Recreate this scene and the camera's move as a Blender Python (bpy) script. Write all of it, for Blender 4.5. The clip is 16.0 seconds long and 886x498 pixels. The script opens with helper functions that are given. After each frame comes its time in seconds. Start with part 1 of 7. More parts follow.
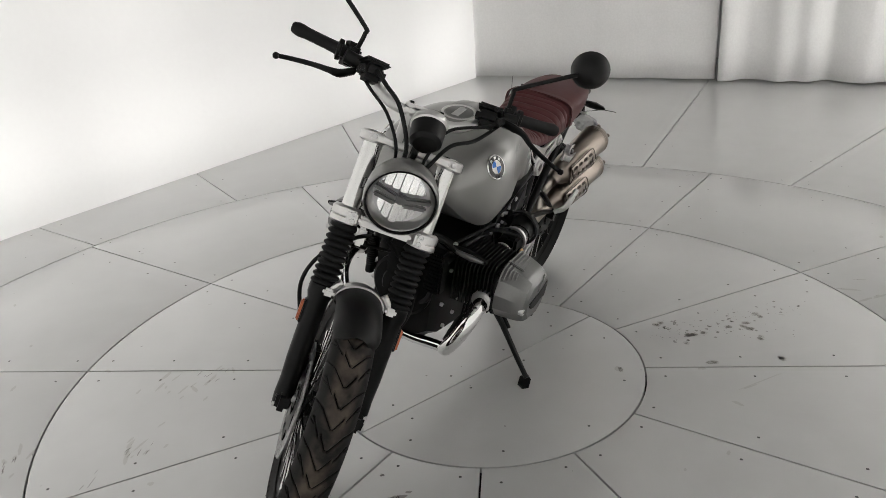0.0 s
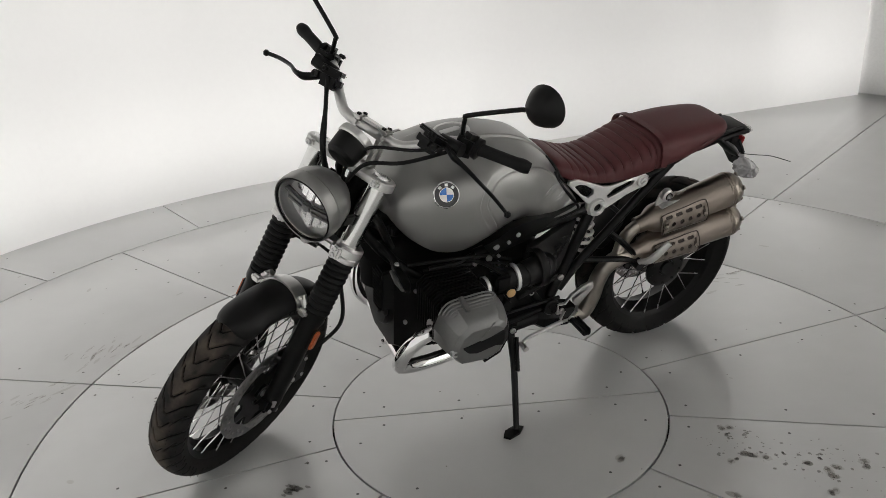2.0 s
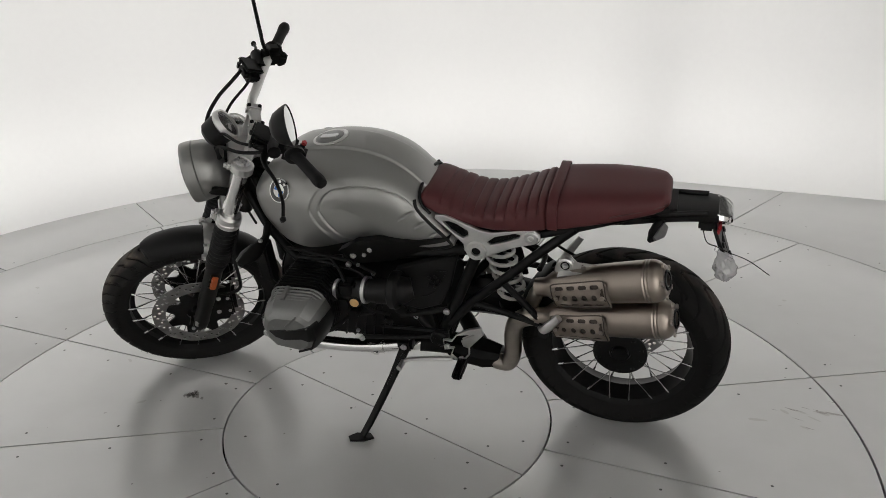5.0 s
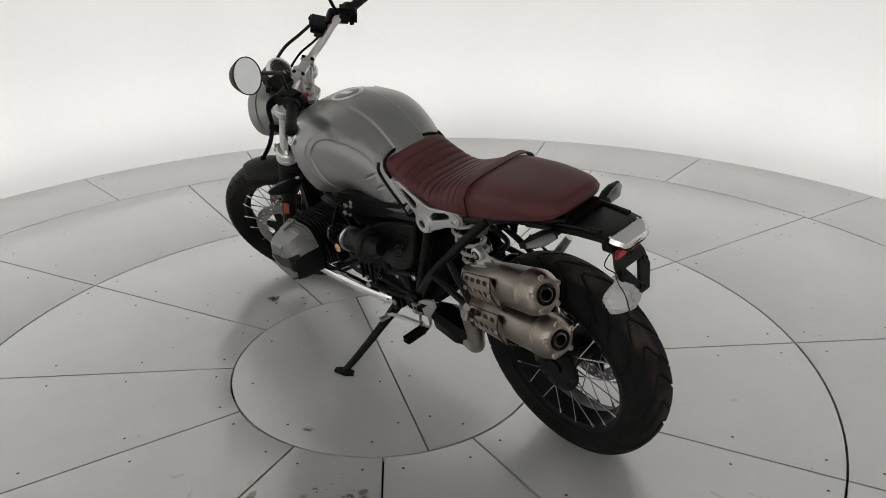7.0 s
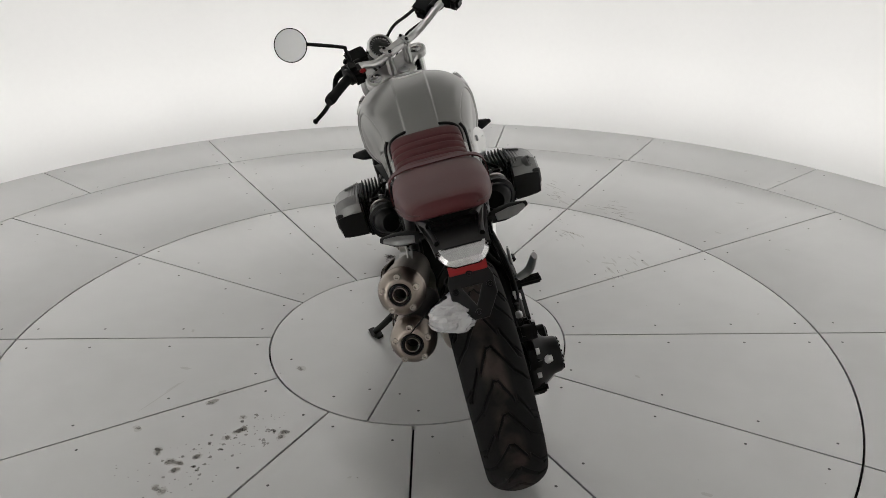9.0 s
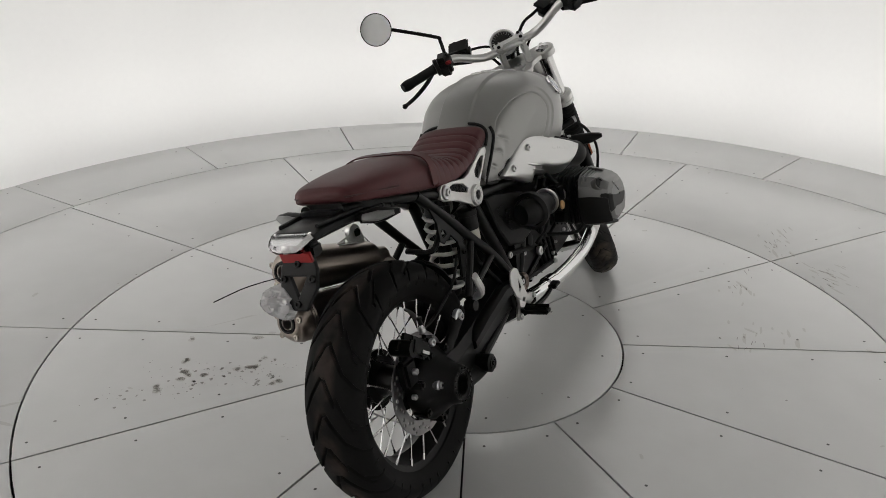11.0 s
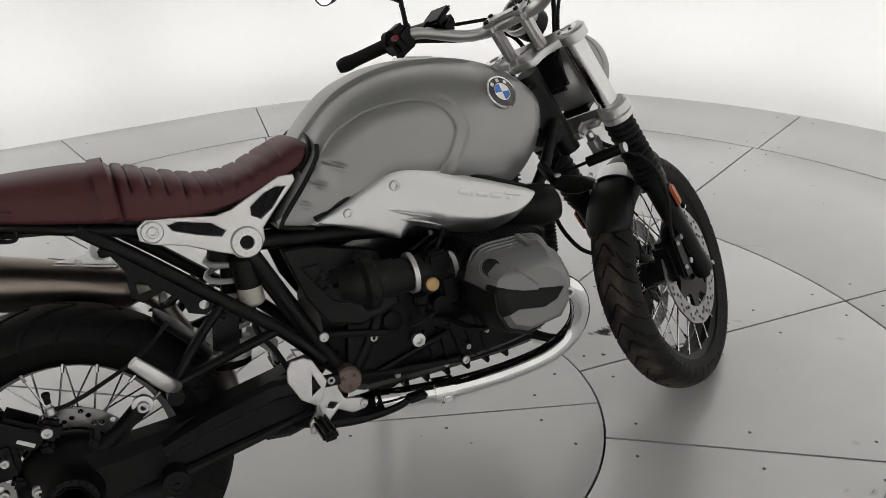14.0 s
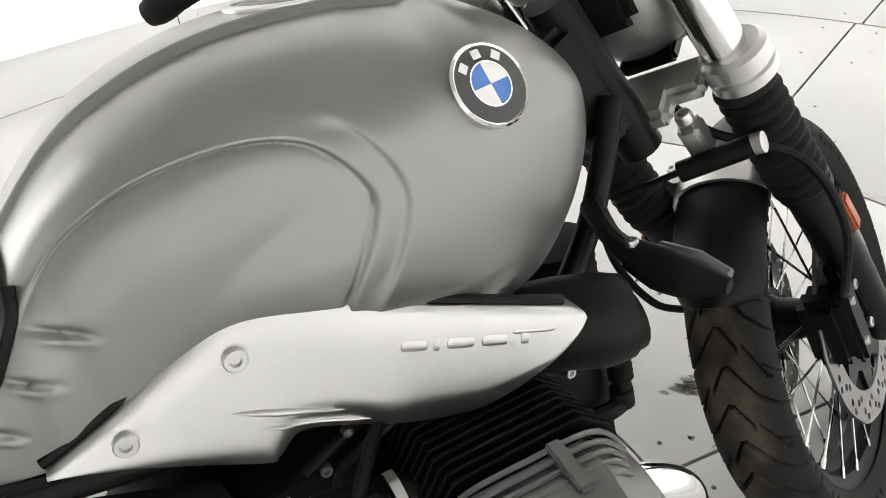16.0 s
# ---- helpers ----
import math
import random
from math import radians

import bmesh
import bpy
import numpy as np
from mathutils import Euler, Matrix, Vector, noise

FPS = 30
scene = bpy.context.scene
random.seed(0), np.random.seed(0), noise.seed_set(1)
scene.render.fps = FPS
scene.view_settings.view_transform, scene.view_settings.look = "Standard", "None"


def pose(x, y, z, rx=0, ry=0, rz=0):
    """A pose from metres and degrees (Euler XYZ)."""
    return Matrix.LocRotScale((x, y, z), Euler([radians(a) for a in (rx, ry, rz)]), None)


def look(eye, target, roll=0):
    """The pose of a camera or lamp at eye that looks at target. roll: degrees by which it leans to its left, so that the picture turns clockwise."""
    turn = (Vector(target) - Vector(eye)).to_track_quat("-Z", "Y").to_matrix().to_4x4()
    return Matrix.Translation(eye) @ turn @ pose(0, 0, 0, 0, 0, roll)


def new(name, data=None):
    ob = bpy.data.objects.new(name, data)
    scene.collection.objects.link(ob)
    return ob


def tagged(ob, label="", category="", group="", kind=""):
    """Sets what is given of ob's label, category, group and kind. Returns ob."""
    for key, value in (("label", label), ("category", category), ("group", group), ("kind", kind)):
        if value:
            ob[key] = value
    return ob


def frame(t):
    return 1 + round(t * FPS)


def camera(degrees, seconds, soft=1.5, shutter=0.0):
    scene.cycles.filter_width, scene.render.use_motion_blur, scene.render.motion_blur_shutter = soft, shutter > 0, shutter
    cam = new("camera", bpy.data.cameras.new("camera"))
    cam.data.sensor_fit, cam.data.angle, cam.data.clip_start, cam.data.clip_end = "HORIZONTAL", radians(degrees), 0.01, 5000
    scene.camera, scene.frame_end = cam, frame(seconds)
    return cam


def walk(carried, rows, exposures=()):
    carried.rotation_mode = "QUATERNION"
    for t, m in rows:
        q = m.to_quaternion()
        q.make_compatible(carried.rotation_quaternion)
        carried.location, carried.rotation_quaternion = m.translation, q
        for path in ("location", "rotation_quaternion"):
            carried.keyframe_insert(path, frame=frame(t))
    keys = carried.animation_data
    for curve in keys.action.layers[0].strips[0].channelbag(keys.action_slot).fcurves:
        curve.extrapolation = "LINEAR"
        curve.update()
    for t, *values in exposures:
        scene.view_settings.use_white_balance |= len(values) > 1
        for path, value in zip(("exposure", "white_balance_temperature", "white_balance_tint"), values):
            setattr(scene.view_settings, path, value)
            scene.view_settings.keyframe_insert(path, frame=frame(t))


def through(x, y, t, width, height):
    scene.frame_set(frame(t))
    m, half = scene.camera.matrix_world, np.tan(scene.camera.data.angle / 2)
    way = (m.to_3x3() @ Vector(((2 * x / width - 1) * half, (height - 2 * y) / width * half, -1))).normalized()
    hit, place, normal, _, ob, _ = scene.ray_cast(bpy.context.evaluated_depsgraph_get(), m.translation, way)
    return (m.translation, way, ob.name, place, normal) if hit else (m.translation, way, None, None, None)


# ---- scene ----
cam = camera(58.7, 16.0, soft=0.6)

PATH = [
    (0, (2.064, 1.216, 1.478), (0.53, 0.197, 0.7), -3.9),
    (0.5, (1.838, 1.491, 1.476), (0.48, 0.241, 0.707), -3.8),
    (1, (1.569, 1.687, 1.49), (0.437, 0.227, 0.725), -3.9),
    (1.5, (1.257, 1.906, 1.491), (0.371, 0.282, 0.73), -3.8),
    (2, (0.934, 2.002, 1.467), (0.266, 0.275, 0.713), -3.6),
    (2.5, (0.635, 2.092, 1.482), (0.193, 0.289, 0.737), -3.4),
    (3, (0.285, 2.193, 1.5), (0.08, 0.346, 0.759), -3.2),
    (3.5, (-0.016, 2.169, 1.486), (-0.014, 0.314, 0.738), -2.6),
    (4, (-0.386, 2.168, 1.477), (-0.155, 0.328, 0.729), -2.0),
    (4.2, (-0.525, 2.162, 1.486), (-0.206, 0.333, 0.743), -1.9),
    (6.5, (-1.868, 1.466, 1.453), (-0.528, 0.192, 0.689), -1.9),
    (7, (-2.116, 1.235, 1.479), (-0.615, 0.174, 0.69), -1.4),
    (7.5, (-2.242, 0.99, 1.464), (-0.615, 0.141, 0.669), -1.2),
    (8, (-2.418, 0.691, 1.479), (-0.694, 0.071, 0.675), -0.9),
    (8.5, (-2.531, 0.376, 1.483), (-0.74, -0.002, 0.677), -0.6),
    (9, (-2.547, 0.041, 1.491), (-0.724, -0.057, 0.675), -0.4),
    (9.2, (-2.558, -0.112, 1.493), (-0.733, -0.095, 0.675), -0.3),
    (11.3, (-2.027, -1.302, 1.468), (-0.548, -0.237, 0.644), -0.4),
    (11.5, (-1.92, -1.38, 1.472), (-0.508, -0.232, 0.643), -0.5),
    (12, (-1.656, -1.607, 1.468), (-0.42, -0.279, 0.626), -0.7),
    (12.5, (-1.387, -1.756, 1.466), (-0.318, -0.299, 0.609), -0.9),
    (13, (-1.07, -1.77, 1.446), (-0.153, -0.219, 0.577), -1.0),
    (13.5, (-0.739, -1.752, 1.411), (0.012, -0.122, 0.529), -1.8),
    (14, (-0.465, -1.589, 1.376), (0.176, 0.059, 0.443), -2.9),
    (14.5, (-0.265, -1.345, 1.341), (0.277, 0.297, 0.336), -4.2),
    (15, (-0.097, -1.103, 1.281), (0.375, 0.516, 0.206), -5.9),
    (15.5, (-0.003, -0.891, 1.245), (0.472, 0.671, 0.09), -7.4),
    (16, (-0.007, -0.693, 1.185), (0.508, 0.806, -0.035), -8.9),
]
S = 1.045  # the plan's units to metres
walk(cam, [(t, look(eye, target, roll)) for t, eye, target, roll in PATH],
     exposures=[(0, 0.24), (1.5, 0.12), (3, 0.02), (8, 0.05), (12, -0.02), (13.5, 0.0), (14.5, 0.38), (15.25, 0.79), (16, 1.06)])

# ---- light ----
world = bpy.data.worlds.new("world")
scene.world = world
world.use_nodes = True
world.node_tree.nodes["Background"].inputs[0].default_value = (0.9, 0.95, 1.0, 1)
world.node_tree.nodes["Background"].inputs[1].default_value = 0.01


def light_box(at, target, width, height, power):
    """An unseen lamp panel behind the translucent wall cloth."""
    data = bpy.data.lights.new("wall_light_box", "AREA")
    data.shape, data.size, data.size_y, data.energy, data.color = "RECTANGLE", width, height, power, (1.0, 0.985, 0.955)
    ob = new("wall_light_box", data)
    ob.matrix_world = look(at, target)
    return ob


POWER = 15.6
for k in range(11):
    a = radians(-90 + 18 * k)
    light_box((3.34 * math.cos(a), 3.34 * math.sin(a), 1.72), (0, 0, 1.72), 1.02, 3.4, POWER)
    # Low strip added to brighten the wall's foot and the outer floor.
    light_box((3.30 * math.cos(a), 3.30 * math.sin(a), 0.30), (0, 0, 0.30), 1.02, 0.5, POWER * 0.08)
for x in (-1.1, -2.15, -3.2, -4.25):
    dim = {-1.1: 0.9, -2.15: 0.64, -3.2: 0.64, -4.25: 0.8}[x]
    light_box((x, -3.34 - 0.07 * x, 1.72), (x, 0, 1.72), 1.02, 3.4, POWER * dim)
    # The straight sides get the same added low strips.
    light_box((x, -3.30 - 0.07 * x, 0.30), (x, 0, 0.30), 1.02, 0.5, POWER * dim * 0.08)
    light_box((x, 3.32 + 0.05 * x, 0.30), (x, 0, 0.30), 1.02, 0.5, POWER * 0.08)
    # The two farthest +y panels, out of view, are boosted to brighten the curtain.
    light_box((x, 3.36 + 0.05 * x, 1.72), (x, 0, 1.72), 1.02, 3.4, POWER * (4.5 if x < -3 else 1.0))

# ---- materials ----


def material(name, color, rough=0.5, metal=0.0, vary=0.12, scale=40.0, bump=0.0, big=3.0, rough_vary=0.1,
             coat=0.0, spec=0.5, stretch=None):
    """A principled surface whose colour and gloss vary at a fine and a coarse scale."""
    m = bpy.data.materials.new(name)
    m.use_nodes = True
    nt = m.node_tree
    p = nt.nodes["Principled BSDF"]
    p.inputs["Metallic"].default_value = metal
    p.inputs["Coat Weight"].default_value = coat
    p.inputs["Specular IOR Level"].default_value = spec
    tex = nt.nodes.new("ShaderNodeTexCoord")
    source = tex.outputs["Object"]
    if stretch:
        mp = nt.nodes.new("ShaderNodeMapping")
        mp.inputs["Scale"].default_value = stretch
        nt.links.new(source, mp.inputs[0])
        source = mp.outputs[0]
    fine = nt.nodes.new("ShaderNodeTexNoise")
    fine.inputs["Scale"].default_value, fine.inputs["Detail"].default_value = scale, 6
    coarse = nt.nodes.new("ShaderNodeTexNoise")
    coarse.inputs["Scale"].default_value, coarse.inputs["Detail"].default_value = big, 4
    nt.links.new(source, fine.inputs["Vector"])
    nt.links.new(tex.outputs["Object"], coarse.inputs["Vector"])
    add = nt.nodes.new("ShaderNodeMath")
    add.operation = "ADD"
    nt.links.new(fine.outputs[0], add.inputs[0])
    nt.links.new(coarse.outputs[0], add.inputs[1])
    ramp = nt.nodes.new("ShaderNodeMapRange")
    ramp.inputs[1].default_value, ramp.inputs[2].default_value = 0.6, 1.4
    nt.links.new(add.outputs[0], ramp.inputs[0])
    mix = nt.nodes.new("ShaderNodeMix")
    mix.data_type = "RGBA"
    mix.inputs[6].default_value = (*[c * (1 - vary) for c in color], 1)
    mix.inputs[7].default_value = (*[min(1, c * (1 + vary)) for c in color], 1)
    nt.links.new(ramp.outputs[0], mix.inputs[0])
    nt.links.new(mix.outputs[2], p.inputs["Base Color"])
    rr = nt.nodes.new("ShaderNodeMapRange")
    rr.inputs[1].default_value, rr.inputs[2].default_value = 0.6, 1.4
    rr.inputs[3].default_value = max(0.02, rough * (1 - rough_vary))
    rr.inputs[4].default_value = min(1, rough * (1 + rough_vary))
    nt.links.new(add.outputs[0], rr.inputs[0])
    nt.links.new(rr.outputs[0], p.inputs["Roughness"])
    if bump:
        b = nt.nodes.new("ShaderNodeBump")
        b.inputs["Strength"].default_value, b.inputs["Distance"].default_value = 0.6, bump
        nt.links.new(fine.outputs[0], b.inputs["Height"])
        nt.links.new(b.outputs[0], p.inputs["Normal"])
    return m




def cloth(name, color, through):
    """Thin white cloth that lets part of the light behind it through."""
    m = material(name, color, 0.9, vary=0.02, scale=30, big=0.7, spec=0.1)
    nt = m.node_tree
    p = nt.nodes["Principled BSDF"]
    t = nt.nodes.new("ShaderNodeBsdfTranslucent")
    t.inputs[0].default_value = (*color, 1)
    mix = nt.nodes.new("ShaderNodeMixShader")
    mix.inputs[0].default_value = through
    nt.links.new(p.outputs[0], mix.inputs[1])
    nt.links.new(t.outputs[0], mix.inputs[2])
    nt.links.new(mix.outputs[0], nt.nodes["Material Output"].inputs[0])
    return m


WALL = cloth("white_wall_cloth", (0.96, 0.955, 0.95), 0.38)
# Grey of the unseen ceiling, set by how much light it should bounce.
CEIL = material("grey_ceiling", (0.5, 0.5, 0.497), 0.9, vary=0.05)
CURTAIN = material("grey_curtain", (0.82, 0.815, 0.81), 0.95, vary=0.06, scale=60, big=2, bump=0.001)
FLOOR = material("grey_painted_floor", (0.46, 0.46, 0.454), 0.31, vary=0.065, scale=7, big=2.2, rough_vary=0.07, bump=0.0002, spec=1.0)
FLOOR_COAT = FLOOR.node_tree.nodes["Principled BSDF"]
FLOOR_COAT.inputs["IOR"].default_value = 1.65
FLOOR_COAT.inputs["Coat Weight"].default_value, FLOOR_COAT.inputs["Coat IOR"].default_value, FLOOR_COAT.inputs["Coat Roughness"].default_value = 1.0, 1.7, 0.3
GAP = material("floor_gap", (0.02, 0.02, 0.02), 0.9)
SCREW = material("floor_screw", (0.08, 0.08, 0.08), 0.6)
PAINT = material("satin_grey_tank_paint", (0.272, 0.271, 0.263), 0.32, metal=0.75, vary=0.03, scale=900, big=4, rough_vary=0.05)
BRUSHED = material("brushed_aluminium", (0.60, 0.60, 0.592), 0.36, metal=1.0, vary=0.06, scale=60, stretch=(1, 12, 30), rough_vary=0.2)
SILVER = material("silver_cast_aluminium", (0.62, 0.615, 0.605), 0.335, metal=0.92, vary=0.06, scale=120, bump=0.0002)
GREYALU = material("grey_cast_cover", (0.185, 0.186, 0.183), 0.34, metal=0.7, vary=0.06, scale=150, bump=0.0002)
FORKTUBE = material("polished_fork_tube", (0.7, 0.7, 0.69), 0.17, metal=1.0, vary=0.04, scale=80, rough_vary=0.3)
CHROME = material("chrome", (0.82, 0.82, 0.82), 0.1, metal=1.0, vary=0.03, rough_vary=0.4)
MUFFLER = material("brushed_stainless_steel", (0.27, 0.233, 0.203), 0.31, metal=1.0, vary=0.05, scale=50, stretch=(3, 20, 20), rough_vary=0.08)
PIPE = material("stainless_pipe", (0.38, 0.345, 0.305), 0.31, metal=1.0, vary=0.15, big=9)
# Dark brown that stands for shade in the heat shields' slots and border.
SLOT_SHADE = material("slot_shade_brown", (0.050, 0.040, 0.033), 0.6, metal=0.4, vary=0.2, scale=120)
BLACK = material("black_frame_paint", (0.0045, 0.0045, 0.0046), 0.36, vary=0.2, scale=80, spec=0.16)
PLASTIC = material("black_plastic", (0.0055, 0.0055, 0.0056), 0.44, vary=0.2, scale=400, bump=0.0001, spec=0.2)
ENGINE = material("black_engine_casting", (0.0042, 0.0042, 0.0043), 0.45, vary=0.25, scale=200, bump=0.0003, spec=0.14)
# Darker rubber that puts the shade of the tread grooves into colour.
GROOVE_SHADE = material("groove_shade_rubber", (0.006, 0.006, 0.006), 0.8, spec=0.15)
def dusty(m, half, dust):
    """Dried brown dust in patches along the middle of a tyre's tread."""
    nt = m.node_tree
    p = nt.nodes["Principled BSDF"]
    clean = p.inputs["Base Color"].links[0].from_socket
    tex, split, size, dirt = nt.nodes.new("ShaderNodeTexCoord"), nt.nodes.new("ShaderNodeSeparateXYZ"), nt.nodes.new("ShaderNodeMath"), nt.nodes.new("ShaderNodeTexNoise")
    size.operation = "ABSOLUTE"
    dirt.inputs["Scale"].default_value, dirt.inputs["Detail"].default_value = 14, 8
    nt.links.new(tex.outputs["Object"], split.inputs[0])
    nt.links.new(tex.outputs["Object"], dirt.inputs["Vector"])
    nt.links.new(split.outputs[1], size.inputs[0])
    band, patch, both, mix = nt.nodes.new("ShaderNodeMapRange"), nt.nodes.new("ShaderNodeMapRange"), nt.nodes.new("ShaderNodeMath"), nt.nodes.new("ShaderNodeMix")
    band.inputs[1].default_value, band.inputs[2].default_value, band.inputs[3].default_value, band.inputs[4].default_value = half * 0.55, half, 1, 0
    patch.inputs[1].default_value, patch.inputs[2].default_value = 0.40, 0.62
    both.operation = "MULTIPLY"
    nt.links.new(size.outputs[0], band.inputs[0])
    nt.links.new(dirt.outputs[0], patch.inputs[0])
    nt.links.new(band.outputs[0], both.inputs[0])
    nt.links.new(patch.outputs[0], both.inputs[1])
    mix.data_type = "RGBA"
    mix.inputs[7].default_value = (*dust, 1)
    nt.links.new(both.outputs[0], mix.inputs[0])
    nt.links.new(clean, mix.inputs[6])
    nt.links.new(mix.outputs[2], p.inputs["Base Color"])
    return m


RUBBER = material("tyre_rubber", (0.010, 0.0095, 0.009), 0.7, vary=0.35, scale=60, big=8, bump=0.0003, spec=0.2)
TREAD = dusty(material("dusty_tread_rubber", (0.0095, 0.009, 0.0087), 0.66, vary=0.35, scale=60, big=8, bump=0.0003, spec=0.2), 0.040, (0.070, 0.056, 0.045))
REARTREAD = dusty(material("dusty_rear_tread_rubber", (0.0062, 0.006, 0.0058), 0.7, vary=0.35, scale=60, big=8, bump=0.0003, spec=0.14), 0.036, (0.036, 0.028, 0.024))
CUP = material("milky_plastic", (0.42, 0.41, 0.36), 0.35)
BELLOWS = material("black_rubber", (0.007, 0.007, 0.0072), 0.65, vary=0.15, spec=0.2)
LEATHER = material("oxblood_leather", (0.072, 0.0175, 0.019), 0.5, vary=0.16, scale=350, big=10, bump=0.0006, spec=0.3)
PIPING = material("dark_leather_trim", (0.05, 0.013, 0.014), 0.5)
DISC = material("drilled_disc_steel", (0.30, 0.295, 0.29), 0.34, metal=1.0, vary=0.12, scale=30)
LAMPBOWL = material("bright_lamp_bowl", (0.86, 0.86, 0.86), 0.3, metal=0.1, vary=0.08, scale=60, stretch=(1, 1, 0.1))
STEEL = material("disc_steel", (0.55, 0.55, 0.55), 0.3, metal=1.0, vary=0.1)
SPOKE = material("spoke_steel", (0.6, 0.6, 0.6), 0.25, metal=1.0)
GOLD = material("brass_cap", (0.62, 0.40, 0.18), 0.4, metal=0.3)
BRONZE = material("bronze_pivot_cap", (0.16, 0.12, 0.10), 0.5, metal=0.4)
ORANGE = material("orange_reflector", (0.42, 0.10, 0.03), 0.3, vary=0.2)
RED = material("red_reflector", (0.30, 0.012, 0.015), 0.3)
BLUE = material("badge_blue", (0.04, 0.16, 0.50), 0.25, coat=0.5)
WHITE = material("badge_white", (0.78, 0.78, 0.76), 0.25, coat=0.5)
BADGE = material("badge_black", (0.012, 0.012, 0.013), 0.2, coat=0.5)
MIRROR = material("mirror_glass", (0.62, 0.63, 0.63), 0.03, metal=1.0, vary=0.01)
DIAL = material("gauge_dial", (0.03, 0.03, 0.03), 0.4)
SPRING = material("white_spring", (0.62, 0.61, 0.58), 0.4)
REFLECTOR = material("lamp_reflector", (0.9, 0.9, 0.9), 0.16, metal=1.0)


def film(name, gloss_rough, milk=0.0):
    """Thin clear plastic or glass: mostly see-through, with a mirror-like sheen and a little milkiness."""
    m = bpy.data.materials.new(name)
    m.use_nodes = True
    nt = m.node_tree
    nt.nodes.remove(nt.nodes["Principled BSDF"])
    clear, gloss, white = nt.nodes.new("ShaderNodeBsdfTransparent"), nt.nodes.new("ShaderNodeBsdfGlossy"), nt.nodes.new("ShaderNodeBsdfDiffuse")
    clear.inputs[0].default_value = (0.96, 0.96, 0.96, 1)
    gloss.inputs["Roughness"].default_value = gloss_rough
    white.inputs[0].default_value = (0.8, 0.8, 0.8, 1)
    rim, mix, body = nt.nodes.new("ShaderNodeFresnel"), nt.nodes.new("ShaderNodeMixShader"), nt.nodes.new("ShaderNodeMixShader")
    rim.inputs["IOR"].default_value = 1.4
    body.inputs[0].default_value = milk
    nt.links.new(clear.outputs[0], body.inputs[1])
    nt.links.new(white.outputs[0], body.inputs[2])
    nt.links.new(rim.outputs[0], mix.inputs[0])
    nt.links.new(body.outputs[0], mix.inputs[1])
    nt.links.new(gloss.outputs[0], mix.inputs[2])
    nt.links.new(mix.outputs[0], nt.nodes["Material Output"].inputs[0])
    return m


LENS = film("clear_lens", 0.04)
for node in LENS.node_tree.nodes:
    if node.bl_idname == "ShaderNodeFresnel":
        node.inputs["IOR"].default_value = 1.22
MARK = film("dried_dirt", 0.6)
for node in MARK.node_tree.nodes:
    if node.bl_idname == "ShaderNodeBsdfTransparent":
        node.inputs[0].default_value = (0.56, 0.55, 0.54, 1)
    if node.bl_idname == "ShaderNodeFresnel":
        node.inputs["IOR"].default_value = 1.05
SMUDGE = film("thin_dried_dirt", 0.6)
for node in SMUDGE.node_tree.nodes:
    if node.bl_idname == "ShaderNodeBsdfTransparent":
        node.inputs[0].default_value = (0.87, 0.862, 0.85, 1)
    if node.bl_idname == "ShaderNodeFresnel":
        node.inputs["IOR"].default_value = 1.03
BAG = film("clear_plastic_film", 0.2, 0.5)

# ---- mesh helpers: every shape is a pair of vertices and faces ----


def lathe(profile, n=24, axis="y", at=(0, 0, 0), cap=True):
    """Turns a profile of (radius, height) round an axis."""
    v, f = [], []
    for r, h in profile:
        for k in range(n):
            a = 2 * math.pi * k / n
            c, s = r * math.cos(a), r * math.sin(a)
            p = {"x": (h, c, s), "y": (s, h, c), "z": (c, s, h)}[axis]
            v.append((p[0] + at[0], p[1] + at[1], p[2] + at[2]))
    for j in range(len(profile) - 1):
        for k in range(n):
            a, b = j * n + k, j * n + (k + 1) % n
            f.append((a, b, b + n, a + n))
    if cap and profile[0][0] > 1e-5 and profile[0] != profile[-1]:
        f.append(tuple(range(n))[::-1])
    if cap and profile[-1][0] > 1e-5 and profile[0] != profile[-1]:
        f.append(tuple(range((len(profile) - 1) * n, len(profile) * n)))
    return v, f


def spline(points, steps=6):
    """A Catmull-Rom curve through the points."""
    p = [Vector(q) for q in points]
    if len(p) < 3:
        return p
    p = [2 * p[0] - p[1]] + p + [2 * p[-1] - p[-2]]
    out = []
    for i in range(1, len(p) - 2):
        for k in range(steps):
            t = k / steps
            a, b, c, d = p[i - 1], p[i], p[i + 1], p[i + 2]
            out.append(0.5 * (2 * b + (c - a) * t + (2 * a - 5 * b + 4 * c - d) * t * t + (3 * b - a - 3 * c + d) * t ** 3))
    out.append(p[-2])
    return out


def tube(points, r, n=10, steps=6, flat=1.0):
    """A round bar along a curve; r is one radius, or one for each point."""
    path = spline(points, steps)
    rs = [r] * len(path) if isinstance(r, (int, float)) else list(np.interp(np.linspace(0, 1, len(path)), np.linspace(0, 1, len(r)), r))
    v, f = [], []
    side = None
    for i, q in enumerate(path):
        d = (path[min(i + 1, len(path) - 1)] - path[max(i - 1, 0)]).normalized()
        if side is None:
            side = d.orthogonal().normalized()
        side = (side - d * side.dot(d)).normalized()
        up = d.cross(side)
        for k in range(n):
            a = 2 * math.pi * k / n
            v.append(tuple(q + side * (rs[i] * math.cos(a)) + up * (rs[i] * flat * math.sin(a))))
    for i in range(len(path) - 1):
        for k in range(n):
            a, b = i * n + k, i * n + (k + 1) % n
            f.append((a, b, b + n, a + n))
    f.append(tuple(range(n))[::-1])
    f.append(tuple(range((len(path) - 1) * n, len(path) * n)))
    return v, f


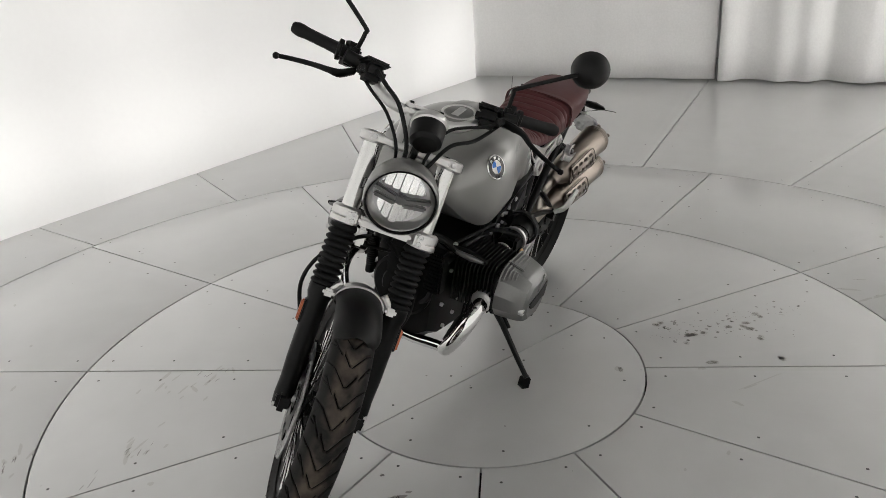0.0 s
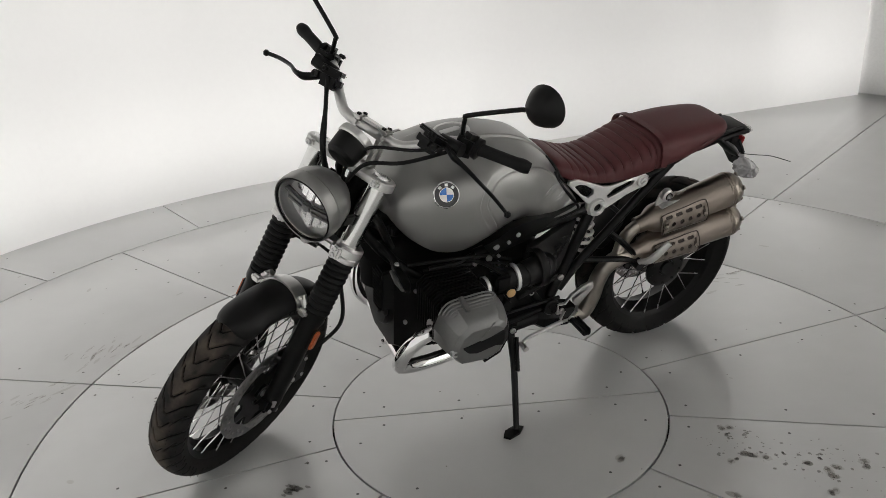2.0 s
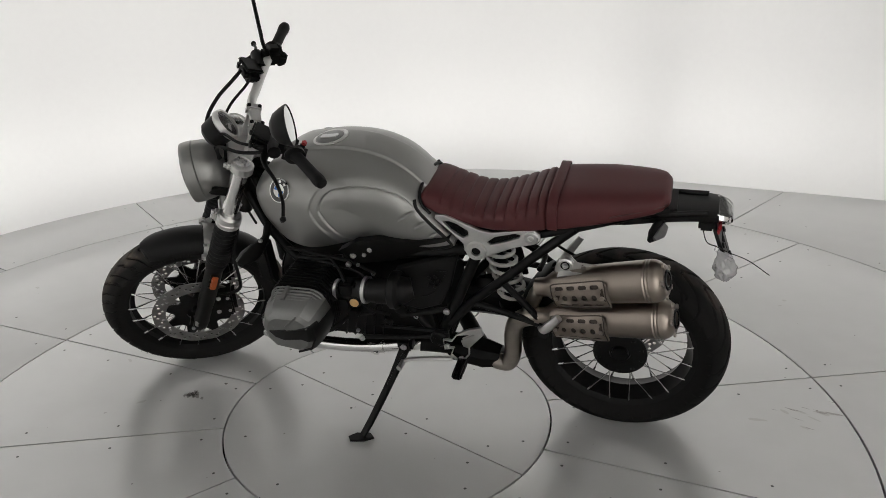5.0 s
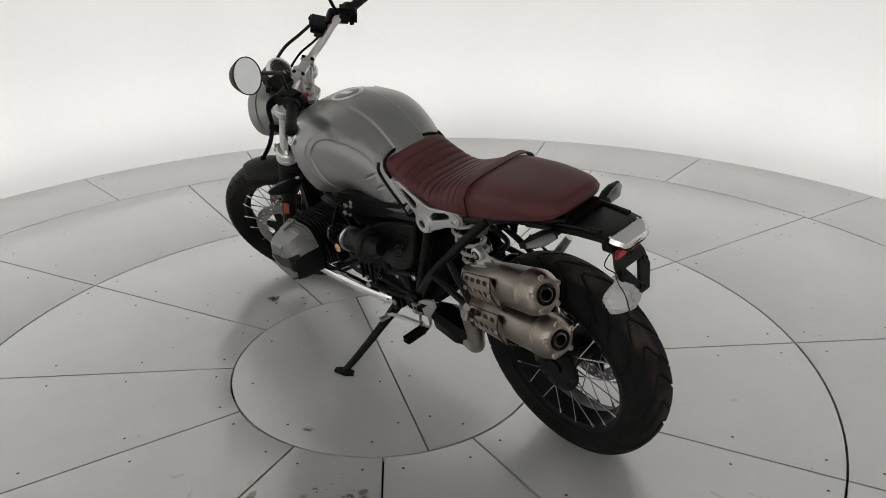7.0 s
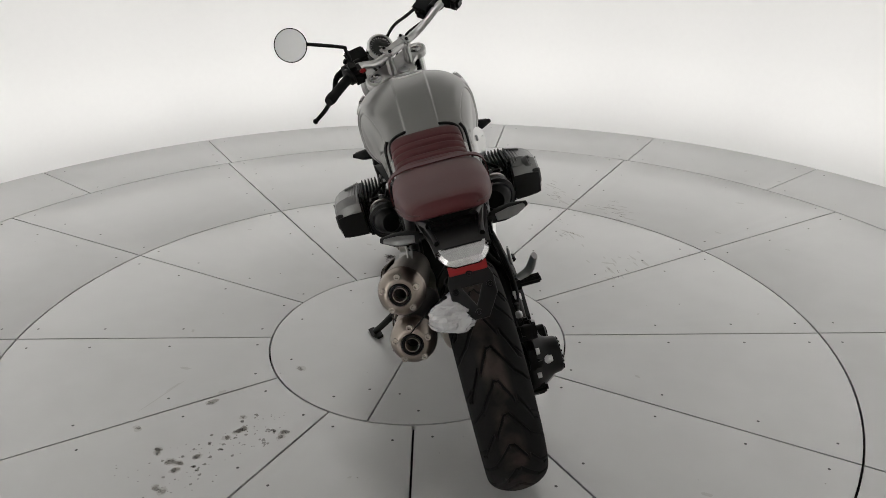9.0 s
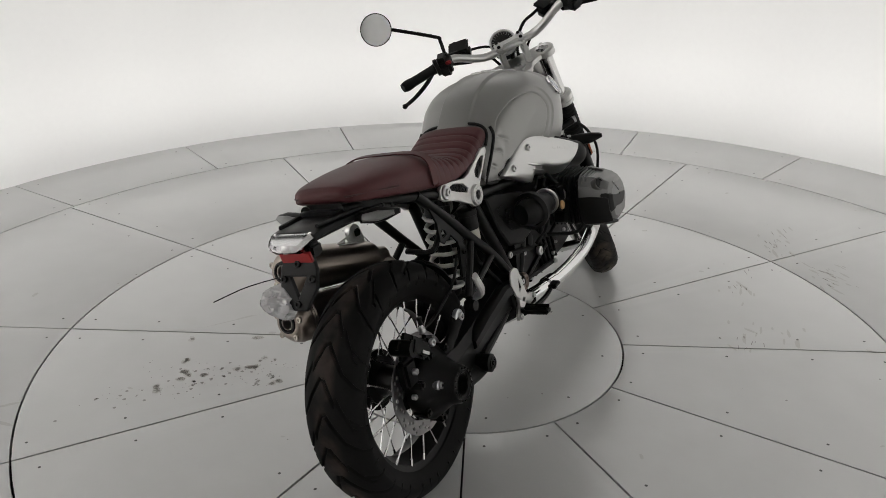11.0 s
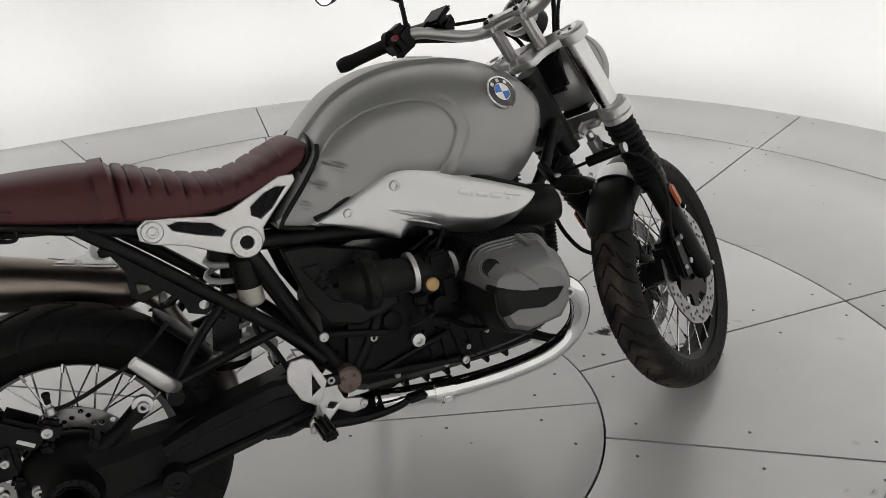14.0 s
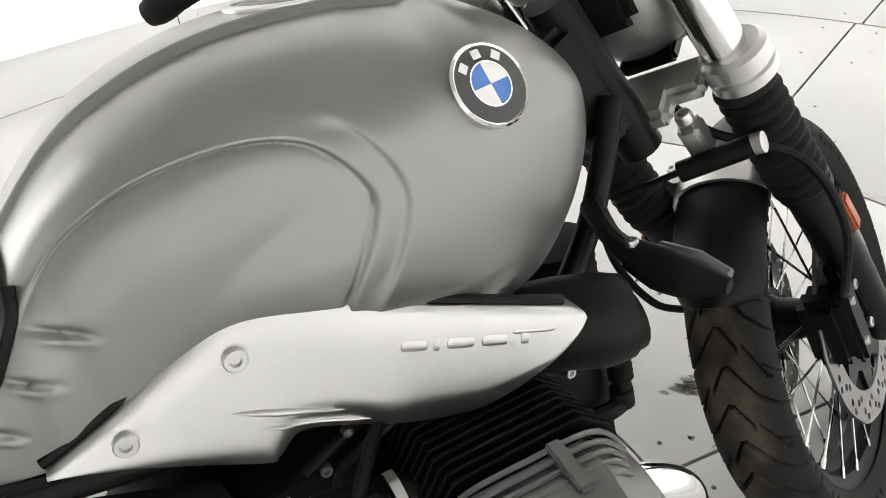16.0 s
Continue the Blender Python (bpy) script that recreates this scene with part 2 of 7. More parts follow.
def loft(rings, cap=True):
    """A skin over rings of the same number of points."""
    n = len(rings[0])
    v = [tuple(p) for ring in rings for p in ring]
    f = []
    for i in range(len(rings) - 1):
        for k in range(n):
            a, b = i * n + k, i * n + (k + 1) % n
            f.append((a, b, b + n, a + n))
    if cap:
        f.append(tuple(range(n))[::-1])
        f.append(tuple(range((len(rings) - 1) * n, len(rings) * n)))
    return v, f


def box(at, size, bevel=0.004, turn=(0, 0, 0), taper=1.0):
    bm = bmesh.new()
    bmesh.ops.create_cube(bm, size=1.0)
    for q in bm.verts:
        if q.co.z > 0 and taper != 1.0:
            q.co.x *= taper
            q.co.y *= taper
    bmesh.ops.scale(bm, vec=size, verts=bm.verts)
    if bevel:
        bmesh.ops.bevel(bm, geom=list(bm.edges), offset=bevel, segments=2, affect="EDGES")
    bm.transform(pose(*at, *turn))
    bm.verts.index_update()
    out = [tuple(q.co) for q in bm.verts], [tuple(q.index for q in fc.verts) for fc in bm.faces]
    bm.free()
    return out


def plate(outline, depth, bevel=0.002, holes=(), m=Matrix.Identity(4), smooth=0):
    """A flat outline (u, v) with holes, extruded to a thickness along w and placed by m."""
    cu = bpy.data.curves.new("outline", "CURVE")
    cu.dimensions, cu.fill_mode = "2D", "BOTH"
    cu.extrude, cu.bevel_depth, cu.bevel_resolution, cu.offset = max(depth / 2 - bevel, 0.0001), bevel, 1, -bevel
    for ring in (outline, *holes):
        pts = [(x, y, 0) for x, y in ring]
        if smooth:
            pts = [tuple(q) for q in spline(pts + pts[:1], smooth)][:-1]
        sp = cu.splines.new("POLY")
        sp.points.add(len(pts) - 1)
        for q, c in zip(sp.points, pts):
            q.co = (*c, 1)
        sp.use_cyclic_u = True
    ob = bpy.data.objects.new("outline", cu)
    scene.collection.objects.link(ob)
    me = bpy.data.meshes.new_from_object(ob.evaluated_get(bpy.context.evaluated_depsgraph_get()))
    v = [tuple(m @ q.co) for q in me.vertices]
    f = [tuple(q.vertices) for q in me.polygons]
    bpy.data.objects.remove(ob)
    bpy.data.curves.remove(cu)
    bpy.data.meshes.remove(me)
    return v, f


def join(*shapes):
    v, f = [], []
    for a, b in shapes:
        n = len(v)
        v += a
        f += [tuple(i + n for i in q) for q in b]
    return v, f


def moved(shape, m):
    return [tuple(m @ Vector(p)) for p in shape[0]], shape[1]


def mirrored(shape):
    return [(x, -y, z) for x, y, z in shape[0]], [q[::-1] for q in shape[1]]


def mesh_of(name, shape, mat, sharp=35, scale=S):
    me = bpy.data.meshes.new(name)
    me.from_pydata((np.array(shape[0], float) * scale).tolist(), [], shape[1])
    me.materials.append(mat)
    bm = bmesh.new()
    bm.from_mesh(me)
    bmesh.ops.recalc_face_normals(bm, faces=bm.faces)
    bm.to_mesh(me)
    bm.free()
    me.shade_smooth()
    me.set_sharp_from_angle(angle=radians(sharp))
    return me


def part(name, shape, mat, parent, label="", m=None, sharp=35):
    """One mesh object under a thing or under a part."""
    ob = new(name, shape if isinstance(shape, bpy.types.Mesh) else mesh_of(name, shape, mat, sharp))
    ob.parent = parent
    if m is not None:
        ob.matrix_basis = Matrix.Translation(m.translation * S) @ m.to_3x3().to_4x4()
    if label:
        ob["label"] = label
    return ob


def many(name, shapes, mat, parent, label="", m=None):
    """Alike small pieces, each a part of its own."""
    return [part(name, q, mat, parent, label, m) for q in shapes]


def xz(y=0.0, sign=1):
    """Lays an outline (x, z) upright, facing left, at the given y."""
    return Matrix(((1, 0, 0, 0), (0, 0, -1, y), (0, 1, 0, 0), (0, 0, 0, 1)))


def smoothstep(x):
    x = np.clip(x, 0, 1)
    return x * x * (3 - 2 * x)


# ---- the studio ----
RINGS = (0.5175, 1.428, 2.34, 2.885)
A0, A1, CHORD = radians(177.0), radians(6.5), radians(161.5)
HALL_X, HALL_Y = -4.62, 2.9


def sector(r0, r1, a0, a1, gap=0.0033, thick=0.02, half_width=9.0):
    """A floor panel between two radii and two angles, with worn, slightly dropped edges."""
    n = max(3, int((a1 - a0) * r1 / 0.08))
    rs = [r0 + gap, r0 + gap + 0.003, r1 - gap - 0.003, r1 - gap]
    v, f = [], []
    for j, r in enumerate(rs):
        for k in range(n + 1):
            u = k / n
            a = a0 + (a1 - a0) * u + (gap / r) * (1 - 2 * u)
            r = min(rs[j], half_width / max(1e-6, abs(math.sin(a))) - 0.003 * (3 - j))
            edge = j in (0, 3) or k in (0, n)
            v.append((r * math.cos(a), r * math.sin(a), -0.0012 if edge else 0.0))
    m = n + 1
    for j in range(3):
        for k in range(n):
            a = j * m + k
            f.append((a, a + m, a + m + 1, a + 1))
    rim = list(range(m)) + [j * m + n for j in (1, 2)] + list(range(3 * m, 4 * m))[::-1] + [2 * m, m]
    low = len(v)
    v += [(v[i][0], v[i][1], -thick) for i in rim]
    for k in range(len(rim)):
        j = (k + 1) % len(rim)
        f.append((rim[k], low + k, low + j, rim[j]))
    return v, f


floor = tagged(new("floor", mesh_of("floor", box((-1.6, 0, -0.08), (9.4, 13.0, 0.1), 0), GAP)),
               "light grey painted turntable floor of bolted wedge panels", "floor", kind="structure")
for k in range(12):
    for r0, r1 in ((RINGS[0], RINGS[1]), (RINGS[1], RINGS[2])):
        part("floor_panel", sector(r0, r1, A0 + k * math.pi / 6, A0 + (k + 1) * math.pi / 6), FLOOR, floor, sharp=60)
for k in range(18):
    a = A1 + k * math.pi / 9
    reach = RINGS[3] + 0.02 if abs((a + 0.17 + math.pi) % (2 * math.pi) - math.pi) < radians(88) else 5.9
    part("floor_panel", sector(RINGS[2], reach, a, a + math.pi / 9, 0.0030, 0.02, 2.93), FLOOR, floor, sharp=60)


def half_disc(sign):
    ring = [(RINGS[0] - 0.0022) * Vector((math.cos(CHORD + sign * a), math.sin(CHORD + sign * a), 0)) for a in np.linspace(0.005, math.pi - 0.005, 60)]
    v = [tuple(p) for p in ring] + [(p.x, p.y, -0.02) for p in ring]
    n = len(ring)
    return v, [tuple(range(n))] + [(k, (k + 1) % n, n + (k + 1) % n, n + k) for k in range(n)]


for sign in (1, -1):
    part("floor_panel", half_disc(sign), FLOOR, floor, sharp=60)


def screws():
    v, f = [], []

    def screw(r, a):
        x, y = r * math.cos(a), r * math.sin(a)
        n = len(v)
        v.extend((x + 0.0045 * math.cos(t * math.pi / 4), y + 0.0045 * math.sin(t * math.pi / 4), 0.0012) for t in range(8))
        f.append(tuple(range(n, n + 8)))
    for k in range(12):
        for side in (-1, 1):
            for r in (0.58, 0.86, 1.13, 1.37, 1.50, 1.78, 2.05, 2.28):
                screw(r + random.uniform(-0.02, 0.02), A0 + k * math.pi / 6 + side * (0.05 / r + 0.012))
    for k in range(18):
        for side in (-1, 1):
            for r in (2.40, 2.80):
                screw(r, A1 + k * math.pi / 9 + side * 0.03)
    for k in range(10):
        screw(0.45, CHORD + 0.3 + k * math.pi / 5)
    for k in range(4):
        for side in (-1, 1):
            x, y = -0.36 + 0.24 * k, 0.05 * side
            screw(math.hypot(x, y), CHORD + math.atan2(y, x))
    return v, f


tagged(part("floor_screws", screws(), SCREW, floor), kind="stuff")


def marks():
    """Dried drips, tyre scuffs and a dropped crumb of dirt on the floor."""
    rng = random.Random(11)
    v, f = [], []

    def blot(x, y, r, long=1.0, turn=0.0):
        n = len(v)
        k = 9
        for i in range(k):
            a = 2 * math.pi * i / k
            q = r * rng.uniform(0.6, 1.2)
            u, w = q * math.cos(a) * long, q * math.sin(a)
            v.append((x + u * math.cos(turn) - w * math.sin(turn), y + u * math.sin(turn) + w * math.cos(turn), 0.0009))
        f.append(tuple(range(n, n + k)))
    for ax, ay, bx, by, count in ((-0.44, 0.40, -0.92, 0.84, 70), (-0.55, 0.62, -0.70, 0.80, 22), (-0.45, 0.50, -0.68, 0.60, 24)):
        for _ in range(count):
            u = rng.random()
            blot(ax + (bx - ax) * u + rng.gauss(0, 0.035), ay + (by - ay) * u + rng.gauss(0, 0.035), rng.choice((0.0015, 0.002, 0.002, 0.003, 0.0055)))
    for x, y in ((-0.441, 0.500), (-0.520, 0.455), (-0.561, 0.465), (-0.578, 0.456), (-0.598, 0.574), (-0.666, 0.636), (-0.684, 0.622), (-0.885, 0.822), (-0.524, 0.435), (0.616, 0.010)):
        for _ in range(4):
            blot(x + rng.gauss(0, 0.0035), y + rng.gauss(0, 0.0035), rng.uniform(0.003, 0.0055), 1.3, rng.uniform(0, 3))
    for _ in range(12):
        blot(0.690 + rng.gauss(0, 0.018), 0.110 + rng.gauss(0, 0.010), rng.uniform(0.004, 0.010), 1.8, 2.4)
    for x, y, turn, count in ((1.40, -0.76, 0.5, 12), (1.15, -1.0, 0.9, 12), (-1.24, -0.40, 2.9, 8), (0.93, -0.73, 0.4, 8), (0.50, -0.82, 0.2, 6)):
        for _ in range(count):
            blot(x + rng.gauss(0, 0.07), y + rng.gauss(0, 0.04), rng.uniform(0.0008, 0.002), rng.uniform(5, 14), turn + rng.gauss(0, 0.12))
    for _ in range(110):
        a, r = rng.uniform(0, 6.283), 2.7 * math.sqrt(rng.random())
        blot(r * math.cos(a), r * math.sin(a), rng.uniform(0.0015, 0.004))
    return v, f


tagged(part("floor_marks", marks(), MARK, floor), kind="stuff")


def smudges():
    """Faint dried puddles, wiped smears and long light scuffs, laid in many thin layers."""
    rng = random.Random(23)
    v, f = [], []

    def smear(x, y, r, long, turn, z):
        n, k = len(v), 14
        for i in range(k):
            a = 2 * math.pi * i / k
            q = r * rng.uniform(0.75, 1.15)
            u, w = q * math.cos(a) * long, q * math.sin(a)
            v.append((x + u * math.cos(turn) - w * math.sin(turn), y + u * math.sin(turn) + w * math.cos(turn), z))
        f.append(tuple(range(n, n + k)))
    spots = ((-0.522, 0.542), (-0.504, 0.530), (-0.542, 0.568), (-0.445, 0.537), (-0.600, 0.748), (-0.644, 0.707), (-0.652, 0.680), (-0.674, 0.683), (-0.754, 0.719), (-0.761, 0.699), (-0.625, 0.639), (-0.550, 0.414), (-0.526, 0.405), (-0.36, 0.649), (-0.479, 0.839), (-0.19, 0.39), (-0.584, 0.754))
    for x, y in spots:
        for j in range(3):
            smear(x + rng.gauss(0, 0.004), y + rng.gauss(0, 0.004), rng.uniform(0.006, 0.013), rng.uniform(1.0, 1.7), rng.uniform(0, 3), 0.0004 + 0.00012 * j)
    # Wiped patches where wheels and boots have crossed.
    for x, y, turn, count in ((1.40, -0.76, 0.5, 16), (1.13, -1.02, 0.9, 18), (-1.24, -0.40, 2.9, 8), (0.90, -0.70, 0.4, 9), (0.50, -0.84, 0.2, 9), (0.60, -0.91, 0.5, 6), (-1.10, 1.05, 2.3, 6)):
        for j in range(count):
            smear(x + rng.gauss(0, 0.075), y + rng.gauss(0, 0.05), rng.uniform(0.003, 0.008), rng.uniform(2, 7), turn + rng.gauss(0, 0.25), 0.0004 + 0.00002 * j)
    for x0, y0, x1, y1 in ((-0.401, 0.865, -0.225, 0.756), (-0.30, 0.81, -0.24, 0.77), (1.36, 0.37, 1.47, 0.30)):
        smear((x0 + x1) / 2, (y0 + y1) / 2, 0.0025, math.hypot(x1 - x0, y1 - y0) / 0.005, math.atan2(y1 - y0, x1 - x0), 0.0005)
    for _ in range(60):
        a, r = rng.uniform(0, 6.283), 2.6 * math.sqrt(rng.random())
        smear(r * math.cos(a), r * math.sin(a), rng.uniform(0.003, 0.009), rng.uniform(1, 3), rng.uniform(0, 3), 0.0004)
    return v, f


tagged(part("floor_smudges", smudges(), SMUDGE, floor), kind="stuff")


def wall_path():
    """The plan of the white wall: a round end, then two long straight sides towards the curtain."""
    pts = [(HALL_X + 0.2, -2.585)]
    pts += [(2.885 * math.cos(a), 2.885 * math.sin(a)) for a in np.linspace(radians(-94), radians(94), 90)]
    return pts + [(HALL_X - 0.6, 2.62)]


def hanging(path, height):
    """A cloth wall along a plan."""
    v = [(x, y, z) for x, y in path for z in (-0.01, height)]
    return v, [(2 * i, 2 * i + 2, 2 * i + 3, 2 * i + 1) for i in range(len(path) - 1)]


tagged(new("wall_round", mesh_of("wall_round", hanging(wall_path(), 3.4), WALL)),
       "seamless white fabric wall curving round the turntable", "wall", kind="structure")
# The ceiling is added out of view to close the room and bounce light.
tagged(new("ceiling", mesh_of("ceiling", box((-1.6, 0, 3.45), (9.4, 7.0, 0.08), 0), CEIL)), "plain grey ceiling out of view, added to bounce light down", "ceiling", kind="structure")
tagged(new("wall_back", mesh_of("wall_back", box((-6.0, 0, 1.7), (0.1, 7.0, 3.5), 0), CURTAIN)), "plain grey hall wall behind the curtain", "wall", kind="structure")
tagged(new("wall_side", mesh_of("wall_side", box((-5.2, -3.3, 1.7), (1.7, 0.1, 3.5), 0), CURTAIN)), "plain grey hall wall beside the curtain", "wall", kind="structure")
tagged(new("wall_side", mesh_of("wall_side", box((-5.6, 3.3, 1.7), (1.2, 0.1, 3.5), 0), CURTAIN)), "plain grey hall wall beside the curtain", "wall", kind="structure")


def curtain(a, b, folds, depth, seed):
    """A hanging cloth between two points of the plan, with folds that deepen towards the hem."""
    rng = random.Random(seed)
    ph = [rng.uniform(0, 6.28) for _ in range(6)]
    n, m = 160, 14
    d = Vector((b[0] - a[0], b[1] - a[1], 0))
    nrm = Vector((d.y, -d.x, 0)).normalized()
    v, f = [], []
    for j in range(m + 1):
        z = 0.012 + 3.35 * j / m
        for i in range(n + 1):
            u = i / n
            w = sum(math.sin(2 * math.pi * folds * u * (0.6 + 0.45 * q) + ph[q] + 0.25 * math.sin(z * 1.7 + ph[-1 - q])) / (1 + q) for q in range(3))
            off = depth * w * (1.25 - 0.25 * j / m)
            p = Vector((*a, z)) + d * u + nrm * off
            v.append((p.x, p.y, z))
    for j in range(m):
        for i in range(n):
            q = j * (n + 1) + i
            f.append((q, q + 1, q + n + 2, q + n + 1))
    return v, f


for a, b, folds, depth, seed in (((-4.45, -2.62), (-4.80, -0.50), 3.0, 0.012, 3), ((-4.79, -0.47), (-5.30, 2.75), 10.0, 0.034, 8)):
    ob = new("curtain", mesh_of("curtain", curtain(a, b, folds, depth, seed), CURTAIN))
    ob.modifiers.new("cloth", "SOLIDIFY").thickness = 0.004
    tagged(ob, "pale grey hanging studio curtain with soft folds", "curtain", "studio curtains")
# ---- the motorcycle: x ahead, y to its left, z up, leaning on its side stand ----
LEAN = pose(-0.007, -0.1995, 0, 0, 0, 3.25) @ pose(0, 0, 0, -12.95)
bike = tagged(new("motorcycle"), "grey roadster motorcycle with oxblood seat, leaning on its side stand", "motorcycle")
bike.matrix_world = Matrix.Translation(LEAN.translation * S) @ LEAN.to_3x3().to_4x4()

# The steered front: a frame whose z runs up the fork and whose origin is the front axle.
RAKE, STEER, AXLE = radians(27.6), 33.8, Vector((0.761, 0, 0.298))
FORK = Matrix.Translation(AXLE) @ Matrix(((math.cos(RAKE), 0, -math.sin(RAKE), 0), (0, 1, 0, 0), (math.sin(RAKE), 0, math.cos(RAKE), 0), (0, 0, 0, 1)))
FRONT = FORK @ pose(-0.05, 0, 0, 0, 0, STEER) @ pose(0.05, 0, 0)


def circle(r, n, at=(0, 0), start=0.0):
    return [(at[0] + r * math.cos(start + 2 * math.pi * k / n), at[1] + r * math.sin(start + 2 * math.pi * k / n)) for k in range(n)]


def bolt(at, axis="y", r=0.008, h=0.006, sign=1):
    """A socket-head bolt: a rounded head with a recess."""
    prof = [(r, 0), (r, h * 0.8), (r * 0.88, h), (r * 0.5, h), (r * 0.45, h * 0.4), (0.0001, h * 0.4)]
    return lathe([(q, sign * w) for q, w in prof], 12, axis, at)


# ---- wheels ----


def tyre(radius, rim, half, period, lean, wide, seed, mat):
    """A road tyre with long bent grooves cut into its crown; the two sides stand half a step apart."""
    n = 1200
    u = np.arange(n) / n * 2 * math.pi
    w = np.concatenate([np.linspace(-1, -0.74, 6)[:-1], np.linspace(-0.74, 0.74, 160), np.linspace(0.74, 1, 6)[1:]])
    m = len(w)
    # Cross-section: bead, sidewall, round crown.
    ang = w * radians(142)
    depth = radius - rim
    prof_y = half * np.sin(np.clip(ang, -math.pi / 2, math.pi / 2)) * np.where(np.abs(ang) > math.pi / 2, 1 - 0.28 * (np.abs(ang) - math.pi / 2), 1)
    prof_r = radius - depth * 0.56 * (1 - np.cos(ang))
    U, W = np.meshgrid(u, w, indexing="ij")
    R, Y = np.tile(prof_r, (n, 1)), np.tile(prof_y, (n, 1))
    step = 2 * math.pi / period
    s = W * 142 / 90  # 0 at the crown, 1 at the widest point
    groove = np.zeros_like(U)
    across = half * 1.15
    for side, shift in ((1, 0.0), (-1, 0.5)):
        t = s * side
        for ts, us, wd in (((-0.26, -0.03, 0.05, 0.40, 0.70, 1.10), (0.36, 0.02, 0.0, 0.42, 0.60, 0.70), wide), ((0.28, 0.60, 0.72), (0.78, 1.22, 1.26), wide * 0.85), ((0.52, 0.80, 1.12), (1.06, 1.20, 1.26), wide * 0.8), ((0.86, 1.14), (0.92, 0.98), wide * 0.6)):
            centre = np.interp(t, ts, us) * lean
            slope = np.gradient(centre, axis=1) / np.gradient(t, axis=1) * step * radius / across
            d = np.abs((U / step - shift - centre + 0.5) % 1 - 0.5) * step * radius / np.sqrt(1 + slope ** 2)
            inside = smoothstep((t - ts[0]) / 0.03) * smoothstep((ts[-1] - t) / 0.03)
            groove = np.maximum(groove, inside * smoothstep((wd / 2 - d) / 0.0030 + 0.5))
    R = R - 0.006 * groove
    rng = np.random.default_rng(seed)
    R += (np.abs(s) < 0.9) * rng.normal(0, 0.00006, R.shape)
    v = np.stack([R * np.sin(U), Y, R * np.cos(U)], -1).reshape(-1, 3).tolist()
    f = []
    for i in range(n):
        a, b = i * m, (i + 1) % n * m
        f += [(a + k, a + k + 1, b + k + 1, b + k) for k in range(m - 1)]
    me = mesh_of("tyre", (v, f), mat, 28)
    # Groove floors are coloured blacker for their shade; the crown between them is dusty.
    me.materials.append(GROOVE_SHADE)
    flat = groove.reshape(-1)
    quads = np.empty(len(me.polygons) * 4, int)
    me.polygons.foreach_get("vertices", quads)
    me.polygons.foreach_set("material_index", (flat[quads].reshape(-1, 4).sum(1) > 2.9).astype(int).tolist())
    return me


def rim_shape(r, half):
    return lathe([(r + 0.004, -half), (r + 0.012, -half - 0.004), (r + 0.014, -half + 0.002), (r + 0.0, -half + 0.012), (r - 0.004, -half + 0.02), (r - 0.018, 0),
                  (r - 0.004, half - 0.02), (r + 0.0, half - 0.012), (r + 0.014, half - 0.002), (r + 0.012, half + 0.004), (r + 0.004, half),
                  (r - 0.008, half - 0.006), (r - 0.012, half - 0.022), (r - 0.026, 0), (r - 0.012, -half + 0.022), (r - 0.008, -half + 0.006), (r + 0.004, -half)], 96)


def disc_shape(r0, r1, y, holes, thick=0.005):
    hs = []
    for k in range(holes):
        a = 2 * math.pi * k / holes
        rr = r0 + (r1 - r0) * (0.28, 0.62, 0.80, 0.45)[k % 4]
        hs.append(circle(0.0052, 8, (rr * math.cos(a), rr * math.sin(a))))
    outer = []
    for k in range(72):
        a = 2 * math.pi * k / 72
        q = r1 * (1 + 0.006 * math.cos(12 * a))
        outer.append((q * math.cos(a), q * math.sin(a)))
    return plate(outer, thick, 0.0006, [circle(r0, 48)] + hs, xz(y))


def carrier(r, y, arms, thick=0.008):
    """The black star inside a brake disc."""
    pts = []
    for k in range(arms * 4):
        a = 2 * math.pi * k / (arms * 4)
        q = (r, r, r * 0.72, r * 0.72)[k % 4]
        pts.append((q * math.cos(a), q * math.sin(a)))
    return plate(pts, thick, 0.001, [circle(r * 0.36, 20)], xz(y))


def spokes(parent, hub_r, rim_r, hub_y, rim_y, count):
    """Crossed wire spokes that reach from the hub flanges to the edges of the rim."""
    step = 2 * math.pi / count
    shapes = []
    for side in (1, -1):
        for lean in (0.42, -0.42):
            a = (0.14 if lean > 0 else -0.14) + (0.5 * step if side < 0 else 0)
            h = Vector((hub_r * math.sin(a + lean), side * hub_y, hub_r * math.cos(a + lean)))
            q = Vector((rim_r * math.sin(a), side * rim_y, rim_r * math.cos(a)))
            nip = q + (h - q).normalized() * 0.016
            shapes.append(mesh_of("spoke", join(tube([h, q], 0.0019, 5), tube([nip, q], 0.0034, 6)), SPOKE))
    for k in range(count):
        for me in shapes:
            part("spoke", me, SPOKE, parent, m=Matrix.Rotation(k * step, 4, "Y"))


def hub(r, half, flange):
    return lathe([(0.018, -half - 0.02), (0.024, -half - 0.02), (0.024, -half), (flange, -half), (flange, -half + 0.008), (r, -half + 0.016), (r * 0.85, 0),
                  (r, half - 0.016), (flange, half - 0.008), (flange, half), (0.024, half), (0.024, half + 0.02), (0.018, half + 0.02)], 32)


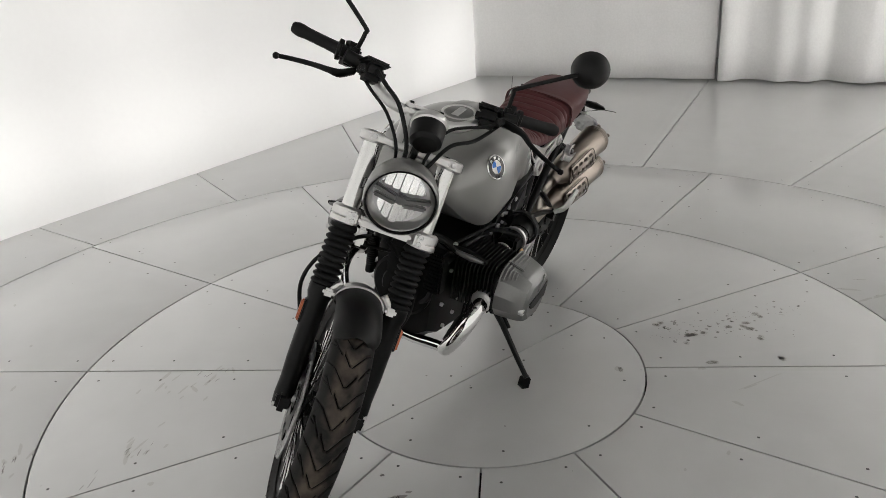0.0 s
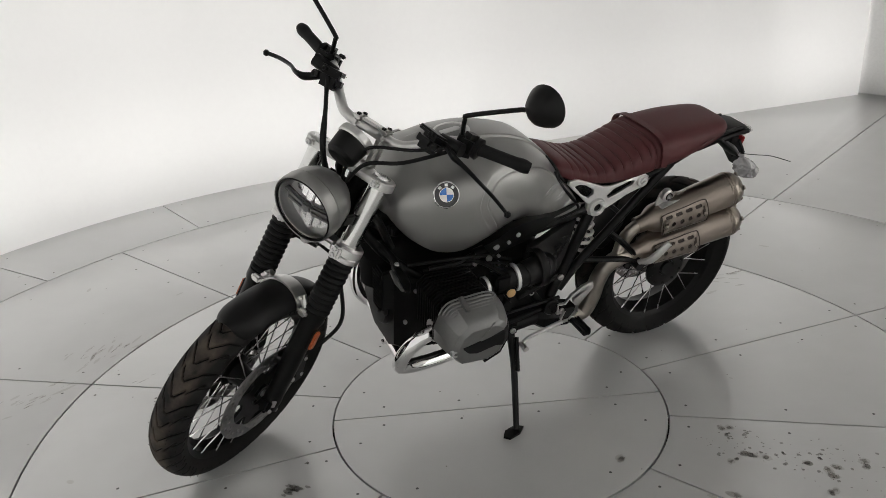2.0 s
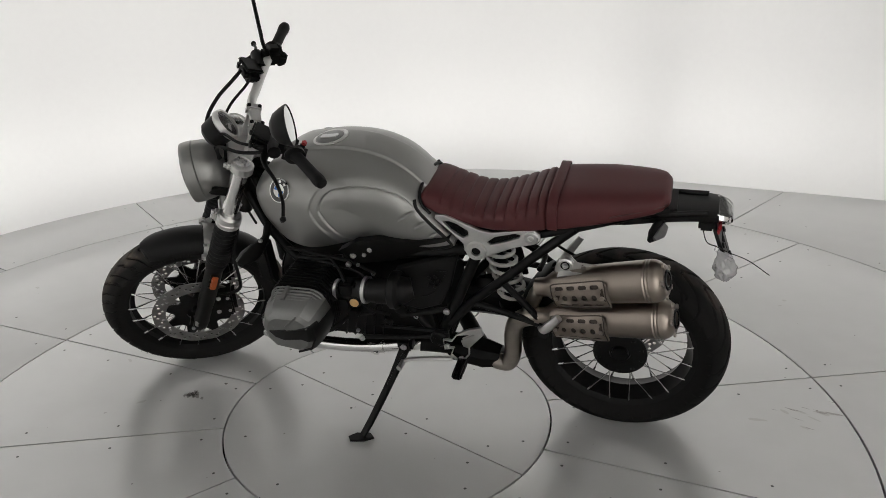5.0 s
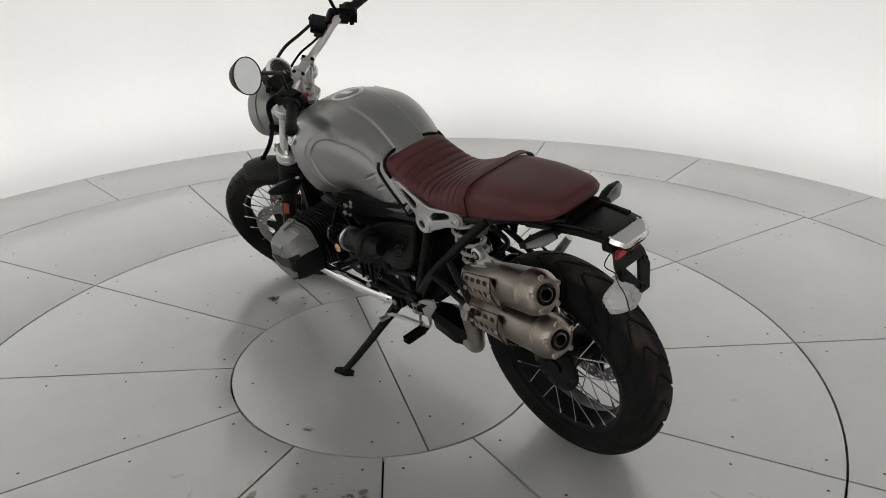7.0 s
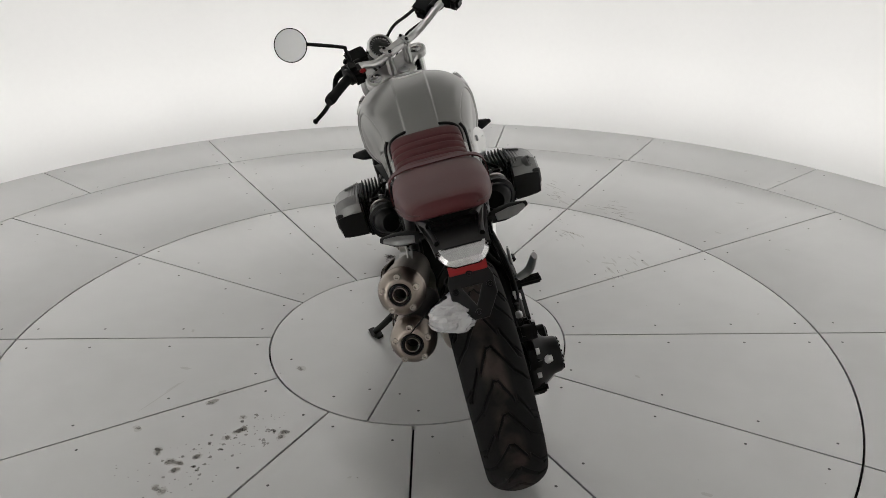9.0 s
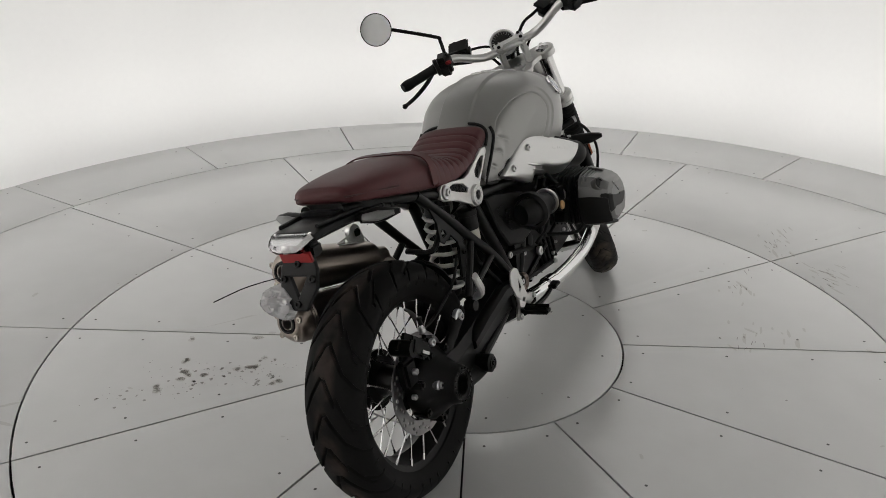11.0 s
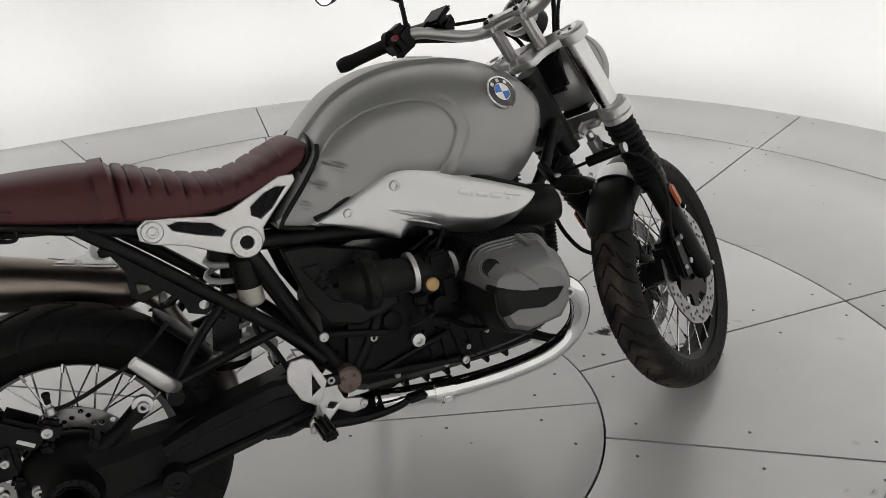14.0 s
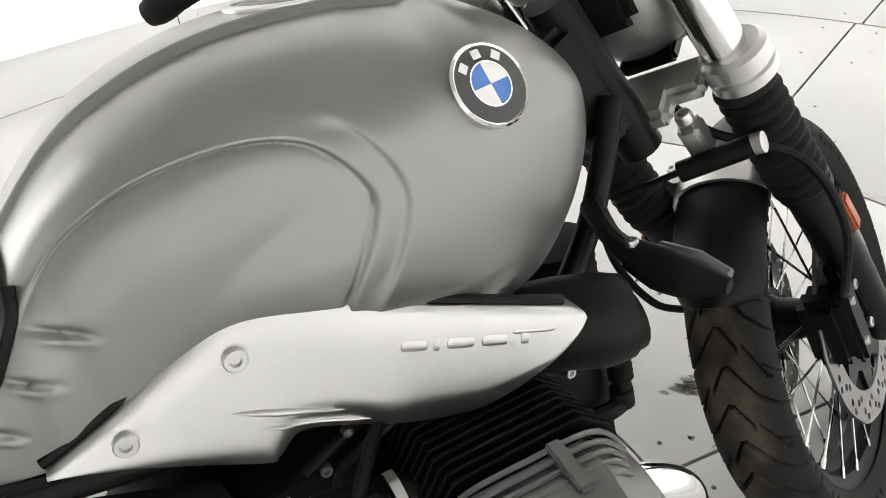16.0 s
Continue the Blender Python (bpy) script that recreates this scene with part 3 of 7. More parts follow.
front_wheel = part("front_wheel", hub(0.034, 0.048, 0.05), BLACK, bike, "black wire-spoked front wheel, steered to one side", FRONT)
part("tyre", tyre(0.308, 0.240, 0.053, 20, -0.95, 0.0034, 1, TREAD), RUBBER, front_wheel, "worn black road tyre with slanting tread grooves", sharp=28)
hair = random.Random(4)
nubs = []
for k in range(150):
    a, side = 2 * math.pi * (k + hair.random()) / 150, (1, -1)[k % 2]
    r, y = hair.choice(((0.300, 0.026), (0.292, 0.038), (0.284, 0.046)))
    out = 0.0065 + hair.uniform(-0.002, 0.003)
    nubs.append(tube([(r * math.sin(a), side * y, r * math.cos(a)), ((r + out * 0.8) * math.sin(a), side * (y + out * 0.6), (r + out * 0.8) * math.cos(a))], 0.0006, 3))
tagged(part("rubber_hair", join(*nubs), RUBBER, front_wheel), kind="stuff")
part("rim", rim_shape(0.232, 0.034), BLACK, front_wheel)
spokes(front_wheel, 0.046, 0.226, 0.044, 0.030, 10)
for sign in (1, -1):
    part("brake_disc", disc_shape(0.108, 0.152, sign * 0.066, 64), DISC, front_wheel, "drilled steel brake disc")
    part("disc_carrier", carrier(0.112, sign * 0.064, 8), BLACK, front_wheel)
part("axle", join(lathe([(0.011, -0.118), (0.011, 0.118)], 14), lathe([(0.018, 0.108), (0.018, 0.118), (0.012, 0.121)], 6)), STEEL, front_wheel)

REAR = Matrix.Translation((-0.692, -0.005, 0.302))
DRIVE, TAIL = Matrix.Translation((0.012, -0.006, 0)), Matrix.Translation((0.010, -0.004, 0))
rear_wheel = part("rear_wheel", hub(0.042, 0.055, 0.062), BLACK, bike, "black wire-spoked rear wheel with a wide tyre", REAR)
part("tyre", tyre(0.303, 0.216, 0.078, 12, -1.0, 0.0060, 2, REARTREAD), RUBBER, rear_wheel, "wide black road tyre with slanting tread grooves", sharp=28)
part("rim", rim_shape(0.210, 0.052), BLACK, rear_wheel)
spokes(rear_wheel, 0.058, 0.205, 0.050, 0.046, 10)
part("brake_disc", disc_shape(0.092, 0.128, -0.068, 52), DISC, rear_wheel, "drilled steel brake disc")
part("disc_carrier", carrier(0.096, -0.066, 6), BLACK, rear_wheel)
part("hub_cover", join(lathe([(0.078, 0.058), (0.078, 0.066), (0.066, 0.07), (0.03, 0.07), (0.03, 0.06)], 40),
                       *[bolt((0.064 * math.sin(k * math.pi / 5), 0.066, 0.064 * math.cos(k * math.pi / 5)), r=0.006) for k in range(10)]), BLACK, rear_wheel)

# ---- front fork, lamp and bars (in the steered frame) ----
for sign, side in ((1, "left"), (-1, "right")):
    y = 0.098 * sign
    leg = part("fork_leg", join(lathe([(0.022, -0.030), (0.024, -0.026), (0.026, 0.0), (0.0245, 0.05), (0.027, 0.10), (0.028, 0.26), (0.033, 0.275), (0.033, 0.30), (0.028, 0.305)], 28, "z", (-0.006, y, 0)),
                                box((0.0, y, -0.012), (0.058, 0.036, 0.05), 0.010), box((-0.026, y - 0.008 * sign, 0.10), (0.036, 0.026, 0.11), 0.008)),
               BLACK, bike, m=FRONT)
    many("axle_bolt", (bolt((0.018, y + 0.018 * sign, -0.022), r=0.006, sign=sign), bolt((-0.014, y + 0.018 * sign, -0.026), r=0.006, sign=sign)), STEEL, leg)
    gaiter = []
    for k in range(10):
        z = 0.298 + 0.0165 * k
        gaiter += [(0.0265, z), (0.0345, z + 0.005), (0.0355, z + 0.008), (0.0345, z + 0.011)]
    part("fork_gaiter", lathe([(0.031, 0.285), (0.034, 0.29)] + gaiter + [(0.03, 0.468)], 28, "z", (-0.010, y, 0)), BELLOWS, leg, "ribbed black rubber fork gaiter", sharp=50)
    part("fork_tube", lathe([(0.0245, 0.47), (0.0245, 0.70), (0.023, 0.706), (0.012, 0.708), (0.012, 0.704), (0.0001, 0.704)], 28, "z", (-0.010, y, 0)), FORKTUBE, leg, "bright metal fork tube")
    part("side_reflector", join(box((-0.008, y + 0.033 * sign, 0.222), (0.020, 0.010, 0.056), 0.003)), ORANGE, leg, "orange side reflector")
    part("reflector_bracket", box((-0.006, y + 0.028 * sign, 0.222), (0.026, 0.006, 0.064), 0.002), BLACK, leg)
    cal = part("brake_caliper", join(box((-0.078, 0.070 * sign, 0.088), (0.060, 0.056, 0.104), 0.012, (0, 18, 0)), box((-0.074, 0.098 * sign, 0.088), (0.044, 0.016, 0.112), 0.006, (0, 18, 0)),
                                     box((-0.044, 0.085 * sign, 0.07), (0.05, 0.02, 0.03), 0.006)), BLACK, bike, "black front brake caliper", m=FRONT)
    many("caliper_bolt", [*[bolt((-0.055 + 0.014 * q, 0.104 * sign, 0.055 + 0.066 * q), r=0.0075, sign=sign) for q in (0, 1)],
                              *[bolt((-0.090 + 0.02 * q, 0.104 * sign, 0.065 + 0.06 * q), r=0.006, sign=sign) for q in (0, 1)]], STEEL, cal)
    part("brake_hose", tube([(-0.07, 0.102 * sign, 0.14), (-0.095, 0.125 * sign, 0.20), (-0.075, 0.148 * sign, 0.28), (-0.045, 0.128 * sign, 0.36), (-0.05, 0.06 * sign, 0.43), (-0.02, 0.02 * sign, 0.455)], 0.0055, 8), BELLOWS, cal)

lower = part("lower_fork_clamp", join(box((-0.012, 0, 0.482), (0.056, 0.14, 0.024), 0.007), box((-0.045, 0, 0.482), (0.052, 0.07, 0.026), 0.008)), SILVER, bike, "silver cast fork clamp", m=FRONT)
many("clamp_ring", [join(lathe([(0.030, 0.462), (0.037, 0.466), (0.037, 0.478), (0.034, 0.481), (0.037, 0.484), (0.037, 0.502), (0.031, 0.508)], 28, "z", (-0.010, 0.104 * q, 0)),
                         box((0.022, 0.090 * q, 0.484), (0.030, 0.030, 0.036), 0.006)) for q in (1, -1)], SILVER, lower)
many("clamp_bolt", [bolt((0.036, 0.088 * q, 0.484 + w), "x", 0.0075) for q in (1, -1) for w in (0.009, -0.009)], STEEL, lower)
upper = part("upper_fork_clamp", join(*[lathe([(0.027, 0.676), (0.033, 0.679), (0.033, 0.700), (0.028, 0.704)], 28, "z", (-0.010, 0.104 * q, 0)) for q in (1, -1)],
                                      plate([(0.028, 0.10), (0.026, 0.0), (0.028, -0.10), (-0.018, -0.115), (-0.05, -0.05), (-0.085, -0.028), (-0.085, 0.028), (-0.05, 0.05), (-0.018, 0.115)], 0.018, 0.003, m=pose(0, 0, 0.69), smooth=4),
                                      *[box((0.024, 0.104 * q, 0.690), (0.026, 0.022, 0.020), 0.005) for q in (1, -1)]), SILVER, bike, "silver cast top clamp", m=FRONT)
part("stem_nut", lathe([(0.022, 0.699), (0.022, 0.706), (0.016, 0.709), (0.008, 0.709), (0.008, 0.703), (0.0001, 0.703)], 20, "z", (-0.052, 0, 0)), STEEL, upper)
many("clamp_bolt", [bolt((0.036, 0.104 * q, 0.690), "x", 0.007) for q in (1, -1)], STEEL, upper)
for sign in (1, -1):
    riser = part("bar_riser", join(box((-0.036, 0.040 * sign, 0.736), (0.032, 0.022, 0.084), 0.007), box((-0.036, 0.040 * sign, 0.784), (0.044, 0.024, 0.028), 0.008)), SILVER, upper)
part("bar_clamp_bridge", join(*[box((-0.036, b, 0.799), (0.044, 0.026, 0.012), 0.004) for b in (0.040, -0.040)], box((-0.036, 0, 0.800), (0.030, 0.060, 0.008), 0.003)), SILVER, upper)
many("bridge_bolt", [bolt((-0.036 + a, b, 0.803), "z", 0.006) for a in (0.015, -0.015) for b in (0.040, -0.040)], BLACK, upper)
bars = part("handlebar", tube([(-0.112, 0.28, 0.8755), (-0.101, 0.25, 0.8715), (-0.075, 0.19, 0.858), (-0.050, 0.125, 0.808), (-0.036, 0.08, 0.785), (-0.036, 0.0, 0.783), (-0.036, -0.08, 0.785), (-0.050, -0.125, 0.808), (-0.075, -0.19, 0.858), (-0.101, -0.25, 0.8715), (-0.112, -0.28, 0.8755)], 0.0135, 16),
            SILVER, bike, "wide satin silver handlebar", m=FRONT)
for sign in (1, -1):
    q = sign
    g0, g1 = Vector((-0.100, 0.247 * q, 0.871)), Vector((-0.150, 0.378 * q, 0.888))
    d = (g1 - g0)
    ribs = []
    for k in range(13):
        ribs += [g0 + d * (k / 12)]
    part("grip", tube(ribs, [0.0195, 0.0165, 0.0158, 0.0155, 0.0155, 0.0155, 0.0155, 0.0155, 0.0158, 0.0175, 0.0175, 0.014], 18, 2), BELLOWS, bars, "black rubber grip")
    rot = (0, 0, -20 * q)
    sw = part("switch_housing", join(box((-0.092, 0.226 * q, 0.868), (0.062, 0.054, 0.062), 0.016, rot), box((-0.120, 0.228 * q, 0.862), (0.034, 0.046, 0.042), 0.010, rot), lathe([(0.0165, 0.243 * q), (0.027, 0.245 * q), (0.028, 0.256 * q), (0.018, 0.259 * q)], 20, "y", (-0.100, 0, 0.871))), PLASTIC, bars)
    part("switch_button", join(box((-0.128, 0.212 * q, 0.884), (0.014, 0.020, 0.010), 0.003, rot)), RED if q > 0 else PLASTIC, bars, "small red switch" if q > 0 else "")
    part("master_cylinder", join(box((-0.030, 0.160 * q, 0.836), (0.056, 0.066, 0.044), 0.014, (0, -10, -18 * q), 1.06), box((-0.027, 0.160 * q, 0.861), (0.059, 0.070, 0.012), 0.0055, (0, -10, -18 * q)),
                                 tube([(-0.058, 0.17 * q, 0.85), (-0.05, 0.235 * q, 0.857)], 0.018, 12), lathe([(0.010, 0.0), (0.010, 0.006), (0.006, 0.006), (0.0055, 0.003), (0.0001, 0.003)], 16, "x", (0.001, 0.186 * q, 0.838)), bolt((0.002, 0.166 * q, 0.862), "x", 0.007)), PLASTIC, bars)
    reach = [(-0.048, 0.20, 0.845), (-0.028, 0.232, 0.838), (-0.030, 0.262, 0.832), (-0.056, 0.30, 0.815), (-0.072, 0.355, 0.796), (-0.071, 0.402, 0.781)]
    if q < 0:
        reach = [(-0.048, 0.20, 0.828), (-0.028, 0.232, 0.808), (-0.030, 0.262, 0.806), (-0.056, 0.30, 0.807), (-0.072, 0.350, 0.803), (-0.071, 0.388, 0.797)]
    lever = tube([(a, b * q, c) for a, b, c in reach], [0.012, 0.013, 0.009, 0.0075, 0.007, 0.0065], 10, flat=0.62)
    part("lever", join(lever, lathe([(0.0001, -0.009), (0.006, -0.007), (0.009, 0), (0.006, 0.007), (0.0001, 0.009)], 12, "z", (reach[-1][0] + 0.001, (reach[-1][1] + 0.004) * q, reach[-1][2] - 0.001))), BLACK, bars, "black brake lever" if q < 0 else "black clutch lever")
    arm = part("rear_view_mirror", join(tube([(-0.079, 0.212 * q, 0.862), (-0.070, 0.210 * q, 0.888)], [0.013, 0.009], 12), tube([(-0.070, 0.210 * q, 0.885), (-0.050, 0.205 * q, 0.925), (-0.044, 0.212 * q, 0.940), (-0.012, 0.320 * q, 1.012), (-0.010, 0.338 * q, 1.022)], 0.0058, 10, 5)), BLACK, bike, "black round mirror on a bent arm", m=FRONT)
    # The mirror's face looks back along the machine.
    face = Matrix.Translation((-0.022, 0.371 * q, 1.046)) @ Matrix.Rotation(radians(27.5 + 4), 4, "Y") @ Matrix.Rotation(radians(-9 if q > 0 else -50), 4, "Z")
    part("mirror_housing", moved(lathe([(0.0001, 0.040), (0.020, 0.036), (0.036, 0.024), (0.045, 0.008), (0.051, -0.006), (0.0515, -0.010), (0.049, -0.0105), (0.0485, -0.007)], 36, "x"), face), PLASTIC, arm, "round black mirror housing")
    part("mirror_glass", moved(lathe([(0.0485, -0.007), (0.0484, -0.0086), (0.0001, -0.0086)], 36, "x"), face), MIRROR, arm, "round mirror glass")
part("brake_line", tube([(0.0, -0.15, 0.845), (0.030, -0.118, 0.815), (0.062, -0.082, 0.785), (0.084, -0.050, 0.735), (0.078, -0.028, 0.69), (0.045, -0.02, 0.65), (0.01, -0.02, 0.60)], 0.0055, 8), BELLOWS, bars)
part("throttle_cable", tube([(-0.055, -0.20, 0.845), (-0.025, -0.15, 0.80), (0.02, -0.095, 0.755), (0.040, -0.05, 0.69), (0.0, -0.03, 0.63)], 0.0042, 8), BELLOWS, bars)
part("clutch_line", tube([(-0.03, 0.20, 0.845), (0.025, 0.15, 0.81), (0.055, 0.06, 0.765), (0.06, 0.03, 0.69), (0.01, 0.03, 0.62)], 0.0042, 8), BELLOWS, bars)
part("wiring_loom", tube([(-0.075, 0.21, 0.845), (0.01, 0.14, 0.77), (0.06, 0.075, 0.73), (0.045, 0.04, 0.66)], 0.005, 8), BELLOWS, bars)

# Speedometer: a round can on the top clamp, tilted back to the rider.
GAUGE = Matrix.Translation((0.050, 0.012, 0.750)) @ Matrix.Rotation(radians(-36), 4, "Y")
gauge = part("speedometer", moved(lathe([(0.0001, -0.052), (0.030, -0.050), (0.040, -0.040), (0.043, -0.01), (0.044, 0.010)], 40, "z", cap=False), GAUGE), PLASTIC, bike, "black speedometer can with a silver bezel", m=FRONT)
part("bezel", moved(lathe([(0.044, 0.004), (0.0475, 0.008), (0.0475, 0.020), (0.045, 0.026), (0.040, 0.024), (0.0395, 0.018)], 40, "z", cap=False), GAUGE), SILVER, gauge, "silver bezel")
part("dial", moved(lathe([(0.0405, 0.017), (0.040, 0.0175), (0.0001, 0.0175)], 40, "z"), GAUGE), DIAL, gauge, "black dial")
ticks = []
for k in range(19):
    a = radians(-135 + 15 * k)
    ticks.append(moved(box((0.034, 0, 0.0182), (0.006 if k % 2 else 0.009, 0.0015, 0.0006), 0), Matrix.Rotation(a, 4, "Z")))
ticks.append(moved(box((0.012, 0, 0.0186), (0.036, 0.0016, 0.0008), 0), Matrix.Rotation(radians(-130), 4, "Z")))
ticks.append(box((-0.012, 0, 0.0181), (0.012, 0.026, 0.0006), 0))
part("dial_marks", moved(join(*ticks), GAUGE), WHITE, gauge)
part("dial_glass", moved(lathe([(0.0398, 0.0205), (0.038, 0.0225), (0.0001, 0.0235)], 40, "z", cap=False), GAUGE), LENS, gauge).visible_shadow = False
part("gauge_bracket", tube([(0.03, 0.0, 0.72), (0.04, 0.0, 0.69), (0.02, 0, 0.665)], 0.010, 8), BLACK, gauge)

# Headlamp: a deep round shell that faces ahead.
LAMP = Matrix.Translation((0.080, 0, 0.576)) @ Matrix.Rotation(radians(27.5), 4, "Y")
lamp = part("headlamp", moved(lathe([(0.0001, -0.092), (0.030, -0.090), (0.056, -0.078), (0.076, -0.056), (0.087, -0.028), (0.090, -0.003), (0.090, 0.0)], 56, "x", cap=False), LAMP), PAINT, bike, "round headlamp in satin grey with a clear lens", m=FRONT)
part("lamp_ring", moved(lathe([(0.0895, -0.001), (0.0865, 0.001), (0.0918, 0.004), (0.0918, 0.026), (0.0908, 0.034), (0.0885, 0.038), (0.0868, 0.036), (0.0865, 0.028)], 56, "x", cap=False), LAMP), PAINT, lamp, "satin grey lamp ring")
part("lamp_bowl", moved(lathe([(0.0822, 0.032), (0.077, 0.008), (0.060, -0.010), (0.032, -0.020), (0.0001, -0.022)], 56, "x", cap=False), LAMP), LAMPBOWL, lamp)
facets = []
for k in range(-3, 4):
    y = 0.0200 * k
    reach = math.sqrt(0.075 ** 2 - y ** 2)
    for w in (1, -1):
        low = 0.016 if w > 0 else 0.012
        facets.append(box((0.002 - 0.006 * abs(k), y, w * (low + reach) / 2), (0.008, 0.0186, reach - low), 0.002, (0, -14 - 4 * w, k * 5)))
part("lamp_bezel", moved(lathe([(0.0822, 0.031), (0.0795, 0.030), (0.0745, 0.022), (0.0700, 0.010), (0.0690, 0.002)], 56, "x", cap=False), LAMP), SILVER, lamp, "frosted inner bezel")
many("lamp_wing", [moved(box((0.013, q * 0.038, -0.011), (0.010, 0.058, 0.015), 0.004, (q * 10, 0, 0)), LAMP) for q in (1, -1)], GREYALU, lamp)
many("lamp_facet", [moved(q, LAMP) for q in facets], REFLECTOR, lamp)
part("lamp_gasket", moved(lathe([(0.0866, 0.028), (0.0866, 0.0372), (0.0830, 0.0378), (0.0815, 0.034), (0.0815, 0.028)], 56, "x", cap=False), LAMP), BLACK, lamp)
part("lamp_crossbar", moved(join(box((0.016, 0, 0.0), (0.016, 0.030, 0.026), 0.005), *[box((0.014, q * 0.044, 0.009), (0.014, 0.074, 0.017), 0.005, (q * 14, 0, 0)) for q in (1, -1)],
                                 lathe([(0.011, 0.022), (0.011, 0.026), (0.0001, 0.027)], 16, "x")), LAMP), GREYALU, lamp, "grey bar across the lamp")
part("lens", moved(lathe([(0.0818, 0.034), (0.076, 0.040), (0.058, 0.046), (0.032, 0.050), (0.0001, 0.051)], 56, "x", cap=False), LAMP), LENS, lamp, "clear domed lens").visible_shadow = False
many("lamp_bracket", [box((0.03, q * 0.085, 0.575), (0.06, 0.012, 0.03), 0.004) for q in (1, -1)], BLACK, lamp)
part("lamp_mount", join(tube([(0.055, 0.03, 0.50), (0.02, 0.03, 0.50)], 0.008, 8), box((0.035, 0, 0.50), (0.04, 0.07, 0.018), 0.004)), BLACK, lamp)
part("lamp_grille", moved(join(*[box((-0.100, q, 0), (0.012, 0.006, 0.07), 0.002) for q in (-0.02, -0.008, 0.004, 0.016)], box((-0.085, 0, 0), (0.04, 0.075, 0.09), 0.01)), LAMP), PLASTIC, lamp)

# Front mudguard over the tyre, with its cast brace.


def arch(r, a0, a1, half, drop, thick, n=30, m=14, round_ends=True):
    """A mudguard: an arched strip round the wheel's axis; angles from straight ahead."""
    rings = []
    for i in range(n + 1):
        u = i / n
        a = radians(a0 + (a1 - a0) * u)
        end = min(u, 1 - u) * (a1 - a0) / 10 if round_ends else 1
        h = half * (math.sqrt(max(0.0, 1 - (1 - min(1, end)) ** 2)) * 0.45 + 0.55)
        ring = []
        for top in (0, 1):
            for k in range(m + 1):
                w = (k / m * 2 - 1) * (1 if top == 0 else -1)
                rr = r + (thick if top == 0 else 0) - drop * (1 - math.cos(w * 1.35)) / (1 - math.cos(1.35))
                ring.append((rr * math.cos(a), h * math.sin(w * 1.35) / math.sin(1.35) * 1.0, rr * math.sin(a)))
        rings.append(ring)
    return loft(rings)


guard = part("front_mudguard", arch(0.322, 48, 122, 0.060, 0.036, 0.003, 40), PLASTIC, bike, "short matt black front mudguard", m=FRONT, sharp=50)
part("mudguard_brace", join(arch(0.3275, 84, 93, 0.066, 0.044, 0.005, 8, 18, False), *[box((0.018, 0.082 * q, 0.290), (0.040, 0.030, 0.020), 0.006) for q in (1, -1)],
                            *[tube([(0.012, 0.055 * q, 0.322), (0.012, 0.082 * q, 0.292)], 0.010, 8) for q in (1, -1)], *[bolt((0.03, 0.06 * q, 0.318), "z", 0.007) for q in (1, -1)]), SILVER, guard, "silver cast mudguard brace")
# Steering damper across the front, right of the stem.
damper = part("steering_damper", join(tube([(-0.070, -0.10, 0.418), (-0.088, -0.02, 0.420)], 0.0125, 14), tube([(-0.088, -0.02, 0.420), (-0.11, 0.05, 0.425)], 0.004, 8)), BLACK, bike, "black steering damper", m=FRONT)
part("damper_mount", join(box((-0.060, -0.045, 0.440), (0.030, 0.026, 0.05), 0.006), bolt((-0.060, -0.045, 0.466), "z", 0.010, 0.012), lathe([(0.0001, -0.112), (0.012, -0.112), (0.012, -0.10)], 14, "y", (-0.069, 0, 0.418))), SILVER, damper)

# ---- tank ----


def curve(xs, ys, x):
    """A smooth curve through a few stations."""
    p = spline([(a, b, 0) for a, b in zip(xs, ys)], 10)
    px, py = [q[0] for q in p], [q[1] for q in p]
    return np.interp(x, px[::-1] if px[0] > px[-1] else px, py[::-1] if px[0] > px[-1] else py)


ARCH = [(-0.179, 0.620), (-0.171, 0.690), (-0.159, 0.740), (-0.149, 0.770), (-0.139, 0.788), (-0.125, 0.804), (-0.107, 0.821), (-0.085, 0.836), (-0.045, 0.853), (-0.003, 0.861), (0.037, 0.862), (0.069, 0.856), (0.091, 0.843), (0.107, 0.822), (0.115, 0.800), (0.109, 0.781), (0.097, 0.758), (0.079, 0.727), (0.049, 0.670), (0.029, 0.630)]


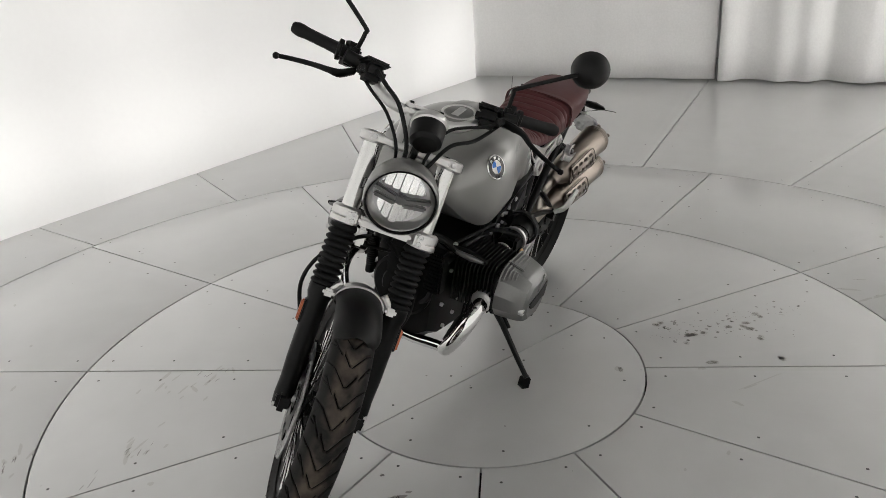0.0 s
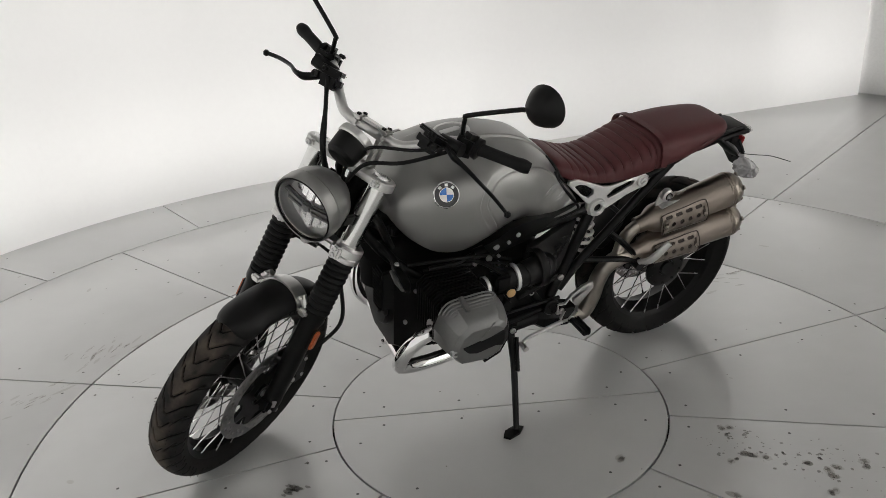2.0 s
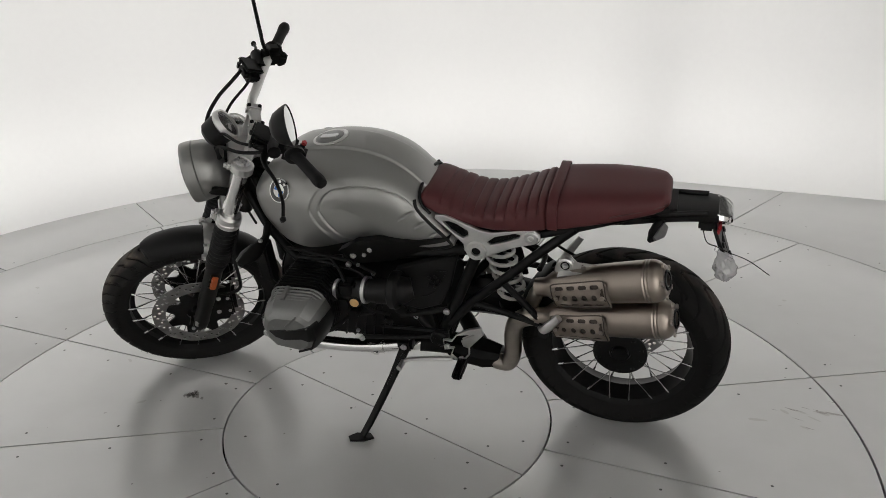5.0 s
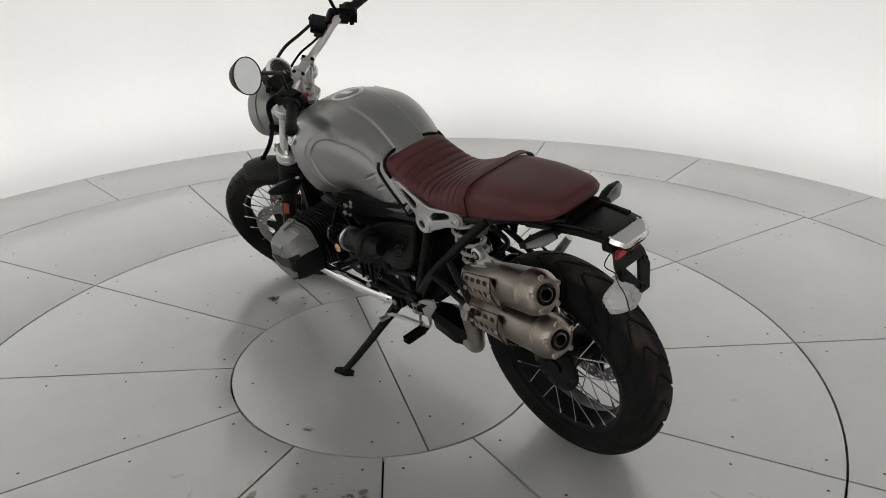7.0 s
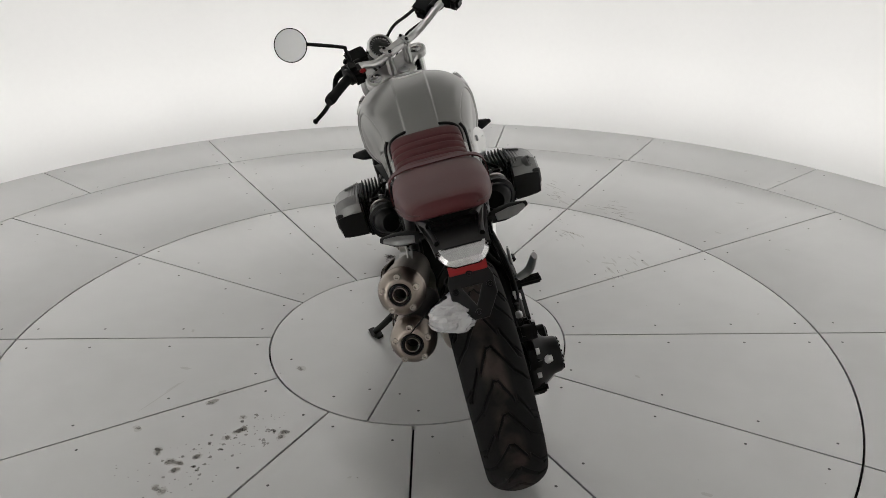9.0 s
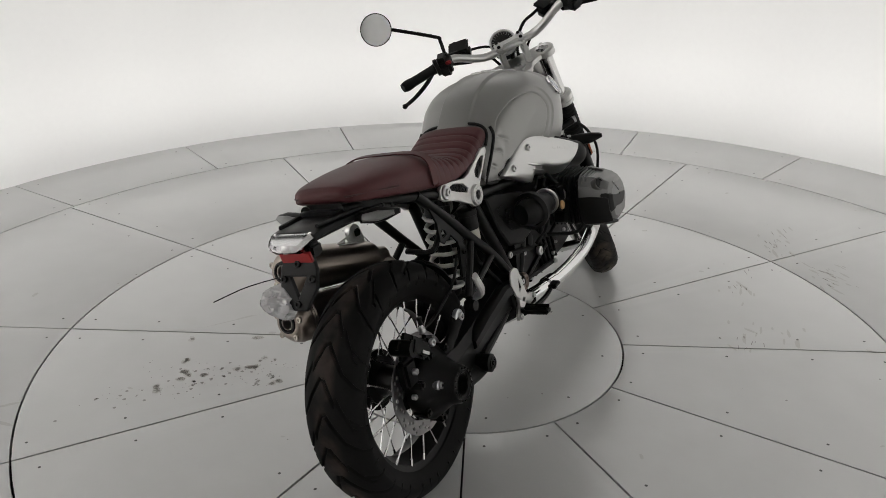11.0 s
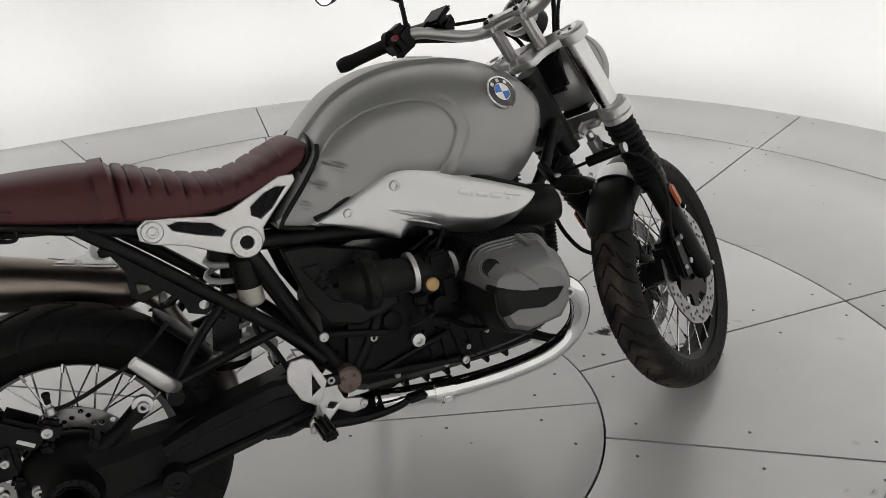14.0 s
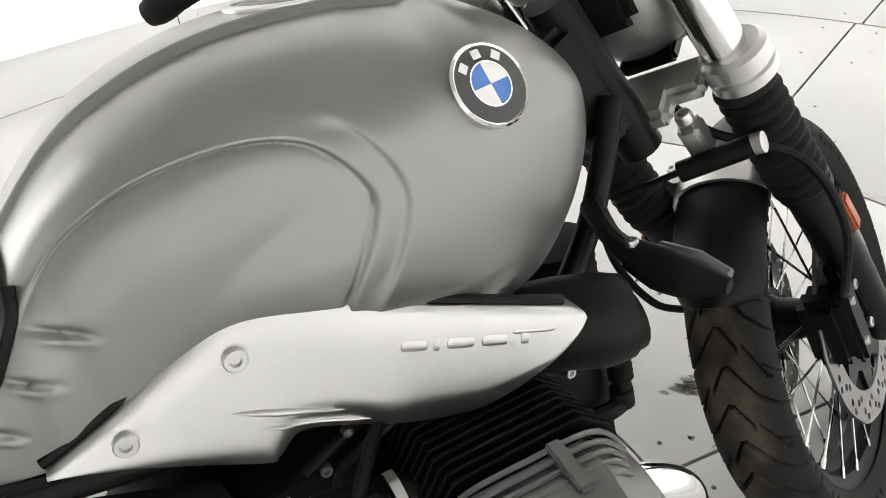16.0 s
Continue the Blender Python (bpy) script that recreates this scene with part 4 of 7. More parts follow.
def tank():
    xs = (-0.24, -0.17, -0.09, -0.02, 0.06, 0.157, 0.24, 0.30, 0.335, 0.352)
    top = (0.700, 0.806, 0.882, 0.915, 0.930, 0.927, 0.908, 0.878, 0.846, 0.815)
    low = (0.668, 0.664, 0.674, 0.686, 0.674, 0.658, 0.666, 0.702, 0.738, 0.767)
    wide = (0.118, 0.130, 0.160, 0.180, 0.193, 0.197, 0.184, 0.160, 0.132, 0.100)
    n, m = 360, 520
    X = np.linspace(-0.24, 0.352, n)
    zt, zb, w = curve(xs, top, X), curve(xs, low, X), curve(xs, wide, X)
    zm = curve((-0.24, -0.05, 0.15, 0.352), (0.686, 0.775, 0.785, 0.79), X)
    phi = np.linspace(-math.pi, math.pi, m, endpoint=False) + math.pi / m
    e = 2 / 2.5
    line = np.array([tuple(q)[:2] for q in spline([(a, b, 0) for a, b in ARCH], 6)])
    a, b = line[:-1], line[1:]
    v = []
    for i in range(n):
        s, c = np.sin(phi), np.cos(phi)
        y = w[i] * np.sign(s) * np.abs(s) ** e
        up = zm[i] + (zt[i] - zm[i]) * np.abs(c) ** e
        tuck = 0.76 + 0.10 * float(smoothstep((X[i] - 0.06) / 0.14)) + 0.21 * float(smoothstep((0.0 - X[i]) / 0.10))
        dn = zm[i] - (zm[i] - zb[i]) * np.abs(c) ** 0.5
        z = np.where(c > 0, up, dn)
        y = np.where(c > 0, y, w[i] * np.sign(s) * (1 - (1 - tuck) * np.abs(c) ** 1.4) * np.minimum(1, np.abs(s) / 0.22) ** 0.5)
        # The two long creases of the crown.
        crease = 0.052 + 0.015 * (X[i] - 0.1)
        z = z - 0.008 * smoothstep((np.abs(y) - crease) / 0.005) * (c > 0) * smoothstep((0.25 - X[i]) / 0.05)
        # Signed distance to the arch of the knee recess, positive inside.
        p = np.stack([np.full(m, X[i]), z], 1)[:, None, :]
        along = np.clip(((p - a) * (b - a)).sum(2) / ((b - a) ** 2).sum(1), 0, 1)
        gap = p - (a + along[:, :, None] * (b - a))
        dist = np.sqrt((gap ** 2).sum(2))
        near = dist.argmin(1)
        g, tn = gap[np.arange(m), near], (b - a)[near]
        d = dist.min(1) * np.where(tn[:, 0] * g[:, 1] - tn[:, 1] * g[:, 0] < 0, 1, -1)
        flank = smoothstep((np.abs(y) - 0.6 * w[i]) / 0.03)
        rear = float(smoothstep((X[i] + 0.152) / 0.04))
        # The outer step is soft over the top and crisp ahead of the knee; the inner one is a fine crisp line.
        soft = 0.005 + 0.020 * float(smoothstep((0.12 - X[i]) / 0.05))
        cut = (0.0044 * smoothstep((d + 0.026) / soft) * rear + 0.0036 * smoothstep((d + 0.0015) / 0.0040) * rear
               + 0.0022 * np.exp(-((d - 0.001) / 0.0024) ** 2) * rear + 0.012 * smoothstep((d + 0.01) / 0.11)) * flank
        # Three blade-shaped gills behind the knee, each an edge that fades towards its tip.
        for gx, gz, ln in ((-0.119, 0.7675, 0.029), (-0.153, 0.738, 0.025), (-0.185, 0.7045, 0.018)):
            q = z - gz + 0.47 * (X[i] - gx)
            fade = float(smoothstep((ln - abs(X[i] - gx)) / 0.024))
            cut = cut + (0.0046 * smoothstep((q + 0.0012) / 0.0024) * smoothstep((0.011 - q) / 0.010)) * fade * flank
            cut = cut - 0.0020 * np.exp(-((q + 0.0045) / 0.0035) ** 2) * fade * flank
        y = y - np.sign(y) * cut
        v += list(zip([X[i]] * m, y, z))
    nose = len(v)
    f = []
    for i in range(n - 1):
        for k in range(m):
            r, q = i * m + k, i * m + (k + 1) % m
            f.append((r, q, q + m, r + m))
    # A rounded nose ahead of the last station.
    last = np.array(v[-m:])
    mid = last.mean(0)
    for j, (sc, dx) in enumerate(((0.93, 0.007), (0.80, 0.012), (0.5, 0.015), (0.02, 0.016))):
        v += [(mid[0] + dx, mid[1] + (q[1] - mid[1]) * sc, mid[2] + (q[2] - mid[2]) * sc) for q in last]
        base = nose + (j - 1) * m if j else nose - m
        for k in range(m):
            f.append((base + k, base + (k + 1) % m, nose + j * m + (k + 1) % m, nose + j * m + k))
    f.append(tuple(range(m))[::-1])
    return v, f


tank_ob = part("fuel_tank", tank(), PAINT, bike, "satin grey fuel tank with knee recesses", sharp=60)
for q in (1, -1):
    part("tank_rear_edge", tube([(-0.139, 0.112 * q, 0.808), (-0.146, 0.122 * q, 0.785), (-0.175, 0.122 * q, 0.745), (-0.213, 0.120 * q, 0.702), (-0.232, 0.117 * q, 0.677), (-0.225, 0.118 * q, 0.667), (-0.175, 0.122 * q, 0.657)], 0.0050, 8, 4), PLASTIC, tank_ob, "black rubber edge strip")
CAP = Matrix.Translation((0.135, 0, 0.9265)) @ Matrix.Rotation(radians(7), 4, "Y")
cap = part("filler_cap", moved(lathe([(0.052, -0.004), (0.052, 0.0015), (0.049, 0.003), (0.044, 0.003), (0.0425, 0.001), (0.036, 0.001), (0.0001, 0.001)], 40, "z"), CAP), SILVER, bike, "round silver filler cap")
part("cap_lid", moved(lathe([(0.0395, 0.0), (0.0395, 0.0028), (0.037, 0.0038), (0.0001, 0.0045)], 40, "z"), CAP), GREYALU, cap)
part("cap_flap", moved(join(box((0.004, 0, 0.0046), (0.052, 0.022, 0.003), 0.001), lathe([(0.008, 0.004), (0.008, 0.0064), (0.0001, 0.0064)], 14, "z", (-0.018, 0, 0))), CAP), STEEL, cap)


def roundel(parent, m):
    """A round badge: silver rim, black ring, four quarters."""
    badge = part("badge", moved(lathe([(0.034, -0.004), (0.0345, 0.001), (0.033, 0.0035), (0.0315, 0.0025)], 40, "z"), m), CHROME, parent, "round enamel badge with blue and white quarters")
    part("badge_ring", moved(lathe([(0.0315, 0.002), (0.0312, 0.0026), (0.0185, 0.0030), (0.0183, 0.0022)], 40, "z"), m), BADGE, badge)
    part("badge_inner_rim", moved(lathe([(0.0188, 0.002), (0.0186, 0.0034), (0.0174, 0.0034), (0.0172, 0.002)], 40, "z"), m), CHROME, badge)
    for k in range(4):
        a = [k * math.pi / 2 + j * math.pi / 16 for j in range(9)]
        v = [(0, 0, 0.0029)] + [(0.0174 * math.cos(q), 0.0174 * math.sin(q), 0.0029) for q in a]
        part("badge_quarter", moved((v, [tuple(range(10))]), m), BLUE if k % 2 else WHITE, badge)
    for k in (-1, 0, 1):
        part("badge_mark", moved(moved(box((0, 0.0248, 0.0031), (0.008, 0.0072, 0.0008), 0.0003), Matrix.Rotation(radians(-42 * k), 4, "Z")), m), WHITE, badge)


def frame_at(p, normal, up=(0, 0, 1)):
    n = Vector(normal).normalized()
    u = Vector(up).cross(n).normalized()
    w = n.cross(u)
    return Matrix(((u.x, w.x, n.x, p[0]), (u.y, w.y, n.y, p[1]), (u.z, w.z, n.z, p[2]), (0, 0, 0, 1)))


for q in (1, -1):
    roundel(bike, frame_at((0.229, 0.1745 * q, 0.846), (0.22, 0.85 * q, 0.46)))

# ---- seat ----


def seat():
    xs = (-0.804, -0.801, -0.793, -0.782, -0.745, -0.654, -0.56, -0.513, -0.482, -0.42, -0.346, -0.283, -0.222, -0.170, -0.148)
    top = (0.822, 0.831, 0.838, 0.842, 0.845, 0.846, 0.842, 0.836, 0.828, 0.806, 0.784, 0.784, 0.806, 0.822, 0.812)
    low = (0.812, 0.808, 0.804, 0.799, 0.790, 0.770, 0.748, 0.740, 0.733, 0.723, 0.722, 0.733, 0.750, 0.774, 0.795)
    wide = (0.046, 0.060, 0.072, 0.085, 0.100, 0.117, 0.122, 0.122, 0.120, 0.116, 0.111, 0.108, 0.107, 0.106, 0.098)
    n, m = 190, 64
    X = np.concatenate([np.linspace(-0.804, -0.784, 18), np.linspace(-0.782, -0.148, n - 18)])
    zt, zb, w = curve(xs, top, X), curve(xs, low, X), curve(xs, wide, X)
    phi = np.linspace(-math.pi, math.pi, m, endpoint=False) + math.pi / m
    rings = []
    for i in range(n):
        s, c = np.sin(phi), np.cos(phi)
        front = smoothstep((X[i] + 0.26) / 0.08)
        y = w[i] * np.sign(s) * np.abs(s) ** (0.55 + 0.1 * front)
        y = y * np.where(c > 0, 1 - 0.10 * np.abs(c), 1.0)
        z = np.where(c > 0, zb[i] + 0.3 * (zt[i] - zb[i]) + 0.7 * (zt[i] - zb[i]) * np.abs(c) ** 0.5, zb[i] + 0.3 * (zt[i] - zb[i]) * (1 - np.abs(c) ** 0.35))
        # Cross pleats over the rider's part; their seams fade down the flanks.
        if -0.475 < X[i] < -0.205:
            u = ((X[i] + 0.475) / 0.030) % 1
            puff = -0.0055 * math.exp(-((min(u, 1 - u)) / 0.11) ** 2)
            z = z + puff * (c > 0) * smoothstep((c - 0.15) / 0.2)
            y = y + np.sign(y) * puff * 0.7 * smoothstep((c + 0.05) / 0.3) * (np.abs(s) > 0.5)
        # The seam between the rider's and the pillion's part.
        seam = -0.006 * math.exp(-((X[i] + 0.497) / 0.004) ** 2)
        z = z + seam * (c > 0)
        y = y + np.sign(y) * seam
        rings.append(list(zip([X[i]] * m, y, z)))
    return loft(rings)


seat_ob = part("seat", seat(), LEATHER, bike, "oxblood leather bench seat with cross pleats", sharp=60)


def seat_strap():
    pts = []
    for a in np.linspace(-1.62, 1.62, 25):
        s, c = math.sin(a), math.cos(a)
        pts.append((-0.520 + 0.004 * abs(s), 0.1265 * math.copysign(abs(s) ** 0.55, s), 0.772 + 0.068 * math.copysign(abs(c) ** 0.5, c) if c > 0 else 0.772 + 0.4 * c))
    rings = []
    for p in pts:
        rings.append([(p[0] - 0.012, p[1], p[2]), (p[0] - 0.012, p[1] * 1.02, p[2] + 0.003), (p[0] + 0.012, p[1] * 1.02, p[2] + 0.003), (p[0] + 0.012, p[1], p[2])])
    return loft(rings)


part("strap", seat_strap(), LEATHER, seat_ob, "oxblood leather strap")
part("seat_trim", tube([(-0.798, 0.066, 0.818), (-0.772, 0.089, 0.815), (-0.66, 0.1195, 0.797)], 0.0022, 6), PIPING, seat_ob)
part("seat_trim", tube([(-0.798, -0.066, 0.818), (-0.772, -0.089, 0.815), (-0.66, -0.1195, 0.797)], 0.0022, 6), PIPING, seat_ob)
part("seat_edge", tube([(-0.178, -0.1075, 0.764), (-0.158, -0.1075, 0.790), (-0.149, -0.095, 0.811), (-0.145, -0.060, 0.823), (-0.144, 0.0, 0.825), (-0.145, 0.060, 0.823), (-0.149, 0.095, 0.811), (-0.158, 0.1075, 0.790), (-0.178, 0.1075, 0.764)], 0.0045, 8), PLASTIC, seat_ob, "black edge along the seat's nose")
part("seat_base", loft([[(x, s * w, z) for s, z in ((1, zz), (1, zz + 0.03), (-1, zz + 0.03), (-1, zz))] for x, w, zz in ((-0.79, 0.05, 0.788), (-0.74, 0.08, 0.776), (-0.60, 0.095, 0.746), (-0.45, 0.095, 0.718), (-0.30, 0.09, 0.722), (-0.20, 0.08, 0.75))]), PLASTIC, seat_ob)

# ---- frame, plates and swing arm ----
frame_tubes = part("main_frame", join(
    *[tube([(0.430, 0.036 * q, 0.748), (0.370, 0.066 * q, 0.655), (0.316, 0.082 * q, 0.596), (0.255, 0.098 * q, 0.548), (0.20, 0.108 * q, 0.515)], 0.0135, 12) for q in (1, -1)],
    *[tube([(0.10, 0.112 * q, 0.592), (-0.10, 0.108 * q, 0.628), (-0.295, 0.095 * q, 0.652)], 0.0165, 12) for q in (1, -1)],
    *[tube([(-0.300, 0.094 * q, 0.640), (-0.235, 0.105 * q, 0.49), (-0.172, 0.112 * q, 0.345)], 0.0165, 12) for q in (1, -1)],
    *[tube([(-0.05, 0.118 * q, 0.50), (-0.11, 0.118 * q, 0.40), (-0.150, 0.115 * q, 0.345)], 0.013, 12) for q in (1, -1)],
    tube([(0.484, 0, 0.668), (0.437, 0, 0.765), (0.392, 0, 0.858)], 0.026, 18), box((0.405, 0, 0.760), (0.060, 0.062, 0.150), 0.010, (0, -26, 0)), tube([(0.40, 0.03, 0.80), (0.36, 0.05, 0.72), (0.33, 0.06, 0.64)], 0.012, 8), tube([(0.40, 0, 0.79), (0.2, 0, 0.76), (-0.22, 0, 0.70)], 0.028, 14)), BLACK, bike, "black tubular frame")
for q in (1, -1):
    part("pivot_cap", join(lathe([(0.027, 0), (0.027, 0.028 * q), (0.023, 0.032 * q), (0.0001, 0.032 * q)], 28, "y", (-0.170, 0.118 * q, 0.346)),
                           *[bolt((-0.170 + 0.014 * math.cos(a), 0.150 * q, 0.346 + 0.014 * math.sin(a)), r=0.004, h=0.003, sign=q) for a in (0.5, 2.6, 4.7)]), BRONZE if q < 0 else BLACK, frame_tubes, "bronze swing arm pivot cap" if q < 0 else "")
subframe = part("rear_subframe", join(
    *[tube([(-0.30, 0.092 * q, 0.655), (-0.47, 0.098 * q, 0.715), (-0.56, 0.096 * q, 0.740), (-0.70, 0.075 * q, 0.775), (-0.80, 0.05 * q, 0.79)], 0.0115, 12) for q in (1, -1)],
    tube([(-0.60, 0.09, 0.750), (-0.60, -0.09, 0.750)], 0.010, 8), tube([(-0.72, 0.07, 0.778), (-0.72, -0.07, 0.778)], 0.008, 8)), BLACK, bike, "black tubular rear subframe")
for q in (1, -1):
    part("subframe_stay", tube([(-0.572, 0.097 * q, 0.745), (-0.468, 0.103 * q, 0.654), (-0.372, 0.108 * q, 0.564), (-0.273, 0.113 * q, 0.473), (-0.205, 0.116 * q, 0.39)], 0.0135, 12), BLACK, subframe)
    part("peg_stay", tube([(-0.369, 0.108 * q, 0.553), (-0.425, 0.122 * q, 0.505), (-0.487, 0.135 * q, 0.440)], 0.010, 10), BLACK, subframe)
    part("peg_stay", tube([(-0.270, 0.113 * q, 0.478), (-0.38, 0.125 * q, 0.458), (-0.487, 0.135 * q, 0.436)], 0.010, 10), BLACK, subframe)
for q in (1, -1):
    peg = part("pillion_peg", tube([(-0.480, 0.150 * q, 0.436), (-0.498, 0.182 * q, 0.462), (-0.542, 0.198 * q, 0.522)], [0.010, 0.013, 0.014, 0.011], 10, flat=0.7), SILVER, bike, "folded silver pillion peg")
    part("peg_hinge", lathe([(0.0001, -0.014), (0.015, -0.014), (0.015, 0.014), (0.0001, 0.014)], 16, "y", (-0.488, 0.138 * q, 0.417)), BLACK, peg)
    OUT = [(-0.193, 0.764), (-0.219, 0.766), (-0.241, 0.757), (-0.269, 0.745), (-0.316, 0.724), (-0.347, 0.719), (-0.425, 0.733), (-0.463, 0.739), (-0.481, 0.726), (-0.481, 0.704), (-0.461, 0.692), (-0.408, 0.677), (-0.356, 0.652), (-0.331, 0.642), (-0.321, 0.632), (-0.302, 0.627), (-0.279, 0.636), (-0.267, 0.656), (-0.266, 0.677), (-0.236, 0.708), (-0.191, 0.752)]
    H1 = [(-0.213, 0.744), (-0.23, 0.747), (-0.252, 0.740), (-0.282, 0.720), (-0.283, 0.705), (-0.267, 0.695), (-0.242, 0.711)]
    H2 = [(-0.429, 0.720), (-0.411, 0.722), (-0.357, 0.707), (-0.334, 0.688), (-0.343, 0.679), (-0.385, 0.693), (-0.423, 0.709)]
    pl = part("frame_plate", plate(OUT, 0.012, 0.0025, [H1, H2], xz(0.108 * q)), SILVER, bike, "silver cast frame plate with two meshed openings")
    part("boss_plug", lathe([(0.0125, 0.010 * q), (0.011, 0.0045 * q), (0.0001, 0.004 * q)], 24, "y", (-0.302, 0.106 * q, 0.659)), BLACK, pl)
    part("plate_boss", lathe([(0.0295, 0.0), (0.0295, 0.012 * q), (0.027, 0.016 * q), (0.0135, 0.016 * q), (0.0125, 0.004 * q), (0.0127, 0.003 * q)], 36, "y", (-0.302, 0.106 * q, 0.659)), SILVER, pl, "round drilled boss")
    part("boss_marks", join(*[bolt((-0.302 + 0.0205 * math.cos(k * 0.6283), 0.1215 * q, 0.659 + 0.0205 * math.sin(k * 0.6283)), r=0.0020, h=0.0012, sign=q) for k in range(10)]), STEEL, pl)
    part("plate_bolt", join(lathe([(0.0195, 0), (0.0195, 0.008 * q), (0.0175, 0.010 * q), (0.0001, 0.010 * q)], 24, "y", (-0.457, 0.111 * q, 0.715)), bolt((-0.457, 0.120 * q, 0.715), r=0.010, sign=q)), STEEL, pl)
    for outline in (H1, H2):
        mesh = []
        xs, zs = [p[0] for p in outline], [p[1] for p in outline]
        mesh.append(plate([(p[0] * 1.0, p[1]) for p in outline], 0.002, 0.0003, m=xz(0.1035 * q)))
        for k in range(int((max(xs) - min(xs)) / 0.009) + 6):
            for lean in (1, -1):
                x0 = min(xs) - 0.03 + 0.009 * k
                a, b = Vector((x0, 0.1065 * q, min(zs))), Vector((x0 + lean * (max(zs) - min(zs)) * 0.6, 0.1065 * q, max(zs)))
                inner = [a + (b - a) * t for t in np.linspace(0, 1, 14)]

                def within(p):
                    c = False
                    for i in range(len(outline)):
                        (x1, z1), (x2, z2) = outline[i], outline[i - 1]
                        if (z1 > p.z) != (z2 > p.z) and p.x < (x2 - x1) * (p.z - z1) / (z2 - z1) + x1:
                            c = not c
                    return c
                inner = [p for p in inner if within(p)]
                if len(inner) > 1:
                    mesh.append(tube([inner[0], inner[-1]], 0.0014, 4))
        part("mesh_insert", join(*mesh), BLACK, pl, "black mesh")

swing = part("swing_arm", join(
    loft([[(x, y0 + a * wy, z + b * wz) for a, b in ((1, -0.6), (1, 0.6), (0.6, 1), (-0.6, 1), (-1, 0.6), (-1, -0.6), (-0.6, -1), (0.6, -1))] for x, y0, z, wy, wz in
          ((-0.17, -0.085, 0.345, 0.040, 0.050), (-0.26, -0.092, 0.340, 0.040, 0.052), (-0.36, -0.098, 0.328, 0.038, 0.050), (-0.50, -0.105, 0.310, 0.036, 0.046), (-0.60, -0.112, 0.303, 0.042, 0.052), (-0.66, -0.115, 0.302, 0.045, 0.060))]),
    loft([[(x, y0 + a * 0.020, z + b * wz) for a, b in ((1, -0.6), (1, 0.6), (0.5, 1), (-0.5, 1), (-1, 0.6), (-1, -0.6), (-0.5, -1), (0.5, -1))] for x, y0, z, wz in
          ((-0.19, -0.14, 0.36, 0.016), (-0.32, -0.142, 0.375, 0.020), (-0.44, -0.140, 0.352, 0.018), (-0.53, -0.135, 0.325, 0.014))]),
    tube([(-0.17, -0.10, 0.346), (-0.17, 0.10, 0.346)], 0.030, 16)), BLACK, bike, "black cast shaft-drive swing arm")
final = part("final_drive", lathe([(0.062, -0.070), (0.088, -0.078), (0.091, -0.092), (0.089, -0.108), (0.080, -0.118), (0.060, -0.142), (0.050, -0.158), (0.047, -0.178), (0.043, -0.185), (0.036, -0.187), (0.034, -0.184), (0.031, -0.184), (0.030, -0.187), (0.0265, -0.184), (0.0265, -0.055), (0.0001, -0.055)], 40, "y", (-0.702, 0, 0.304)), BLACK, bike, "black final drive housing", m=DRIVE)
part("axle_bore", lathe([(0.0262, -0.182), (0.0250, -0.182), (0.0240, -0.06), (0.0001, -0.06)], 28, "y", (-0.702, 0, 0.304), cap=False), ENGINE, final, "dark hollow axle")
many("drive_rib", [box((-0.702 + 0.086 * math.cos(a), -0.105, 0.304 + 0.086 * math.sin(a)), (0.022, 0.05, 0.022), 0.006, (0, -math.degrees(a), 0)) for a in np.linspace(0, 6.28, 8)[:-1]], BLACK, final)
part("drive_bolt", join(bolt((-0.750, -0.150, 0.326), r=0.0085, h=0.009, sign=-1), lathe([(0.0115, -0.120), (0.0115, -0.150), (0.0095, -0.152), (0.0001, -0.152)], 18, "y", (-0.750, 0, 0.326))), STEEL, final)
many("bore_stud", [bolt((-0.702 + 0.0395 * math.cos(a), -0.1855, 0.304 + 0.0395 * math.sin(a)), r=0.0032, h=0.003, sign=-1) for a in np.linspace(0, 6.283, 19)[:-1]], BLACK, final)
part("link_bolt", join(bolt((-0.545, -0.130, 0.413), r=0.011, h=0.010, sign=-1), lathe([(0.019, -0.120), (0.019, -0.131), (0.015, -0.133)], 20, "y", (-0.545, 0, 0.413))), STEEL, swing)
part("link_arm", tube([(-0.545, -0.125, 0.413), (-0.600, -0.125, 0.375), (-0.655, -0.120, 0.345)], [0.018, 0.014, 0.020], 12, flat=0.7), BLACK, swing)
part("frame_gusset", plate([(-0.545, 0.712), (-0.517, 0.655), (-0.517, 0.605), (-0.500, 0.592), (-0.462, 0.604), (-0.436, 0.575), (-0.430, 0.552), (-0.400, 0.540), (-0.376, 0.556), (-0.468, 0.648)], 0.006, 0.0015,
                           [[(-0.505, 0.632), (-0.503, 0.609), (-0.482, 0.612), (-0.487, 0.625)], circle(0.009, 10, (-0.400, 0.560))], xz(-0.104)), BLACK, subframe)
part("tail_hoop", tube([(-0.696, -0.085, 0.770), (-0.694, -0.090, 0.752), (-0.668, -0.092, 0.748), (-0.664, -0.087, 0.765)], 0.004, 8), BLACK, subframe)
